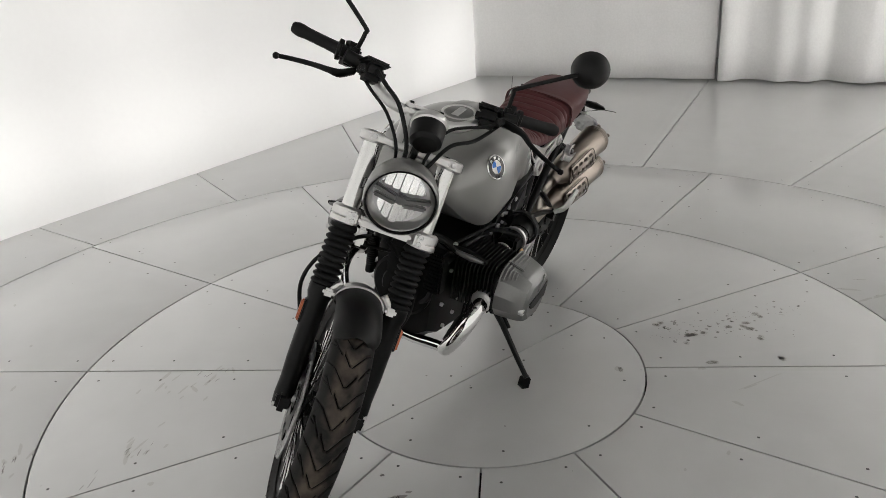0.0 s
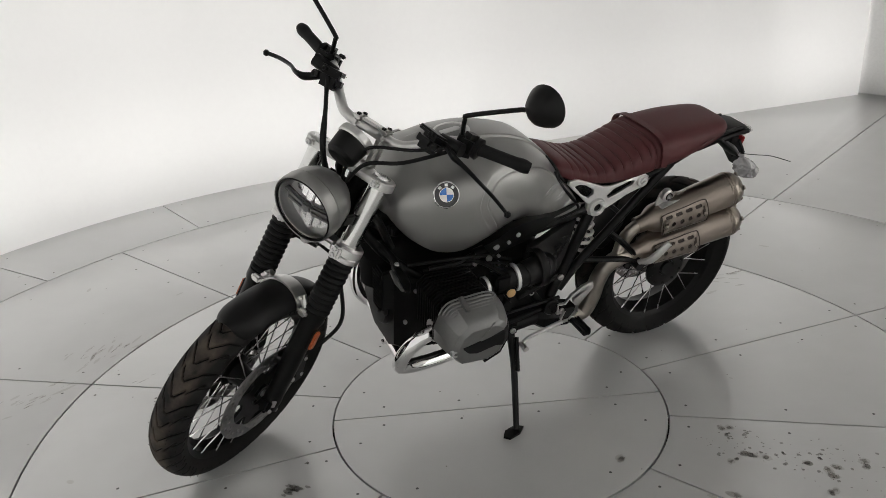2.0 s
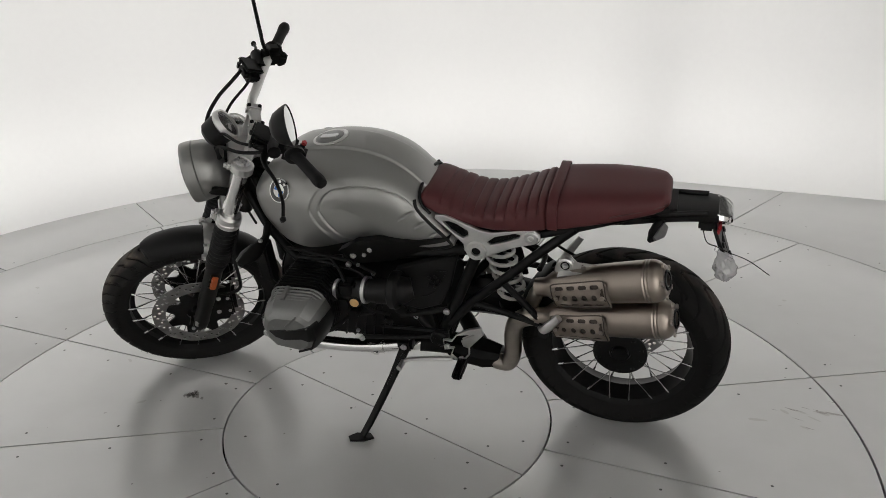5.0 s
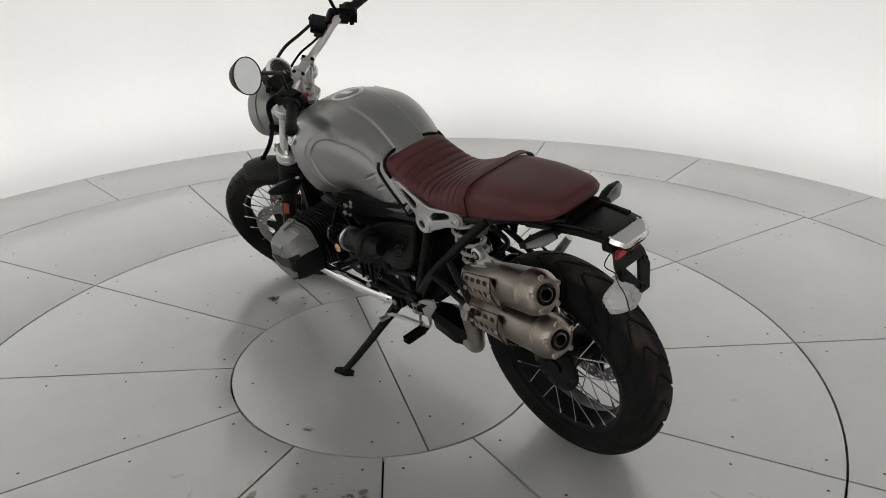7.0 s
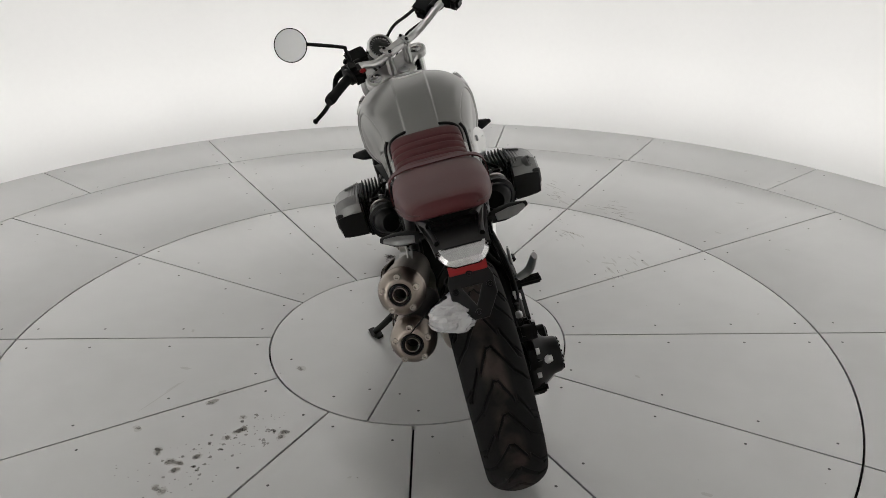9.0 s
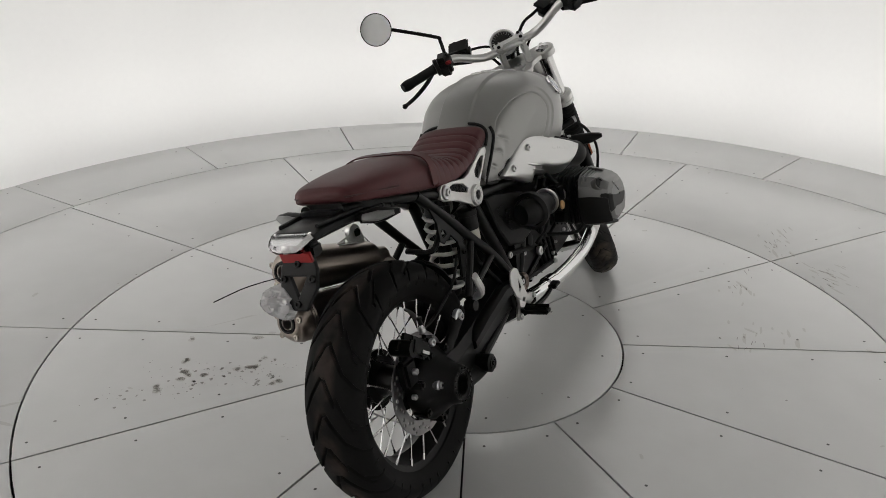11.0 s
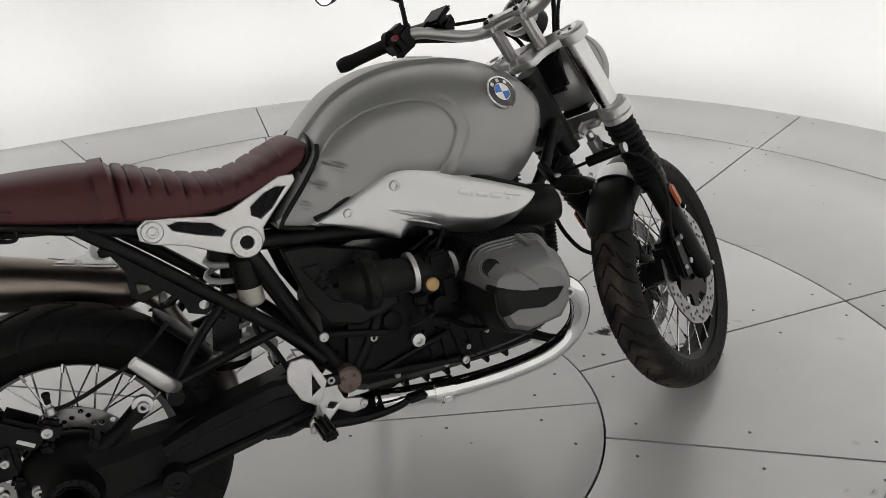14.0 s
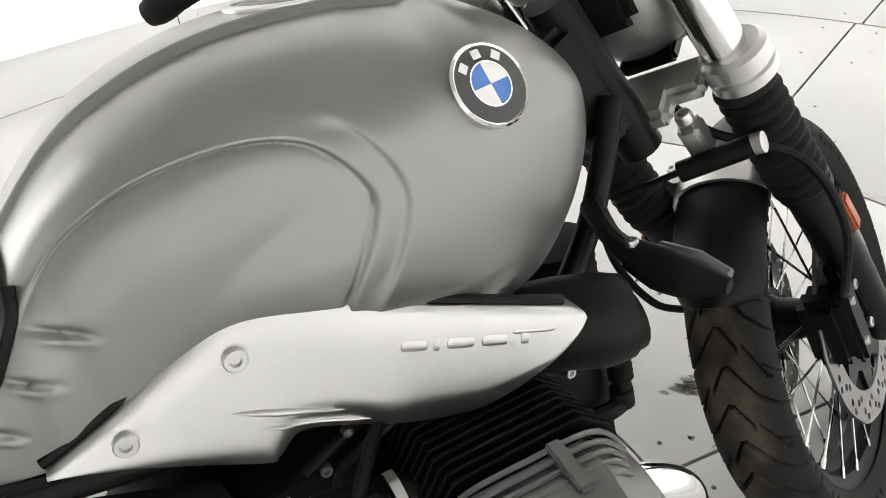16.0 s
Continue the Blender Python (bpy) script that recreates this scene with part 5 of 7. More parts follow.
part("torque_arm", join(tube([(-0.50, -0.150, 0.262), (-0.58, -0.148, 0.258), (-0.66, -0.135, 0.268)], [0.026, 0.020, 0.024], 12, flat=0.7), lathe([(0.0001, -0.188), (0.017, -0.188), (0.024, -0.184), (0.024, -0.140)], 24, "y", (-0.524, 0, 0.271)), lathe([(0.0165, -0.186), (0.0165, -0.190), (0.011, -0.190), (0.010, -0.187)], 20, "y", (-0.524, 0, 0.271)), lathe([(0.006, -0.187), (0.006, -0.192), (0.0001, -0.192)], 6, "y", (-0.524, 0, 0.271)),
                        tube([(-0.53, -0.150, 0.268), (-0.35, -0.13, 0.285), (-0.22, -0.11, 0.30)], 0.011, 10)), BLACK, swing)
cal = part("rear_caliper", join(box((-0.764, -0.095, 0.428), (0.098, 0.052, 0.066), 0.022, (0, 36, 0)), box((-0.758, -0.122, 0.428), (0.078, 0.018, 0.046), 0.008, (0, 36, 0)), tube([(-0.785, -0.07, 0.44), (-0.785, -0.128, 0.44)], 0.020, 16), tube([(-0.742, -0.07, 0.415), (-0.742, -0.128, 0.415)], 0.020, 16), box((-0.795, -0.10, 0.380), (0.05, 0.03, 0.07), 0.008), box((-0.712, -0.115, 0.418), (0.040, 0.026, 0.036), 0.007, (0, 28, 0))), BLACK, bike, "black rear brake caliper with a pale maker's bar", m=DRIVE)
part("caliper_mark", box((-0.749, -0.1335, 0.412), (0.030, 0.002, 0.007), 0.0005, (0, 36, 0)), SILVER, cal)
many("caliper_bolt", (bolt((-0.714, -0.128, 0.420), r=0.010, h=0.010, sign=-1), bolt((-0.790, -0.114, 0.383), r=0.008, h=0.012, sign=-1), bolt((-0.806, -0.108, 0.324), r=0.007, h=0.010, sign=-1)), STEEL, cal)
part("bleed_nipple", join(lathe([(0.009, 0.440), (0.009, 0.452), (0.005, 0.455), (0.004, 0.462), (0.0001, 0.462)], 12, "z", (-0.703, -0.104, 0))), STEEL, cal)
part("nipple_cap", lathe([(0.0055, 0.460), (0.0060, 0.472), (0.0075, 0.474), (0.0065, 0.480), (0.0001, 0.481)], 12, "z", (-0.703, -0.104, 0)), BELLOWS, cal, "black rubber dust cap")
part("caliper_hose", tube([(-0.703, -0.104, 0.447), (-0.672, -0.11, 0.450), (-0.62, -0.12, 0.47), (-0.54, -0.12, 0.505), (-0.48, -0.11, 0.55)], 0.0040, 8), BELLOWS, cal)
shock = part("shock_absorber", join(tube([(-0.315, 0.0, 0.655), (-0.365, -0.01, 0.40)], 0.020, 14), tube([(-0.325, 0, 0.64), (-0.335, 0, 0.60)], 0.036, 18), lathe([(0.04, 0.395), (0.04, 0.41)], 18, "z", (-0.365, 0, 0))), BLACK, bike)
coil = [Vector((-0.328, 0.0, 0.628)) + Vector((-0.040, -0.01, -0.215)) * (k / 84) + Vector((0.040 * math.cos(k * math.pi / 6), 0.040 * math.sin(k * math.pi / 6), 0)) for k in range(85)]
part("coil_spring", tube(coil, 0.0062, 7, 1), SPRING, shock, "pale coil spring")
part("fluid_reservoir", join(lathe([(0.024, 0.565), (0.026, 0.57), (0.026, 0.605), (0.028, 0.607), (0.028, 0.622), (0.0001, 0.624)], 20, "z", (-0.310, -0.080, 0))), PLASTIC, shock)
part("reservoir_cup", lathe([(0.0001, 0.528), (0.018, 0.528), (0.0245, 0.534), (0.0245, 0.566)], 20, "z", (-0.310, -0.080, 0)), CUP, shock, "milky fluid cup")
# Black plate and bolt, added to darken the space beside the spring.
part("shock_dark_plate", join(box((-0.368, -0.074, 0.500), (0.050, 0.008, 0.100), 0.003, (0, 10, 0)), bolt((-0.368, -0.078, 0.52), r=0.007, sign=-1)), BLACK, shock)
part("reservoir_hose", tube([(-0.310, -0.080, 0.53), (-0.315, -0.085, 0.48), (-0.29, -0.10, 0.43), (-0.275, -0.125, 0.385), (-0.27, -0.135, 0.35)], 0.0055, 8), BELLOWS, shock)

# ---- engine: a flat twin with one finned cylinder on each side ----
engine = part("engine_block", join(
    loft([[(x, s * w, z) for s, z in ((1, z0 + 0.03), (1, z1 - 0.03), (0.6, z1), (-0.6, z1), (-1, z1 - 0.03), (-1, z0 + 0.03), (-0.6, z0), (0.6, z0))] for x, w, z0, z1 in
          ((-0.19, 0.095, 0.30, 0.50), (-0.12, 0.105, 0.275, 0.555), (0.02, 0.115, 0.27, 0.575), (0.20, 0.118, 0.275, 0.585), (0.30, 0.112, 0.285, 0.575), (0.335, 0.095, 0.30, 0.55))])), ENGINE, bike, "black air-cooled flat-twin engine block")
part("sump", loft([[(x, s * w, z) for s, z in ((1, 0.27), (1, 0.30), (-1, 0.30), (-1, 0.27), (-0.6, 0.250), (0.6, 0.250))] for x, w in ((-0.10, 0.05), (0.0, 0.06), (0.22, 0.075), (0.31, 0.06))]), ENGINE, engine)
part("front_cover", lathe([(0.095, 0.325), (0.095, 0.348), (0.086, 0.356), (0.06, 0.357), (0.055, 0.363), (0.0001, 0.364)], 36, "x", (0, 0, 0.455)), ENGINE, engine)
many("sump_rib", [box((-0.02 + 0.05 * k, 0, 0.248), (0.010, 0.10, 0.022), 0.003) for k in range(6)], ENGINE, engine)
for q in (1, -1):
    many("case_bolt", [bolt((x, 0.114 * q, z), r=0.006, h=0.008, sign=q) for x, z in ((0.28, 0.33), (0.28, 0.52), (0.05, 0.30), (-0.06, 0.31), (-0.06, 0.52), (0.02, 0.545), (0.31, 0.42))], STEEL, engine)
    part("gearbox_cover", join(loft([[(x, (0.10 + d) * q, z) for x, z in ((-0.16, 0.36), (-0.08, 0.33), (-0.02, 0.36), (-0.015, 0.45), (-0.06, 0.50), (-0.14, 0.48))] for d in (0, 0.022)]),
                               lathe([(0.020, 0.118 * q), (0.020, 0.134 * q), (0.014, 0.137 * q), (0.0001, 0.137 * q)], 20, "y", (-0.055, 0, 0.435))), ENGINE, engine)
    part("cover_plug", lathe([(0.014, 0.130 * q), (0.014, 0.142 * q), (0.007, 0.143 * q), (0.006, 0.138 * q), (0.0001, 0.138 * q)], 16, "y", (-0.010, 0, 0.381)), SILVER if q < 0 else BLACK, engine)

def cover_patch(prof, cx, cz, q):
    """A raised black field that follows the outer face of a rocker cover."""
    def reach(x, z):
        best = 0.0
        for i in range(len(prof)):
            (ax, az), (bx, bz) = prof[i - 1], prof[i]
            nx, nz = bz - az, ax - bx
            d = nx * ax + nz * az
            best = max(best, (nx * x + nz * z) / d)
        return best
    xs = np.linspace(-0.094, 0.056, 60)
    hi = np.interp(xs, (-0.094, -0.074, -0.030, 0.004, 0.006, 0.056), (0.046, 0.036, 0.018, 0.010, 0.014, 0.002))
    lo = np.interp(xs, (-0.094, -0.074, -0.040, 0.014, 0.040, 0.056), (-0.022, -0.034, -0.022, -0.032, -0.022, -0.001))
    v, f, m = [], [], 10
    for x, a, b in zip(xs, lo, hi):
        for k in range(m):
            z = a + (b - a) * k / (m - 1)
            d = np.interp(reach(x, z), (0.0, 0.66, 0.80, 0.90, 0.975, 1.0), (0.356, 0.356, 0.348, 0.330, 0.300, 0.272))
            rim = k in (0, m - 1)
            v.append((cx + x, (d + (-0.004 if rim else 0.0028)) * q, cz + z - 0.006))
    for i in range(len(xs) - 1):
        for k in range(m - 1):
            f.append((i * m + k, i * m + k + 1, (i + 1) * m + k + 1, (i + 1) * m + k))
    return v, f


for q, cx in ((1, 0.197), (-1, 0.155)):
    cz = 0.500
    fins = []
    for k in range(11):
        y = (0.128 + 0.0118 * k) * q
        fins.append(plate([(cx - 0.080, cz - 0.066), (cx + 0.080, cz - 0.070), (cx + 0.086, cz + 0.058), (cx + 0.06, cz + 0.080), (cx - 0.06, cz + 0.080), (cx - 0.084, cz + 0.05)], 0.0042, 0.001, m=xz(y)))
    cyl = part("cylinder", join(lathe([(0.046, 0.11 * q), (0.046, 0.27 * q)], 20, "y", (cx, 0, cz)), box((cx, 0.255 * q, cz - 0.002), (0.168, 0.030, 0.140), 0.012)), ENGINE, bike, "black finned cylinder")
    many("cooling_fin", fins, ENGINE, cyl)
    # Rocker cover: a faceted shell that narrows outwards.
    prof = [(-0.100, 0.028), (-0.090, 0.056), (-0.060, 0.078), (0.048, 0.076), (0.082, 0.050), (0.098, 0.010), (0.094, -0.034), (0.064, -0.072), (-0.030, -0.083), (-0.078, -0.061), (-0.098, -0.018)]
    rings = []
    for d, sc, dz in ((0.258, 1.0, 0), (0.272, 1.0, 0), (0.300, 0.975, 0.0), (0.330, 0.90, -0.004), (0.348, 0.80, -0.008), (0.356, 0.66, -0.010)):
        ring = [(cx + x * sc, d * q, cz - 0.002 + z * sc + dz) for x, z in prof]
        rings.append(ring)
    cover = part("rocker_cover", loft(rings), GREYALU, bike, "grey faceted rocker cover", sharp=25)
    ribs = []
    for k in range(5):
        y, dz = (0.265 + 0.0098 * k) * q, 0.0030 * k
        ribs.append(tube([(cx - 0.088 + 0.003 * k, y, cz + 0.046 - dz), (cx - 0.080 + 0.003 * k, y, cz + 0.066 - dz), (cx - 0.056, y, cz + 0.081 - dz), (cx, y, cz + 0.0815 - dz), (cx + 0.050, y, cz + 0.079 - dz), (cx + 0.072 - 0.002 * k, y, cz + 0.066 - dz), (cx + 0.084 - 0.003 * k, y, cz + 0.044 - dz)], 0.0026, 6, 4))
    many("cover_fin", ribs, GREYALU, cover)
    part("fin_bridge", box((cx + 0.022, 0.286 * q, cz + 0.0765), (0.014, 0.050, 0.010), 0.002, (-13 * q, 2, 0)), GREYALU, cover)
    many("cover_ridge", (tube([(cx - 0.036, 0.3545 * q, cz + 0.050), (cx + 0.004, 0.3570 * q, cz + 0.012)], 0.0022, 6), tube([(cx + 0.062, 0.343 * q, cz + 0.030), (cx + 0.040, 0.3555 * q, cz + 0.006)], 0.0022, 6)), GREYALU, cover)
    part("cover_insert", cover_patch(prof, cx, cz - 0.002, q), PLASTIC, cover, "black insert")
    if q < 0:
        part("cover_plug", moved(lathe([(0.0165, -0.012 * q), (0.0165, 0.006 * q), (0.0145, 0.007 * q), (0.0135, 0.004 * q), (0.0001, 0.004 * q)], 24), pose(cx - 0.070, 0.322 * q, cz + 0.054, 24 * q, 0, 20 * q)), PLASTIC, cover)
        part("plug_collar", moved(lathe([(0.0165, -0.012 * q), (0.0215, -0.012 * q), (0.0205, 0.006 * q), (0.0185, 0.008 * q), (0.0165, 0.006 * q)], 24, cap=False), pose(cx - 0.070, 0.322 * q, cz + 0.054, 24 * q, 0, 20 * q)), GREYALU, cover)
    part("cover_bolt", bolt((cx + 0.073, 0.338 * q, cz - 0.026), r=0.011, h=0.014, sign=q), STEEL, cover)
    # Black strip at the rear: the insert's wrap below, painted shade above.
    back = [(-0.020, -0.0915), (-0.076, -0.068), (-0.0985, -0.020), (-0.1005, 0.026), (-0.094, 0.026), (-0.090, -0.018), (-0.071, -0.060), (-0.018, -0.084)]
    part("insert_wrap_shade", loft([[(cx + x * sc, d * q, cz - 0.002 + z * sc + dz) for x, z in back] for d, sc, dz in ((0.262, 1.0, 0), (0.302, 0.985, 0), (0.332, 0.92, -0.004), (0.349, 0.83, -0.008))]), PLASTIC, cover, "black rear strip, part insert wrap, part painted shade")
    part("cover_seam", loft([[(cx + x * 1.012, d * q, cz - 0.002 + z * 1.012) for x, z in prof] for d in (0.258, 0.264)]), BLACK, cover)
    # Throttle body and intake between cylinder and airbox.
    ix, iz, iy = (0.032 if q > 0 else -0.004), 0.542, 0.190
    intake = part("intake_pipe", join(tube([(cx - 0.10, iy * q, 0.536), (cx - 0.07, 0.20 * q, 0.525)], 0.028, 18), tube([(ix - 0.055, iy * q, iz), (ix + 0.045, iy * q, iz - 0.003)], 0.034, 20),
                                      tube([(ix - 0.15, 0.165 * q, iz + 0.004), (ix - 0.11, 0.182 * q, iz + 0.002), (ix - 0.05, iy * q, iz)], [0.030, 0.041, 0.039, 0.037], 20), lathe([(0.046, ix - 0.122), (0.056, ix - 0.114), (0.056, ix - 0.096), (0.052, ix - 0.092), (0.049, ix - 0.096), (0.047, ix - 0.116)], 36, "x", (0, 0.178 * q, iz + 0.002), cap=False)), PLASTIC, bike, "black rubber intake pipe")
    part("hose_band", lathe([(0.0385, ix - 0.024), (0.0405, ix - 0.024), (0.0405, ix - 0.014), (0.0385, ix - 0.014)], 24, "x", (0, iy * q, iz)), SILVER, intake, "bright hose band")
    part("hose_band", lathe([(0.029, cx - 0.098), (0.0305, cx - 0.098), (0.0305, cx - 0.089), (0.029, cx - 0.089)], 24, "x", (0, 0.192 * q, 0.535)), SILVER, intake, "bright hose band")
    part("throttle_body", join(box((ix + 0.03, 0.205 * q, 0.555), (0.050, 0.040, 0.050), 0.008), box((ix + 0.045, 0.21 * q, 0.50), (0.040, 0.030, 0.060), 0.008), lathe([(0.019, 0.20 * q), (0.019, 0.226 * q), (0.0145, 0.228 * q)], 20, "y", (ix + 0.008, 0, 0.521)),
                               lathe([(0.016, 0.20 * q), (0.016, 0.232 * q), (0.0001, 0.233 * q)], 16, "y", (ix + 0.018, 0, 0.478)), tube([(ix + 0.03, 0.215 * q, 0.58), (ix + 0.07, 0.17 * q, 0.60), (ix + 0.12, 0.12 * q, 0.60)], 0.006, 8)), ENGINE, intake)
    part("throttle_cap", lathe([(0.0135, 0.224 * q), (0.0135, 0.231 * q), (0.011, 0.234 * q), (0.0001, 0.2345 * q)], 20, "y", (ix + 0.008, 0, 0.521)), GOLD, intake, "brass-coloured cap")
    part("spark_lead", join(tube([(cx - 0.03, 0.25 * q, cz - 0.075), (cx - 0.06, 0.22 * q, cz - 0.10), (cx - 0.10, 0.14 * q, cz - 0.09)], 0.006, 8), lathe([(0.009, cz - 0.095), (0.009, cz - 0.07)], 12, "z", (cx - 0.03, 0.25 * q, 0))), BELLOWS, cyl)
    part("oil_pipe", tube([(cx + 0.05, 0.13 * q, cz + 0.095), (cx - 0.02, 0.14 * q, cz + 0.10), (cx - 0.09, 0.12 * q, cz + 0.10)], 0.007, 8), BLACK, cyl)
    # Side panel over the airbox, with a cluster of six studs.
    panel = part("side_panel", loft([[(x, (y + d) * q, z) for x, z, y in ((-0.243, 0.626, 0.092), (-0.191, 0.625, 0.102), (-0.066, 0.592, 0.126), (-0.037, 0.472, 0.132), (-0.121, 0.446, 0.122), (-0.184, 0.464, 0.110), (-0.215, 0.522, 0.102))] for d in (0, 0.014, 0.022)][:2] +
                                    [[(-0.155 + (x + 0.155) * 0.94, (y + 0.019) * q, 0.56 + (z - 0.56) * 0.94) for x, z, y in ((-0.243, 0.626, 0.092), (-0.191, 0.625, 0.102), (-0.066, 0.592, 0.126), (-0.037, 0.472, 0.132), (-0.121, 0.446, 0.122), (-0.184, 0.464, 0.110), (-0.215, 0.522, 0.102))]]), PLASTIC, bike, "black plastic airbox side panel")
    many("panel_stud", [lathe([(0.0062, 0), (0.0062, 0.004 * q), (0.005, 0.005 * q), (0.0001, 0.005 * q)], 6, "y", (-0.169 + a, (0.1335 + 0.10 * a) * q, 0.553 + b)) for a, b in ((-0.010, 0.016), (0.008, 0.012), (-0.019, 0.001), (-0.001, -0.001), (0.010, -0.014), (-0.007, -0.018))], PLASTIC, panel)
    part("panel_border", join(tube([(-0.215, 0.1235 * q, 0.585), (-0.181, 0.128 * q, 0.587)], 0.0018, 6), tube([(-0.215, 0.1235 * q, 0.585), (-0.167, 0.132 * q, 0.510), (-0.131, 0.137 * q, 0.497)], 0.0018, 6, 2)), PLASTIC, panel)

# Left flank under the tank: a black plastic cowl; right flank: the bright intake cover.
part("tank_cowl", loft([[(x, y + d, z) for x, z, y in ((0.097, 0.646, 0.150), (0.060, 0.672, 0.164), (0.030, 0.694, 0.168), (-0.032, 0.703, 0.162), (-0.124, 0.690, 0.142), (-0.232, 0.700, 0.118), (-0.225, 0.678, 0.110), (-0.058, 0.610, 0.124), (0.055, 0.592, 0.130))] for d in (-0.02, 0.006)], True), PLASTIC, bike, "black plastic cowl under the tank")
many("cowl_bolt", (bolt((-0.005, 0.164, 0.664), r=0.007, h=0.004), bolt((0.055, 0.150, 0.632), r=0.009, h=0.008), bolt((0.018, 0.155, 0.640), r=0.006)), STEEL, engine)


COVER_T = ((-0.171, -0.115, -0.059, -0.014, 0.021, 0.047, 0.077, 0.109, 0.166, 0.233, 0.255), (0.671, 0.693, 0.720, 0.740, 0.744, 0.738, 0.723, 0.708, 0.686, 0.659, 0.648))
COVER_B = ((-0.171, -0.095, -0.025, -0.013, 0.009, 0.039, 0.076, 0.114, 0.159, 0.207, 0.237, 0.249, 0.255), (0.668, 0.637, 0.606, 0.607, 0.622, 0.613, 0.598, 0.588, 0.583, 0.595, 0.614, 0.628, 0.640))


def cover_depth(x, z):
    """How far the intake cover stands out at a place of its side view."""
    zt, zb = curve(*COVER_T, x), curve(*COVER_B, x)
    u = np.clip((z - zb) / (zt - zb), 0, 1)
    y = curve((-0.171, -0.1, -0.005, 0.109, 0.209, 0.255), (0.146, 0.152, 0.166, 0.194, 0.213, 0.216), x)
    return y - 0.008 * (2 * u - 1) ** 6 - 0.012 * smoothstep((0.30 - u) / 0.30) * smoothstep((x + 0.03) / 0.1) - 0.004 * u


def intake_cover():
    n, m = 200, 48
    X = np.linspace(-0.171, 0.255, n)
    zt, zb = curve(*COVER_T, X), curve(*COVER_B, X)
    v = []
    for i in range(n):
        z = zb[i] + (zt[i] - zb[i]) * np.linspace(0, 1, m)
        v += [(X[i], -y, q) for y, q in zip(cover_depth(np.full(m, X[i]), z), z)]
    f = [(i * m + k, i * m + k + 1, (i + 1) * m + k + 1, (i + 1) * m + k) for i in range(n - 1) for k in range(m - 1)]
    back = len(v)
    rim = [i * m for i in range(n)] + [(n - 1) * m + k for k in range(1, m)] + [i * m + m - 1 for i in range(n - 2, -1, -1)] + [k for k in range(m - 2, 0, -1)]
    v += [(v[i][0], v[i][1] + 0.025, v[i][2]) for i in rim]
    f += [(rim[j], rim[(j + 1) % len(rim)], back + (j + 1) % len(rim), back + j) for j in range(len(rim))]
    return v, f


def on_cover(x0, z0, x1, z1, half, proud, power):
    """A raised sliver that lies on the intake cover between two places."""
    v, n, m = [], 25, 7
    d = Vector((x1 - x0, z1 - z0)).normalized()
    for i in range(n):
        u = i / (n - 1)
        h = half * max(0.0, 1 - abs(2 * u - 1) ** power) + 0.0002
        for k in range(m):
            w = k / (m - 1) * 2 - 1
            x, z = x0 + (x1 - x0) * u - d.y * h * w, z0 + (z1 - z0) * u + d.x * h * w
            lift = proud * (1 - abs(w) ** 2.5) * min(1, h / half * 1.5) - 0.0008
            v.append((x, -float(cover_depth(np.array([x]), np.array([z]))[0]) - lift, z))
    return v, [(i * m + k, i * m + k + 1, (i + 1) * m + k + 1, (i + 1) * m + k) for i in range(n - 1) for k in range(m - 1)]


icover = part("intake_cover", intake_cover(), BRUSHED, bike, "brushed aluminium intake cover with an embossed maker's mark", sharp=50)
many("cover_screw", (bolt((-0.017, -0.160, 0.710), r=0.010, h=0.007, sign=-1), bolt((-0.112, -0.148, 0.674), r=0.010, h=0.007, sign=-1)), STEEL, icover)
many("cover_blade", (on_cover(-0.037, 0.666, 0.049, 0.633, 0.0042, 0.0042, 2.0), on_cover(-0.021, 0.645, 0.067, 0.612, 0.0042, 0.0042, 2.0)), BRUSHED, icover)
# The embossed mark, as plain slanting bars.
for a, b, hgt in ((0.101, 0.122, 0.0062), (0.126, 0.131, 0.0075), (0.136, 0.158, 0.0062), (0.163, 0.185, 0.0062), (0.189, 0.227, 0.0026), (0.195, 0.202, 0.0070)):
    up = 0.0062 if hgt < 0.003 else 0.0
    part("embossed_bar", on_cover(a, 0.676 + up - 0.30 * (a - 0.101), b, 0.676 + up - 0.30 * (b - 0.101), hgt, 0.0015, 14), BRUSHED, icover)
snorkel = part("intake_snorkel", tube([(0.10, -0.125, 0.620), (0.20, -0.143, 0.616), (0.250, -0.158, 0.611), (0.290, -0.176, 0.606), (0.312, -0.182, 0.603)], [0.032, 0.040, 0.043, 0.044, 0.039], 24), PLASTIC, bike, "black intake mouth")
part("snorkel_mouth", lathe([(0.034, 0.302), (0.034, 0.290), (0.0001, 0.288)], 20, "x", (0.012, -0.183, 0.603)), BLACK, snorkel)
# Right flank tank edge trim.
edge_x = np.linspace(-0.173, 0.244, 22)
edge_z = curve(*COVER_T, np.clip(edge_x, -0.171, 0.249))
part("tank_edge_trim", tube([(x, -float(y) + 0.007, z + 0.003) for x, y, z in zip(edge_x, cover_depth(np.clip(edge_x, -0.171, 0.249), edge_z), edge_z)], 0.0050, 8, 2), BLACK, tank_ob)
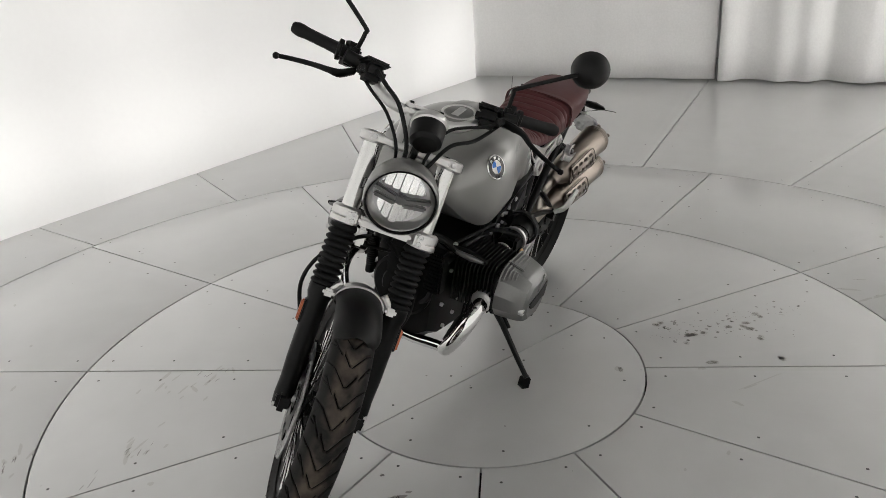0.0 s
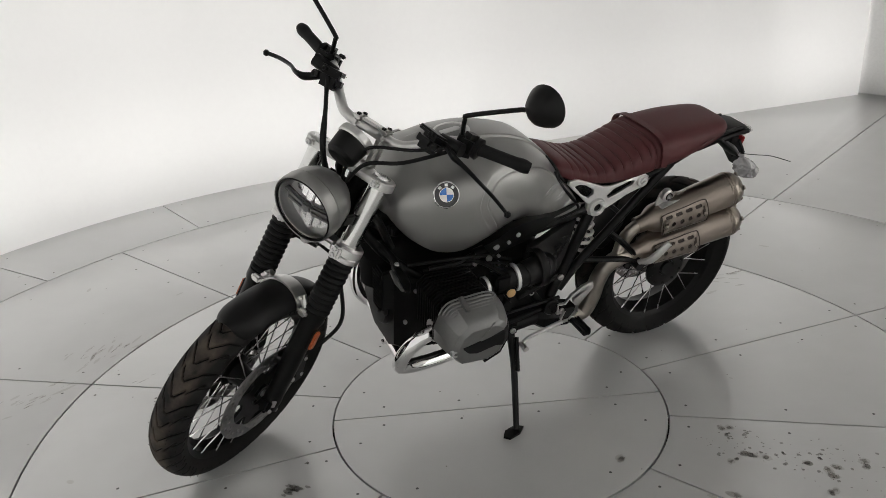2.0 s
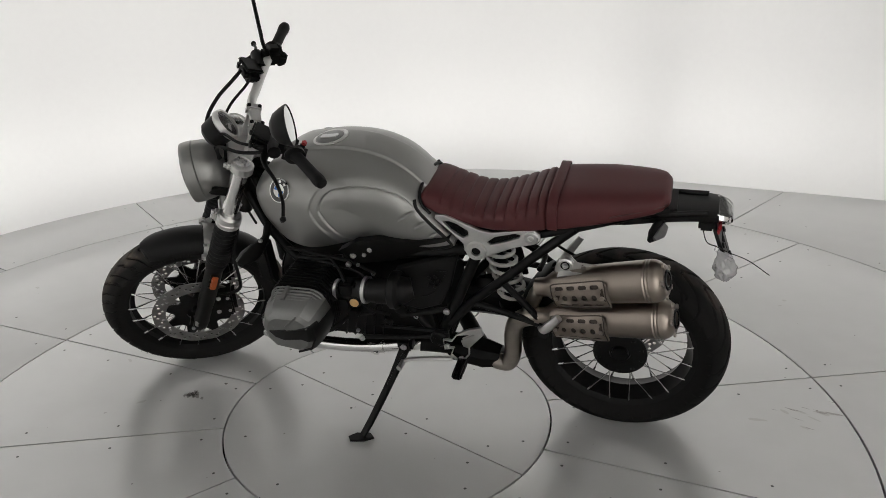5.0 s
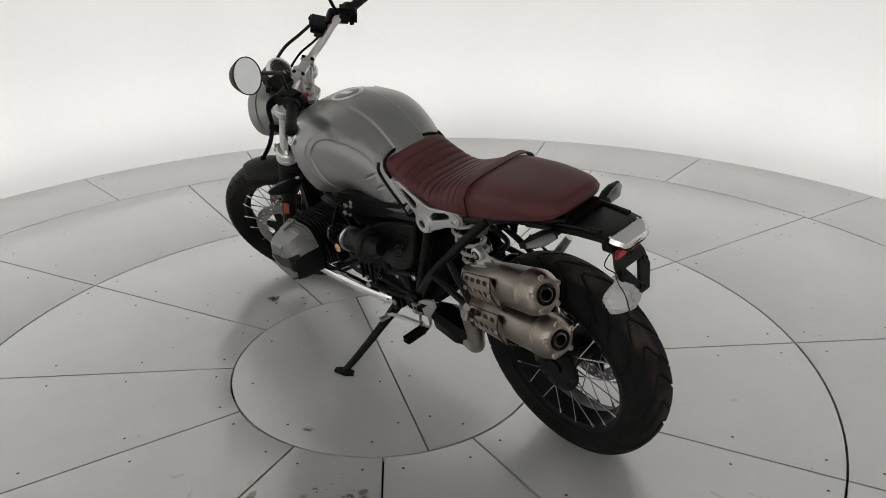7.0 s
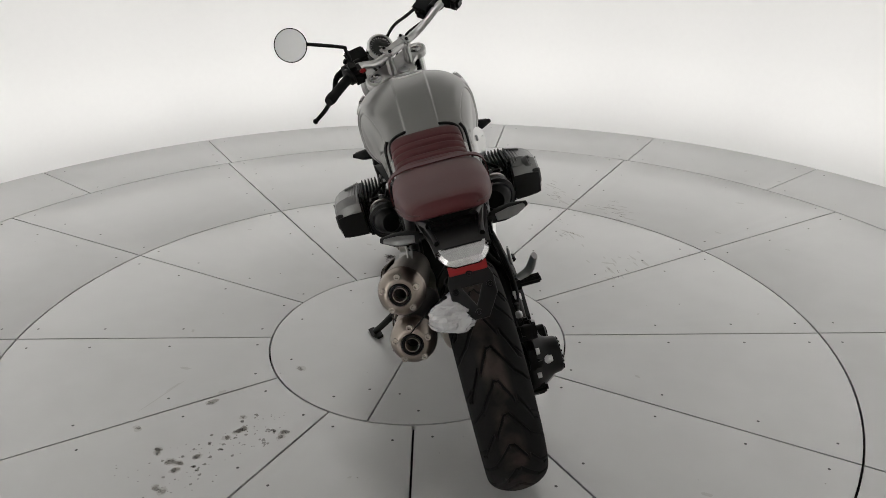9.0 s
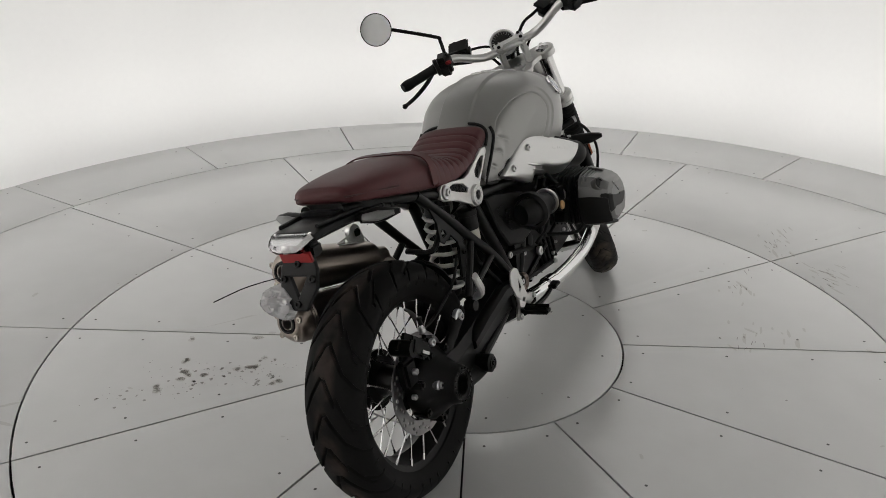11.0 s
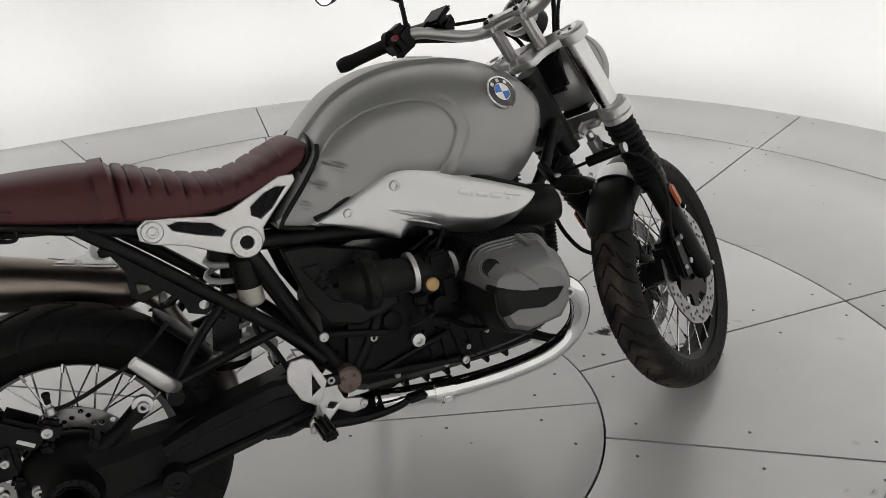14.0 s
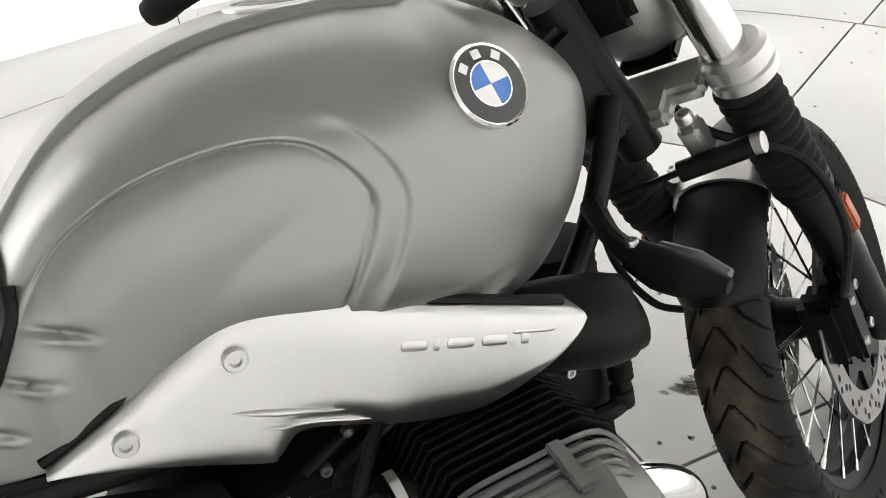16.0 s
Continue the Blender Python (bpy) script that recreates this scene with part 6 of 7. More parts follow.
# Oil cooler ahead of the engine and its ribbed hoses.
cooler = part("oil_cooler", box((0.372, 0.115, 0.56), (0.040, 0.050, 0.13), 0.006), ENGINE, bike, "slim black oil cooler")
many("cooler_rib", [box((0.394, 0.115, 0.505 + 0.011 * k), (0.008, 0.046, 0.004), 0.001) for k in range(11)], ENGINE, cooler)
part("cooler_hose", tube([(0.372, 0.11, 0.495), (0.36, 0.09, 0.45), (0.345, 0.06, 0.42)], 0.008, 8), BELLOWS, cooler)
part("ribbed_hose", join(lathe([p for k in range(16) for p in ((0.010, 0.478 + 0.0075 * k), (0.014, 0.482 + 0.0075 * k))], 14, "z", (0.340, -0.115, 0)), tube([(0.34, -0.115, 0.48), (0.335, -0.12, 0.455), (0.30, -0.12, 0.452), (0.26, -0.10, 0.455)], 0.010, 10),
                         lathe([(0.013, 0.45), (0.013, 0.47)], 12, "z", (0.336, -0.118, 0))), BELLOWS, engine)
part("rear_bellows", lathe([p for k in range(9) for p in ((0.040, 0.50 + 0.012 * k), (0.050, 0.506 + 0.012 * k))], 24, "z", (0.345, 0.0, 0)), BELLOWS, engine)

# ---- exhaust ----
HEAD_L = [(0.268, 0.225, 0.462), (0.312, 0.228, 0.448), (0.346, 0.220, 0.412), (0.358, 0.198, 0.358), (0.342, 0.166, 0.305), (0.285, 0.140, 0.270), (0.19, 0.118, 0.250), (0.09, 0.100, 0.243), (-0.01, 0.085, 0.250), (-0.10, 0.072, 0.262)]
HEAD_R = [(0.236, -0.225, 0.462), (0.284, -0.228, 0.448), (0.322, -0.222, 0.412), (0.338, -0.202, 0.358), (0.322, -0.182, 0.308), (0.265, -0.166, 0.272), (0.17, -0.150, 0.255), (0.06, -0.136, 0.252), (-0.05, -0.126, 0.262), (-0.12, -0.116, 0.270)]
exhaust = part("exhaust_header", tube(HEAD_L, 0.0215, 18), CHROME, bike, "chromed exhaust header with a round flange", sharp=60)
header2 = part("exhaust_header", tube(HEAD_R, 0.0215, 18), CHROME, bike, "chromed exhaust header with a round flange", sharp=60)
for ob, pts, q in ((exhaust, HEAD_L, 1), (header2, HEAD_R, -1)):
    a, b = Vector(pts[7]), Vector(pts[8])
    part("pipe_clamp", join(tube([a + (b - a) * 0.1, a + (b - a) * 0.5], 0.0265, 18), box(tuple(a + (b - a) * 0.3 + Vector((0, 0.022 * q, -0.012))), (0.02, 0.014, 0.014), 0.003)), CHROME, ob)
    part("exhaust_flange", tube([Vector(pts[0]) - Vector((0.004, 0, 0)), Vector(pts[0]) + Vector((0.012, 0, 0))], 0.032, 20), SILVER, ob)
part("balance_pipe", tube([(0.330, 0.160, 0.296), (0.322, 0.120, 0.286), (0.312, 0.04, 0.270), (0.306, -0.04, 0.268), (0.304, -0.12, 0.280), (0.305, -0.175, 0.296)], 0.016, 14), CHROME, exhaust, sharp=60)
part("pipe_clamp", join(tube([(0.309, 0.012, 0.268), (0.308, -0.012, 0.268)], 0.0185, 16), box((0.328, 0.0, 0.262), (0.014, 0.016, 0.014), 0.003)), CHROME, exhaust)
collector = part("collector_pipe", join(tube([(-0.300, 0.056, 0.214), (-0.335, 0.064, 0.212), (-0.362, 0.070, 0.224), (-0.378, 0.078, 0.282), (-0.382, 0.084, 0.345), (-0.398, 0.094, 0.403), (-0.436, 0.106, 0.438), (-0.497, 0.118, 0.457)], 0.0265, 18),
                                        tube([(-0.430, 0.102, 0.436), (-0.450, 0.094, 0.490), (-0.470, 0.104, 0.535), (-0.507, 0.119, 0.563)], 0.021, 16)), PIPE, bike, "stainless collector pipe", sharp=60)
# Steel box and pipes coloured black to stand for the shade beneath.
part("exhaust_valve_box", join(tube([(-0.08, 0.075, 0.260), (-0.16, 0.058, 0.248), (-0.24, 0.050, 0.228), (-0.305, 0.057, 0.213)], 0.027, 18),
                                        tube([(-0.10, -0.118, 0.268), (-0.17, -0.09, 0.255), (-0.23, -0.02, 0.235), (-0.28, 0.04, 0.225)], 0.026, 16),
                                        loft([[(x, 0.045 + s * w * 0.7, z + b * h) for s, b in ((1, -0.5), (1, 0.5), (0.6, 1), (-0.6, 1), (-1, 0.5), (-1, -0.5), (-0.6, -1), (0.6, -1))] for x, w, z, h in ((-0.15, 0.04, 0.250, 0.02), (-0.19, 0.070, 0.238, 0.032), (-0.28, 0.070, 0.222, 0.034), (-0.33, 0.05, 0.218, 0.026))])), ENGINE, bike, "exhaust valve box, coloured black for the shade beneath the engine")
for k, (a, b, r0, r1) in enumerate((((-0.497, 0.118, 0.562), (-0.812, 0.157, 0.649), 0.046, 0.0555), ((-0.492, 0.118, 0.457), (-0.840, 0.160, 0.530), 0.046, 0.0545))):
    a, b = Vector(a), Vector(b)
    d = (b - a).normalized()
    side = Vector((0, 1, 0))
    up = d.cross(side).normalized() * -1
    side = d.cross(up)
    L = (b - a).length
    M = Matrix(((d.x, side.x, up.x, a.x), (d.y, side.y, up.y, a.y), (d.z, side.z, up.z, a.z), (0, 0, 0, 1)))
    can = part("muffler", moved(lathe([(0.026, -0.03), (0.027, 0.0), (r0 * 0.9, 0.022), (r0, 0.035), (r1 * 0.97, L * 0.6), (r1, L - 0.055), (r1 + 0.0012, L - 0.05), (r1 - 0.0012, L - 0.046), (r1 + 0.001, L - 0.042), (r1 - 0.0012, L - 0.038), (r1 + 0.001, L - 0.034), (r1 - 0.0005, L - 0.028), (r1 - 0.004, L - 0.018), (r1 - 0.016, L - 0.002), (r1 - 0.022, L), (0.027, L)], 44, "x", cap=False), M), MUFFLER, bike,
               "brushed stainless muffler", sharp=40)
    part("muffler_outlet", moved(lathe([(0.027, L - 0.004), (0.025, L + 0.004), (0.0215, L + 0.004), (0.021, L - 0.05), (0.0001, L - 0.06)], 28, "x", cap=False), M), BLACK, can, "dark round outlet")
    part("outlet_tube", moved(lathe([(0.017, L - 0.03), (0.017, L + 0.002), (0.0155, L + 0.002), (0.0155, L - 0.03)], 24, "x", cap=False), M), PIPE, can)
    many("end_bolt", [moved(bolt((L - 0.005, (r1 - 0.014) * math.cos(0.4 + j * 1.2566), (r1 - 0.014) * math.sin(0.4 + j * 1.2566)), "x", 0.0078, 0.005), M) for j in range(5)], PIPE, can)
    # Slotted heat shield on the outer side.
    holes = []
    for row in (0.025, -0.025):
        holes += [[(0.0575 + 0.033 * j + 0.007 * a + 0.0048 * math.cos(b), row + 0.0048 * math.sin(b)) for a, turn in ((1, -1), (-1, 1)) for b in [turn * math.pi / 2 + k * math.pi / 5 for k in range(6)]] for j in range(4)]
    holes += [circle(0.0075, 10, (0.069 + 0.0275 * j, 0.0)) for j in range(4)]
    out = [(0.040, -0.040), (0.176, -0.042), (0.188, -0.032), (0.188, 0.032), (0.176, 0.042), (0.040, 0.040), (0.030, 0.030), (0.030, -0.030)]
    sv, sf = plate(out, 0.003, 0.0006, holes)
    bent = []
    for x, y, z in sv:
        r = 0.0545 + 0.010 * min(1, x / 0.2) + z
        ang = y / 0.052
        bent.append((x, r * math.cos(ang), r * math.sin(ang)))
    # A brown sheet behind the shield paints the shade inside its slots.
    part("shield_slot_shade", moved((*[[(x, (0.0525 + 0.010 * min(1, x / 0.2)) * math.cos(w / 0.052) - 0.0015, (0.0525 + 0.010 * min(1, x / 0.2)) * math.sin(w / 0.052)) for x in (0.042, 0.09, 0.13, 0.178) for w in np.linspace(-0.036, 0.036, 9)]], [(i * 9 + j, i * 9 + j + 1, i * 9 + j + 10, i * 9 + j + 9) for i in range(3) for j in range(8)]), M), SLOT_SHADE, can)
    # A dark tube paints the shade of the shield's border groove.
    rimline = [(x, (0.0560 + 0.010 * min(1, x / 0.2)) * math.cos(w / 0.052), (0.0560 + 0.010 * min(1, x / 0.2)) * math.sin(w / 0.052)) for x, w in ((0.034, 0.0), (0.034, 0.026), (0.042, 0.036), (0.108, 0.037), (0.174, 0.038), (0.184, 0.029), (0.184, 0.0), (0.184, -0.029), (0.174, -0.038), (0.108, -0.037), (0.042, -0.036), (0.034, -0.026), (0.034, -0.001))]
    part("shield_groove_shade", moved(tube(rimline, 0.0017, 6), M), SLOT_SHADE, can)
    shield = part("heat_shield", moved((bent, sf), M), MUFFLER, can, "slotted heat shield")
    many("shield_bolt", [moved(bolt((0.044, 0.0572, 0.0), r=0.006, h=0.005), M), moved(bolt((0.174, 0.064, 0.0), r=0.006, h=0.005), M)], PIPE, can)
bracket = part("muffler_bracket", join(plate([(-0.530, 0.664), (-0.548, 0.676), (-0.566, 0.672), (-0.580, 0.655), (-0.640, 0.652), (-0.640, 0.640), (-0.520, 0.618), (-0.520, 0.632)], 0.004, 0.0008, [circle(0.007, 8, (-0.595, 0.642))], xz(0.124)), lathe([(0.020, 0.122), (0.020, 0.140), (0.016, 0.143), (0.0001, 0.143)], 20, "y", (-0.551, 0, 0.655)),
                                       box((-0.585, 0.130, 0.634), (0.115, 0.036, 0.004), 0.001, (0, 15, 0))), SILVER, bike, "silver muffler bracket")
part("bracket_bolt", bolt((-0.551, 0.143, 0.655), r=0.007), STEEL, bracket)
part("bracket_ring", lathe([(0.0125, 0.1425), (0.0125, 0.1445), (0.009, 0.1445), (0.009, 0.1425)], 20, "y", (-0.551, 0, 0.655)), BLACK, bracket)
part("bracket_rubber", join(box((-0.545, 0.120, 0.650), (0.024, 0.006, 0.020), 0.003)), BLACK, bracket)

# ---- tail ----
tail = part("tail_fairing", loft([[(x, s * w, z + b) for s, b in ((1, -0.004), (1, 0.008), (0.55, 0.014), (-0.55, 0.014), (-1, 0.008), (-1, -0.004), (-0.5, -0.02), (0.5, -0.02))] for x, w, z in ((-0.70, 0.085, 0.758), (-0.78, 0.078, 0.768), (-0.85, 0.066, 0.770), (-0.905, 0.062, 0.772), (-0.932, 0.059, 0.770))]), PLASTIC, bike, "black plastic tail", m=TAIL)
many("tail_ridge", [tube([(-0.76, 0.068 * q, 0.778), (-0.85, 0.055 * q, 0.784), (-0.905, 0.050 * q, 0.786)], 0.006, 8) for q in (1, -1)], PLASTIC, tail)
light = part("tail_light", loft([[(x, s * w, z) for s, z in ((1, z1 - 0.010), (0.88, z1), (-0.88, z1), (-1, z1 - 0.010), (-0.62, z0), (0.62, z0))] for x, w, z0, z1 in ((-0.928, 0.056, 0.750, 0.782), (-0.942, 0.055, 0.746, 0.779), (-0.955, 0.047, 0.747, 0.772), (-0.962, 0.038, 0.750, 0.766))]), REFLECTOR, bike, "clear silvered tail light", m=TAIL)
part("light_lens", loft([[(x, s * w, z) for s, z in ((1, z1 - 0.010), (0.88, z1), (-0.88, z1), (-1, z1 - 0.010), (-0.62, z0), (0.62, z0))] for x, w, z0, z1 in ((-0.933, 0.058, 0.746, 0.782), (-0.957, 0.050, 0.745, 0.775), (-0.966, 0.041, 0.749, 0.768))]), LENS, light).visible_shadow = False
many("light_cell", [box((-0.958, -0.036 + 0.012 * k, 0.760), (0.004, 0.009, 0.010), 0.001) for k in range(7)], STEEL, light)
part("rear_reflector", box((-0.936, 0, 0.730), (0.008, 0.084, 0.025), 0.002, (0, -12, 0)), RED, tail, "red rear reflector")
HOLD = Matrix.Translation((-0.925, 0, 0.730)) @ Matrix.Rotation(radians(22), 4, "Y")
holder = part("plate_holder", join(plate([(0.038, 0.0), (-0.038, 0.0), (-0.050, -0.03), (-0.050, -0.07), (-0.020, -0.118), (0.020, -0.118), (0.050, -0.07), (0.050, -0.03)], 0.010, 0.003, [[(0.022, -0.045), (0.0, -0.088), (-0.022, -0.045)]],
                                         HOLD @ Matrix(((0, 0, 1, 0), (1, 0, 0, 0), (0, 1, 0, 0), (0, 0, 0, 1)))),
                                   box((-0.905, 0, 0.735), (0.04, 0.07, 0.03), 0.006)), PLASTIC, bike, "empty black number plate holder", m=TAIL)
many("holder_bolt", [moved(bolt((-0.0055, a, b), "x", 0.008, 0.005, -1), HOLD) for a, b in ((0.038, -0.05), (-0.038, -0.05), (0.0, -0.103), (0.0, -0.018))], BLACK, holder)
for q in (1, -1):
    ind = part("rear_indicator", join(tube([(-0.800, 0.045 * q, 0.768), (-0.795, 0.085 * q, 0.765)], [0.008, 0.009], 8), tube([(-0.795, 0.082 * q, 0.765), (-0.785, 0.125 * q, 0.767), (-0.772, 0.172 * q, 0.770)], [0.014, 0.019, 0.017, 0.006], 12, flat=0.6)), PLASTIC, bike, "black rear indicator with a smoked lens", m=TAIL)
    part("indicator_lens", tube([(-0.806, 0.095 * q, 0.768), (-0.799, 0.13 * q, 0.769), (-0.784, 0.164 * q, 0.771)], [0.009, 0.013, 0.006], 10, flat=0.55), GREYALU, ind)
    fi = part("front_indicator", join(tube([(0.365, 0.07 * q, 0.660), (0.350, 0.12 * q, 0.648), (0.352, 0.150 * q, 0.636)], [0.013, 0.011, 0.013], 10), tube([(0.352, 0.148 * q, 0.637), (0.356, 0.205 * q, 0.636), (0.368, 0.258 * q, 0.640)], [0.016, 0.021, 0.019, 0.007], 14, flat=0.62)), PLASTIC, bike, "black front indicator with a pale lens")
    part("indicator_lens", tube([(0.370, 0.165 * q, 0.640), (0.374, 0.21 * q, 0.640), (0.378, 0.248 * q, 0.642)], [0.010, 0.014, 0.006], 10, flat=0.6), GREYALU, fi)
    part("indicator_bolt", bolt((0.352, 0.150 * q, 0.648), "z", 0.007), STEEL, fi)
part("under_tail", loft([[(x, s * w, z) for s, z in ((1, z0), (1, z0 + 0.03), (-1, z0 + 0.03), (-1, z0))] for x, w, z0 in ((-0.22, 0.06, 0.67), (-0.40, 0.075, 0.694), (-0.50, 0.075, 0.722), (-0.60, 0.075, 0.738), (-0.74, 0.07, 0.757), (-0.82, 0.05, 0.764))]), PLASTIC, bike)
# Black arch added to darken the see-through gap ahead of the tyre.
part("rear_dark_fill", arch(0.318, 24, 50, 0.056, 0.012, 0.003, 16, 10), PLASTIC, bike, "black filler added to darken the gap ahead of the rear tyre", m=REAR, sharp=50)
part("hugger", tube([(-0.40, -0.04, 0.60), (-0.46, -0.04, 0.56), (-0.46, 0.04, 0.56)], 0.008, 8), BLACK, swing)

# ---- foot controls and side stand ----
FOOT_L = [(-0.23, 0.38), (-0.268, 0.403), (-0.306, 0.415), (-0.312, 0.389), (-0.266, 0.333), (-0.264, 0.305), (-0.244, 0.278), (-0.219, 0.276), (-0.203, 0.294), (-0.214, 0.322), (-0.187, 0.316), (-0.186, 0.356), (-0.213, 0.354)]
SLOT_L = [(-0.246, 0.359), (-0.284, 0.383), (-0.277, 0.356), (-0.25, 0.343)]
for q in (1, -1):
    shield = [(-0.213, 0.387), (-0.197, 0.370), (-0.196, 0.338), (-0.187, 0.315), (-0.155, 0.307), (-0.141, 0.295), (-0.149, 0.281), (-0.177, 0.279), (-0.204, 0.297), (-0.224, 0.280), (-0.246, 0.259), (-0.265, 0.264), (-0.264, 0.286), (-0.247, 0.305), (-0.239, 0.340), (-0.231, 0.372)]
    slot = [(-0.217, 0.318), (-0.203, 0.310), (-0.213, 0.302), (-0.225, 0.308)]
    if q > 0:
        shield, slot = FOOT_L, SLOT_L
    holder2 = part("footrest_plate", plate(shield, 0.012, 0.003, [slot], xz(0.150 * q)), SILVER, bike, "silver cast footrest plate")
    if q < 0:
        part("heel_guard", plate([(-0.287, 0.411), (-0.277, 0.425), (-0.253, 0.425), (-0.237, 0.415), (-0.229, 0.396), (-0.217, 0.367), (-0.232, 0.330), (-0.247, 0.323), (-0.272, 0.343), (-0.291, 0.386)], 0.007, 0.002, [[(-0.243, 0.388), (-0.231, 0.357), (-0.25, 0.345)]], xz(-0.160)), SILVER, holder2, "silver heel guard")
    part("footrest", join(tube([(-0.240, 0.155 * q, 0.285), (-0.245, 0.175 * q, 0.288)], 0.010, 8), box((-0.246, 0.205 * q, 0.290), (0.030, 0.075, 0.018), 0.005), *[box((-0.246 + 0.010 * k, 0.205 * q, 0.301), (0.004, 0.07, 0.008), 0.001) for k in (-1, 0, 1)]), BLACK, holder2, "ribbed black footrest")
    many("plate_bolt", (bolt((-0.208, 0.156 * q, 0.363), r=0.008, sign=q), bolt((-0.152, 0.156 * q, 0.295), r=0.008, sign=q), bolt((-0.256, 0.156 * q, 0.274), r=0.009, sign=q)) if q < 0 else (bolt((-0.200, 0.156, 0.335), r=0.008), bolt((-0.240, 0.156, 0.292), r=0.009)), STEEL, holder2)
part("gear_lever", join(tube([(-0.21, 0.155, 0.285), (-0.14, 0.165, 0.283), (-0.075, 0.170, 0.272), (-0.055, 0.176, 0.262)], [0.007, 0.006, 0.006], 8), tube([(-0.055, 0.172, 0.262), (-0.052, 0.205, 0.262)], 0.009, 10)), SILVER, bike)
part("gear_rod", tube([(-0.20, 0.135, 0.37), (0.02, 0.13, 0.36)], 0.006, 8), BLACK, bike)
part("brake_pedal", join(tube([(-0.225, -0.155, 0.272), (-0.17, -0.165, 0.266), (-0.10, -0.172, 0.268), (-0.055, -0.178, 0.282)], [0.009, 0.008, 0.007], 8, flat=1.4), box((-0.050, -0.183, 0.284), (0.042, 0.028, 0.014), 0.004)), BLACK, bike, "black brake pedal")
part("brake_cylinder", tube([(-0.235, -0.13, 0.40), (-0.24, -0.135, 0.30)], 0.012, 10), BLACK, bike)
part("brake_rod", tube([(-0.10, -0.125, 0.335), (0.06, -0.128, 0.375)], 0.008, 8), BLACK, bike)
stand = part("side_stand", join(tube([(-0.045, 0.118, 0.275), (-0.020, 0.195, 0.212), (0.020, 0.290, 0.130), (0.042, 0.338, 0.092)], [0.018, 0.0135, 0.012, 0.011], 12, flat=0.75), box((-0.045, 0.11, 0.285), (0.05, 0.045, 0.05), 0.01)), BLACK, bike, "black side stand, folded out")
part("stand_foot", loft([[tuple(Vector(p) + Vector((0, 0, h))) for p in ((0.010, 0.330, 0.078), (0.035, 0.352, 0.083), (0.075, 0.362, 0.085), (0.088, 0.345, 0.081), (0.070, 0.322, 0.076), (0.030, 0.312, 0.074))] for h in (-0.0035, 0.006)]), BLACK, stand)
part("stand_spring", tube([(-0.05, 0.15, 0.27), (-0.018, 0.225, 0.205)], 0.007, 8), BLACK, stand)
part("stand_bolt", bolt((-0.045, 0.132, 0.285), r=0.010), STEEL, stand)

# A crumpled clear bag with papers, tied to the plate holder.


def crumpled(seed):
    prof = spline([(0.002, -0.042, 0), (0.022, -0.038, 0), (0.036, -0.024, 0), (0.038, -0.004, 0), (0.030, 0.014, 0), (0.016, 0.030, 0), (0.006, 0.040, 0), (0.010, 0.052, 0)], 4)
    v, f = lathe([(max(0.0003, p.x), p.y) for p in prof], 34, "z")
    out = []
    for x, y, z in v:
        p = Vector((x, y, z))
        fold = 0.9 * (0.5 - abs(noise.noise(p * 34 + Vector((seed, 0, 0))))) + 0.5 * (0.4 - abs(noise.noise(p * 80)))
        k = 0.80 + 0.55 * fold
        out.append((x * k * 0.75, y * k * 1.3, z * (0.9 + 0.25 * noise.noise(p * 30))))
    return out, f


bag_pose = LEAN @ pose(-0.945, 0.054, 0.640, 12, 25, 0)
bag = tagged(new("plastic_bag", mesh_of("plastic_bag", crumpled(5), BAG, 12)), "crumpled clear plastic bag tied to the tail", "bag")
bag.matrix_world = Matrix.Translation(bag_pose.translation * S) @ bag_pose.to_3x3().to_4x4()
bag.modifiers.new("film", "SOLIDIFY").thickness = 0.0008
part("paper_slip", box((0.002, 0.004, -0.012), (0.002, 0.050, 0.045), 0.0005, (10, 14, 20)), WHITE, bag, "folded white paper")
part("bag_tie", tube([(0.0, 0.0, 0.052), (0.016, 0.01, 0.075), (0.02, -0.03, 0.10), (0.01, -0.05, 0.11)], 0.0016, 5), BLACK, bag)
part("tie_end", tube([(0.0, 0.0, 0.052), (-0.03, 0.025, 0.035), (-0.07, 0.05, 0.012), (-0.11, 0.085, -0.025)], 0.0013, 5), BLACK, bag)

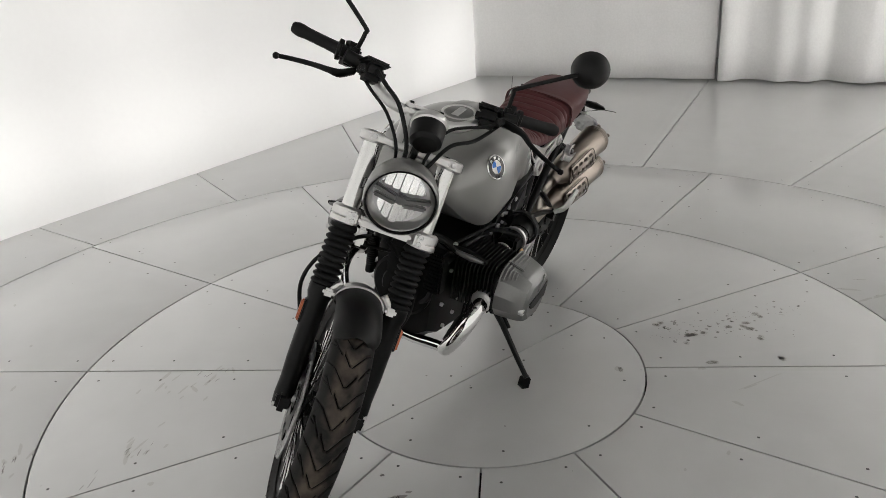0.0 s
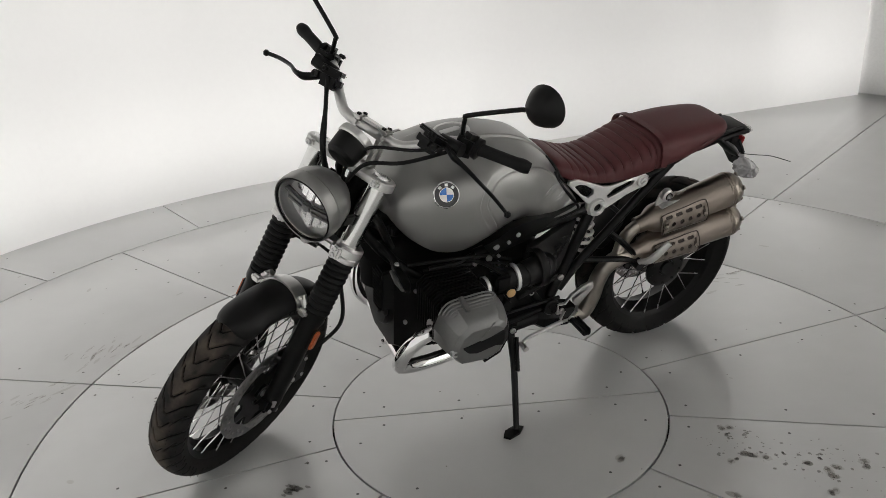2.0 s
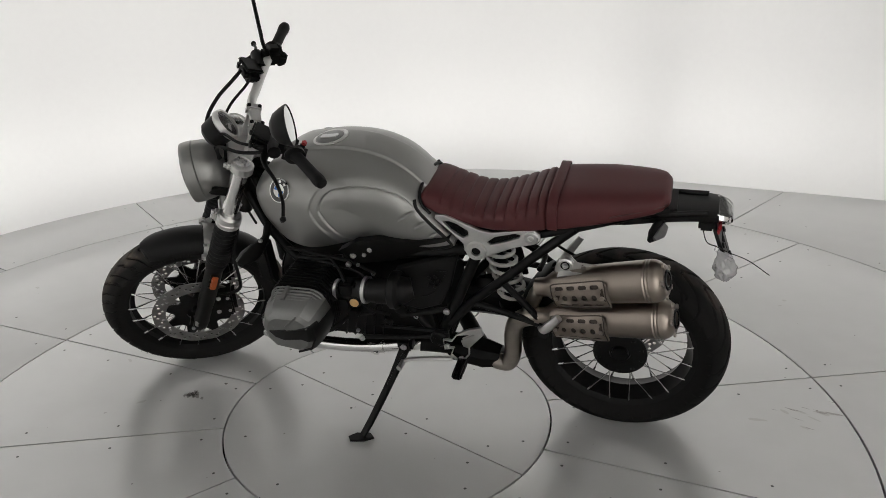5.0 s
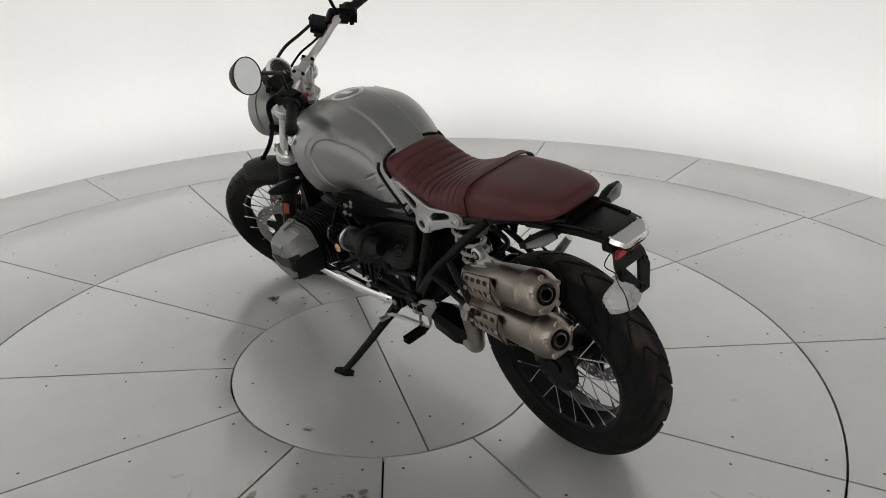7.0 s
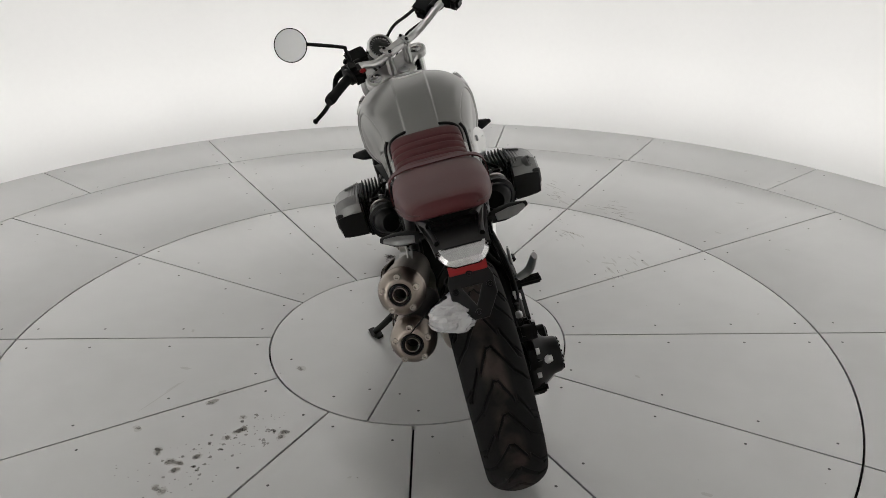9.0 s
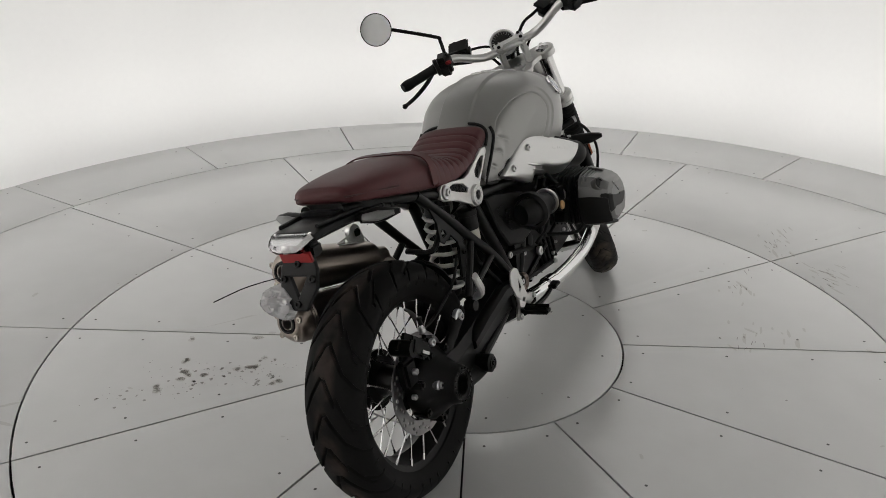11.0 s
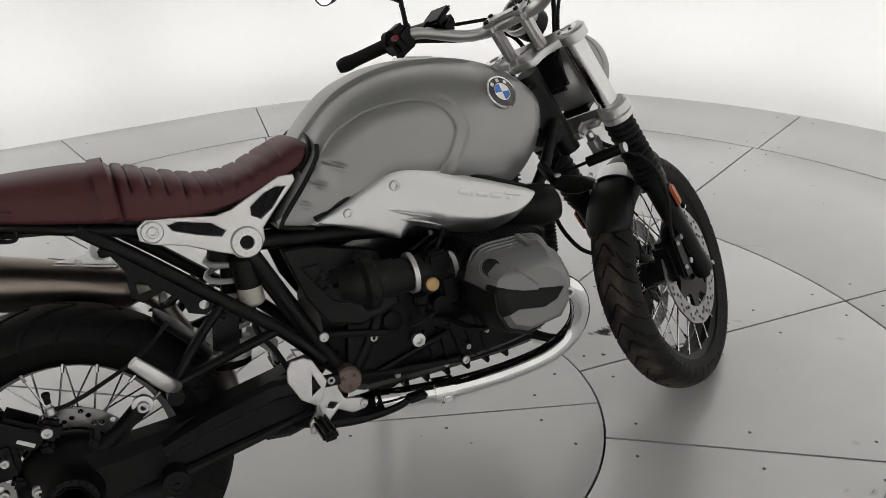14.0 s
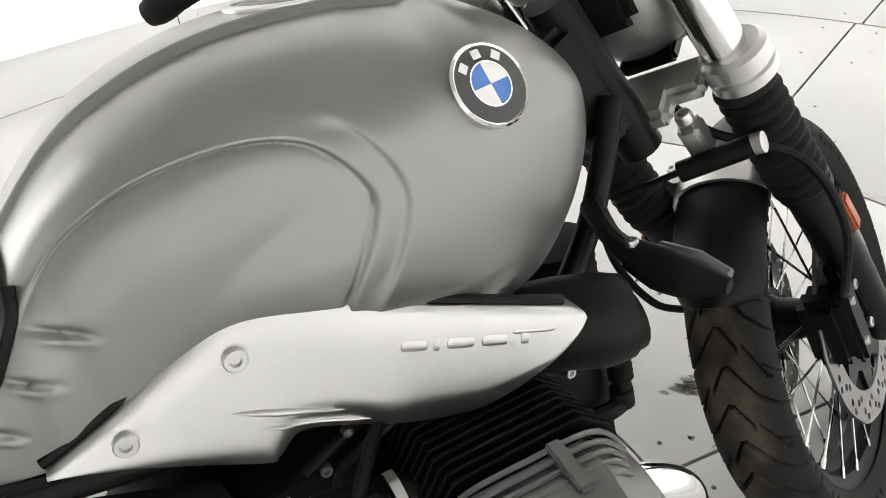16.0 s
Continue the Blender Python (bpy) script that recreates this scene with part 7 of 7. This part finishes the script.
# ---- hoses, cables and small hardware round the engine ----
for q in (1, -1):
    for pts, r in (([(0.30, 0.10 * q, 0.60), (0.20, 0.135 * q, 0.615), (0.08, 0.14 * q, 0.60), (0.0, 0.15 * q, 0.575)], 0.005),
                   ([(0.26, 0.12 * q, 0.585), (0.12, 0.150 * q, 0.592), (0.03, 0.17 * q, 0.58), (0.02, 0.185 * q, 0.555)], 0.004),
                   ([(0.05, 0.135 * q, 0.56), (0.07, 0.15 * q, 0.50), (0.04, 0.15 * q, 0.44), (-0.02, 0.135 * q, 0.41)], 0.0045),
                   ([(0.0, 0.125 * q, 0.46), (0.03, 0.14 * q, 0.42), (0.09, 0.135 * q, 0.40), (0.15, 0.14 * q, 0.42)], 0.006),
                   ([(-0.199, 0.118 * q, 0.442), (-0.12, 0.125 * q, 0.425), (-0.051, 0.128 * q, 0.408)], 0.009),
                   ([(-0.142, 0.128 * q, 0.338), (-0.03, 0.132 * q, 0.322), (0.086, 0.132 * q, 0.308)], 0.0075)):
        part("hose", tube(pts, r, 8), BELLOWS, engine)
    many("small_bolt", [bolt((x, y * q, z), r=r, h=0.008, sign=q) for x, y, z, r in ((0.075, 0.150, 0.598, 0.009), (0.045, 0.150, 0.600, 0.005), (0.12, 0.150, 0.592, 0.006), (0.10, 0.128, 0.33, 0.006), (0.15, 0.122, 0.35, 0.005), (0.0, 0.126, 0.37, 0.006), (-0.10, 0.124, 0.41, 0.008),
                                                                                       (0.086, 0.138, 0.308, 0.009), (-0.199, 0.126, 0.442, 0.010), (0.24, 0.120, 0.36, 0.006), (0.22, 0.120, 0.40, 0.005))], STEEL, engine)
    many("case_rib", [box((x, 0.118 * q, 0.345), (0.006, 0.012, 0.09), 0.002, (0, -12, 0)) for x in (0.02, 0.05, 0.08, 0.11, 0.14)], ENGINE, engine)
    part("sensor_plug", join(box((0.005, 0.146 * q, 0.470), (0.030, 0.022, 0.022), 0.004), lathe([(0.008, 0.455), (0.008, 0.440)], 10, "z", (0.005, 0.146 * q, 0))), PLASTIC, engine)
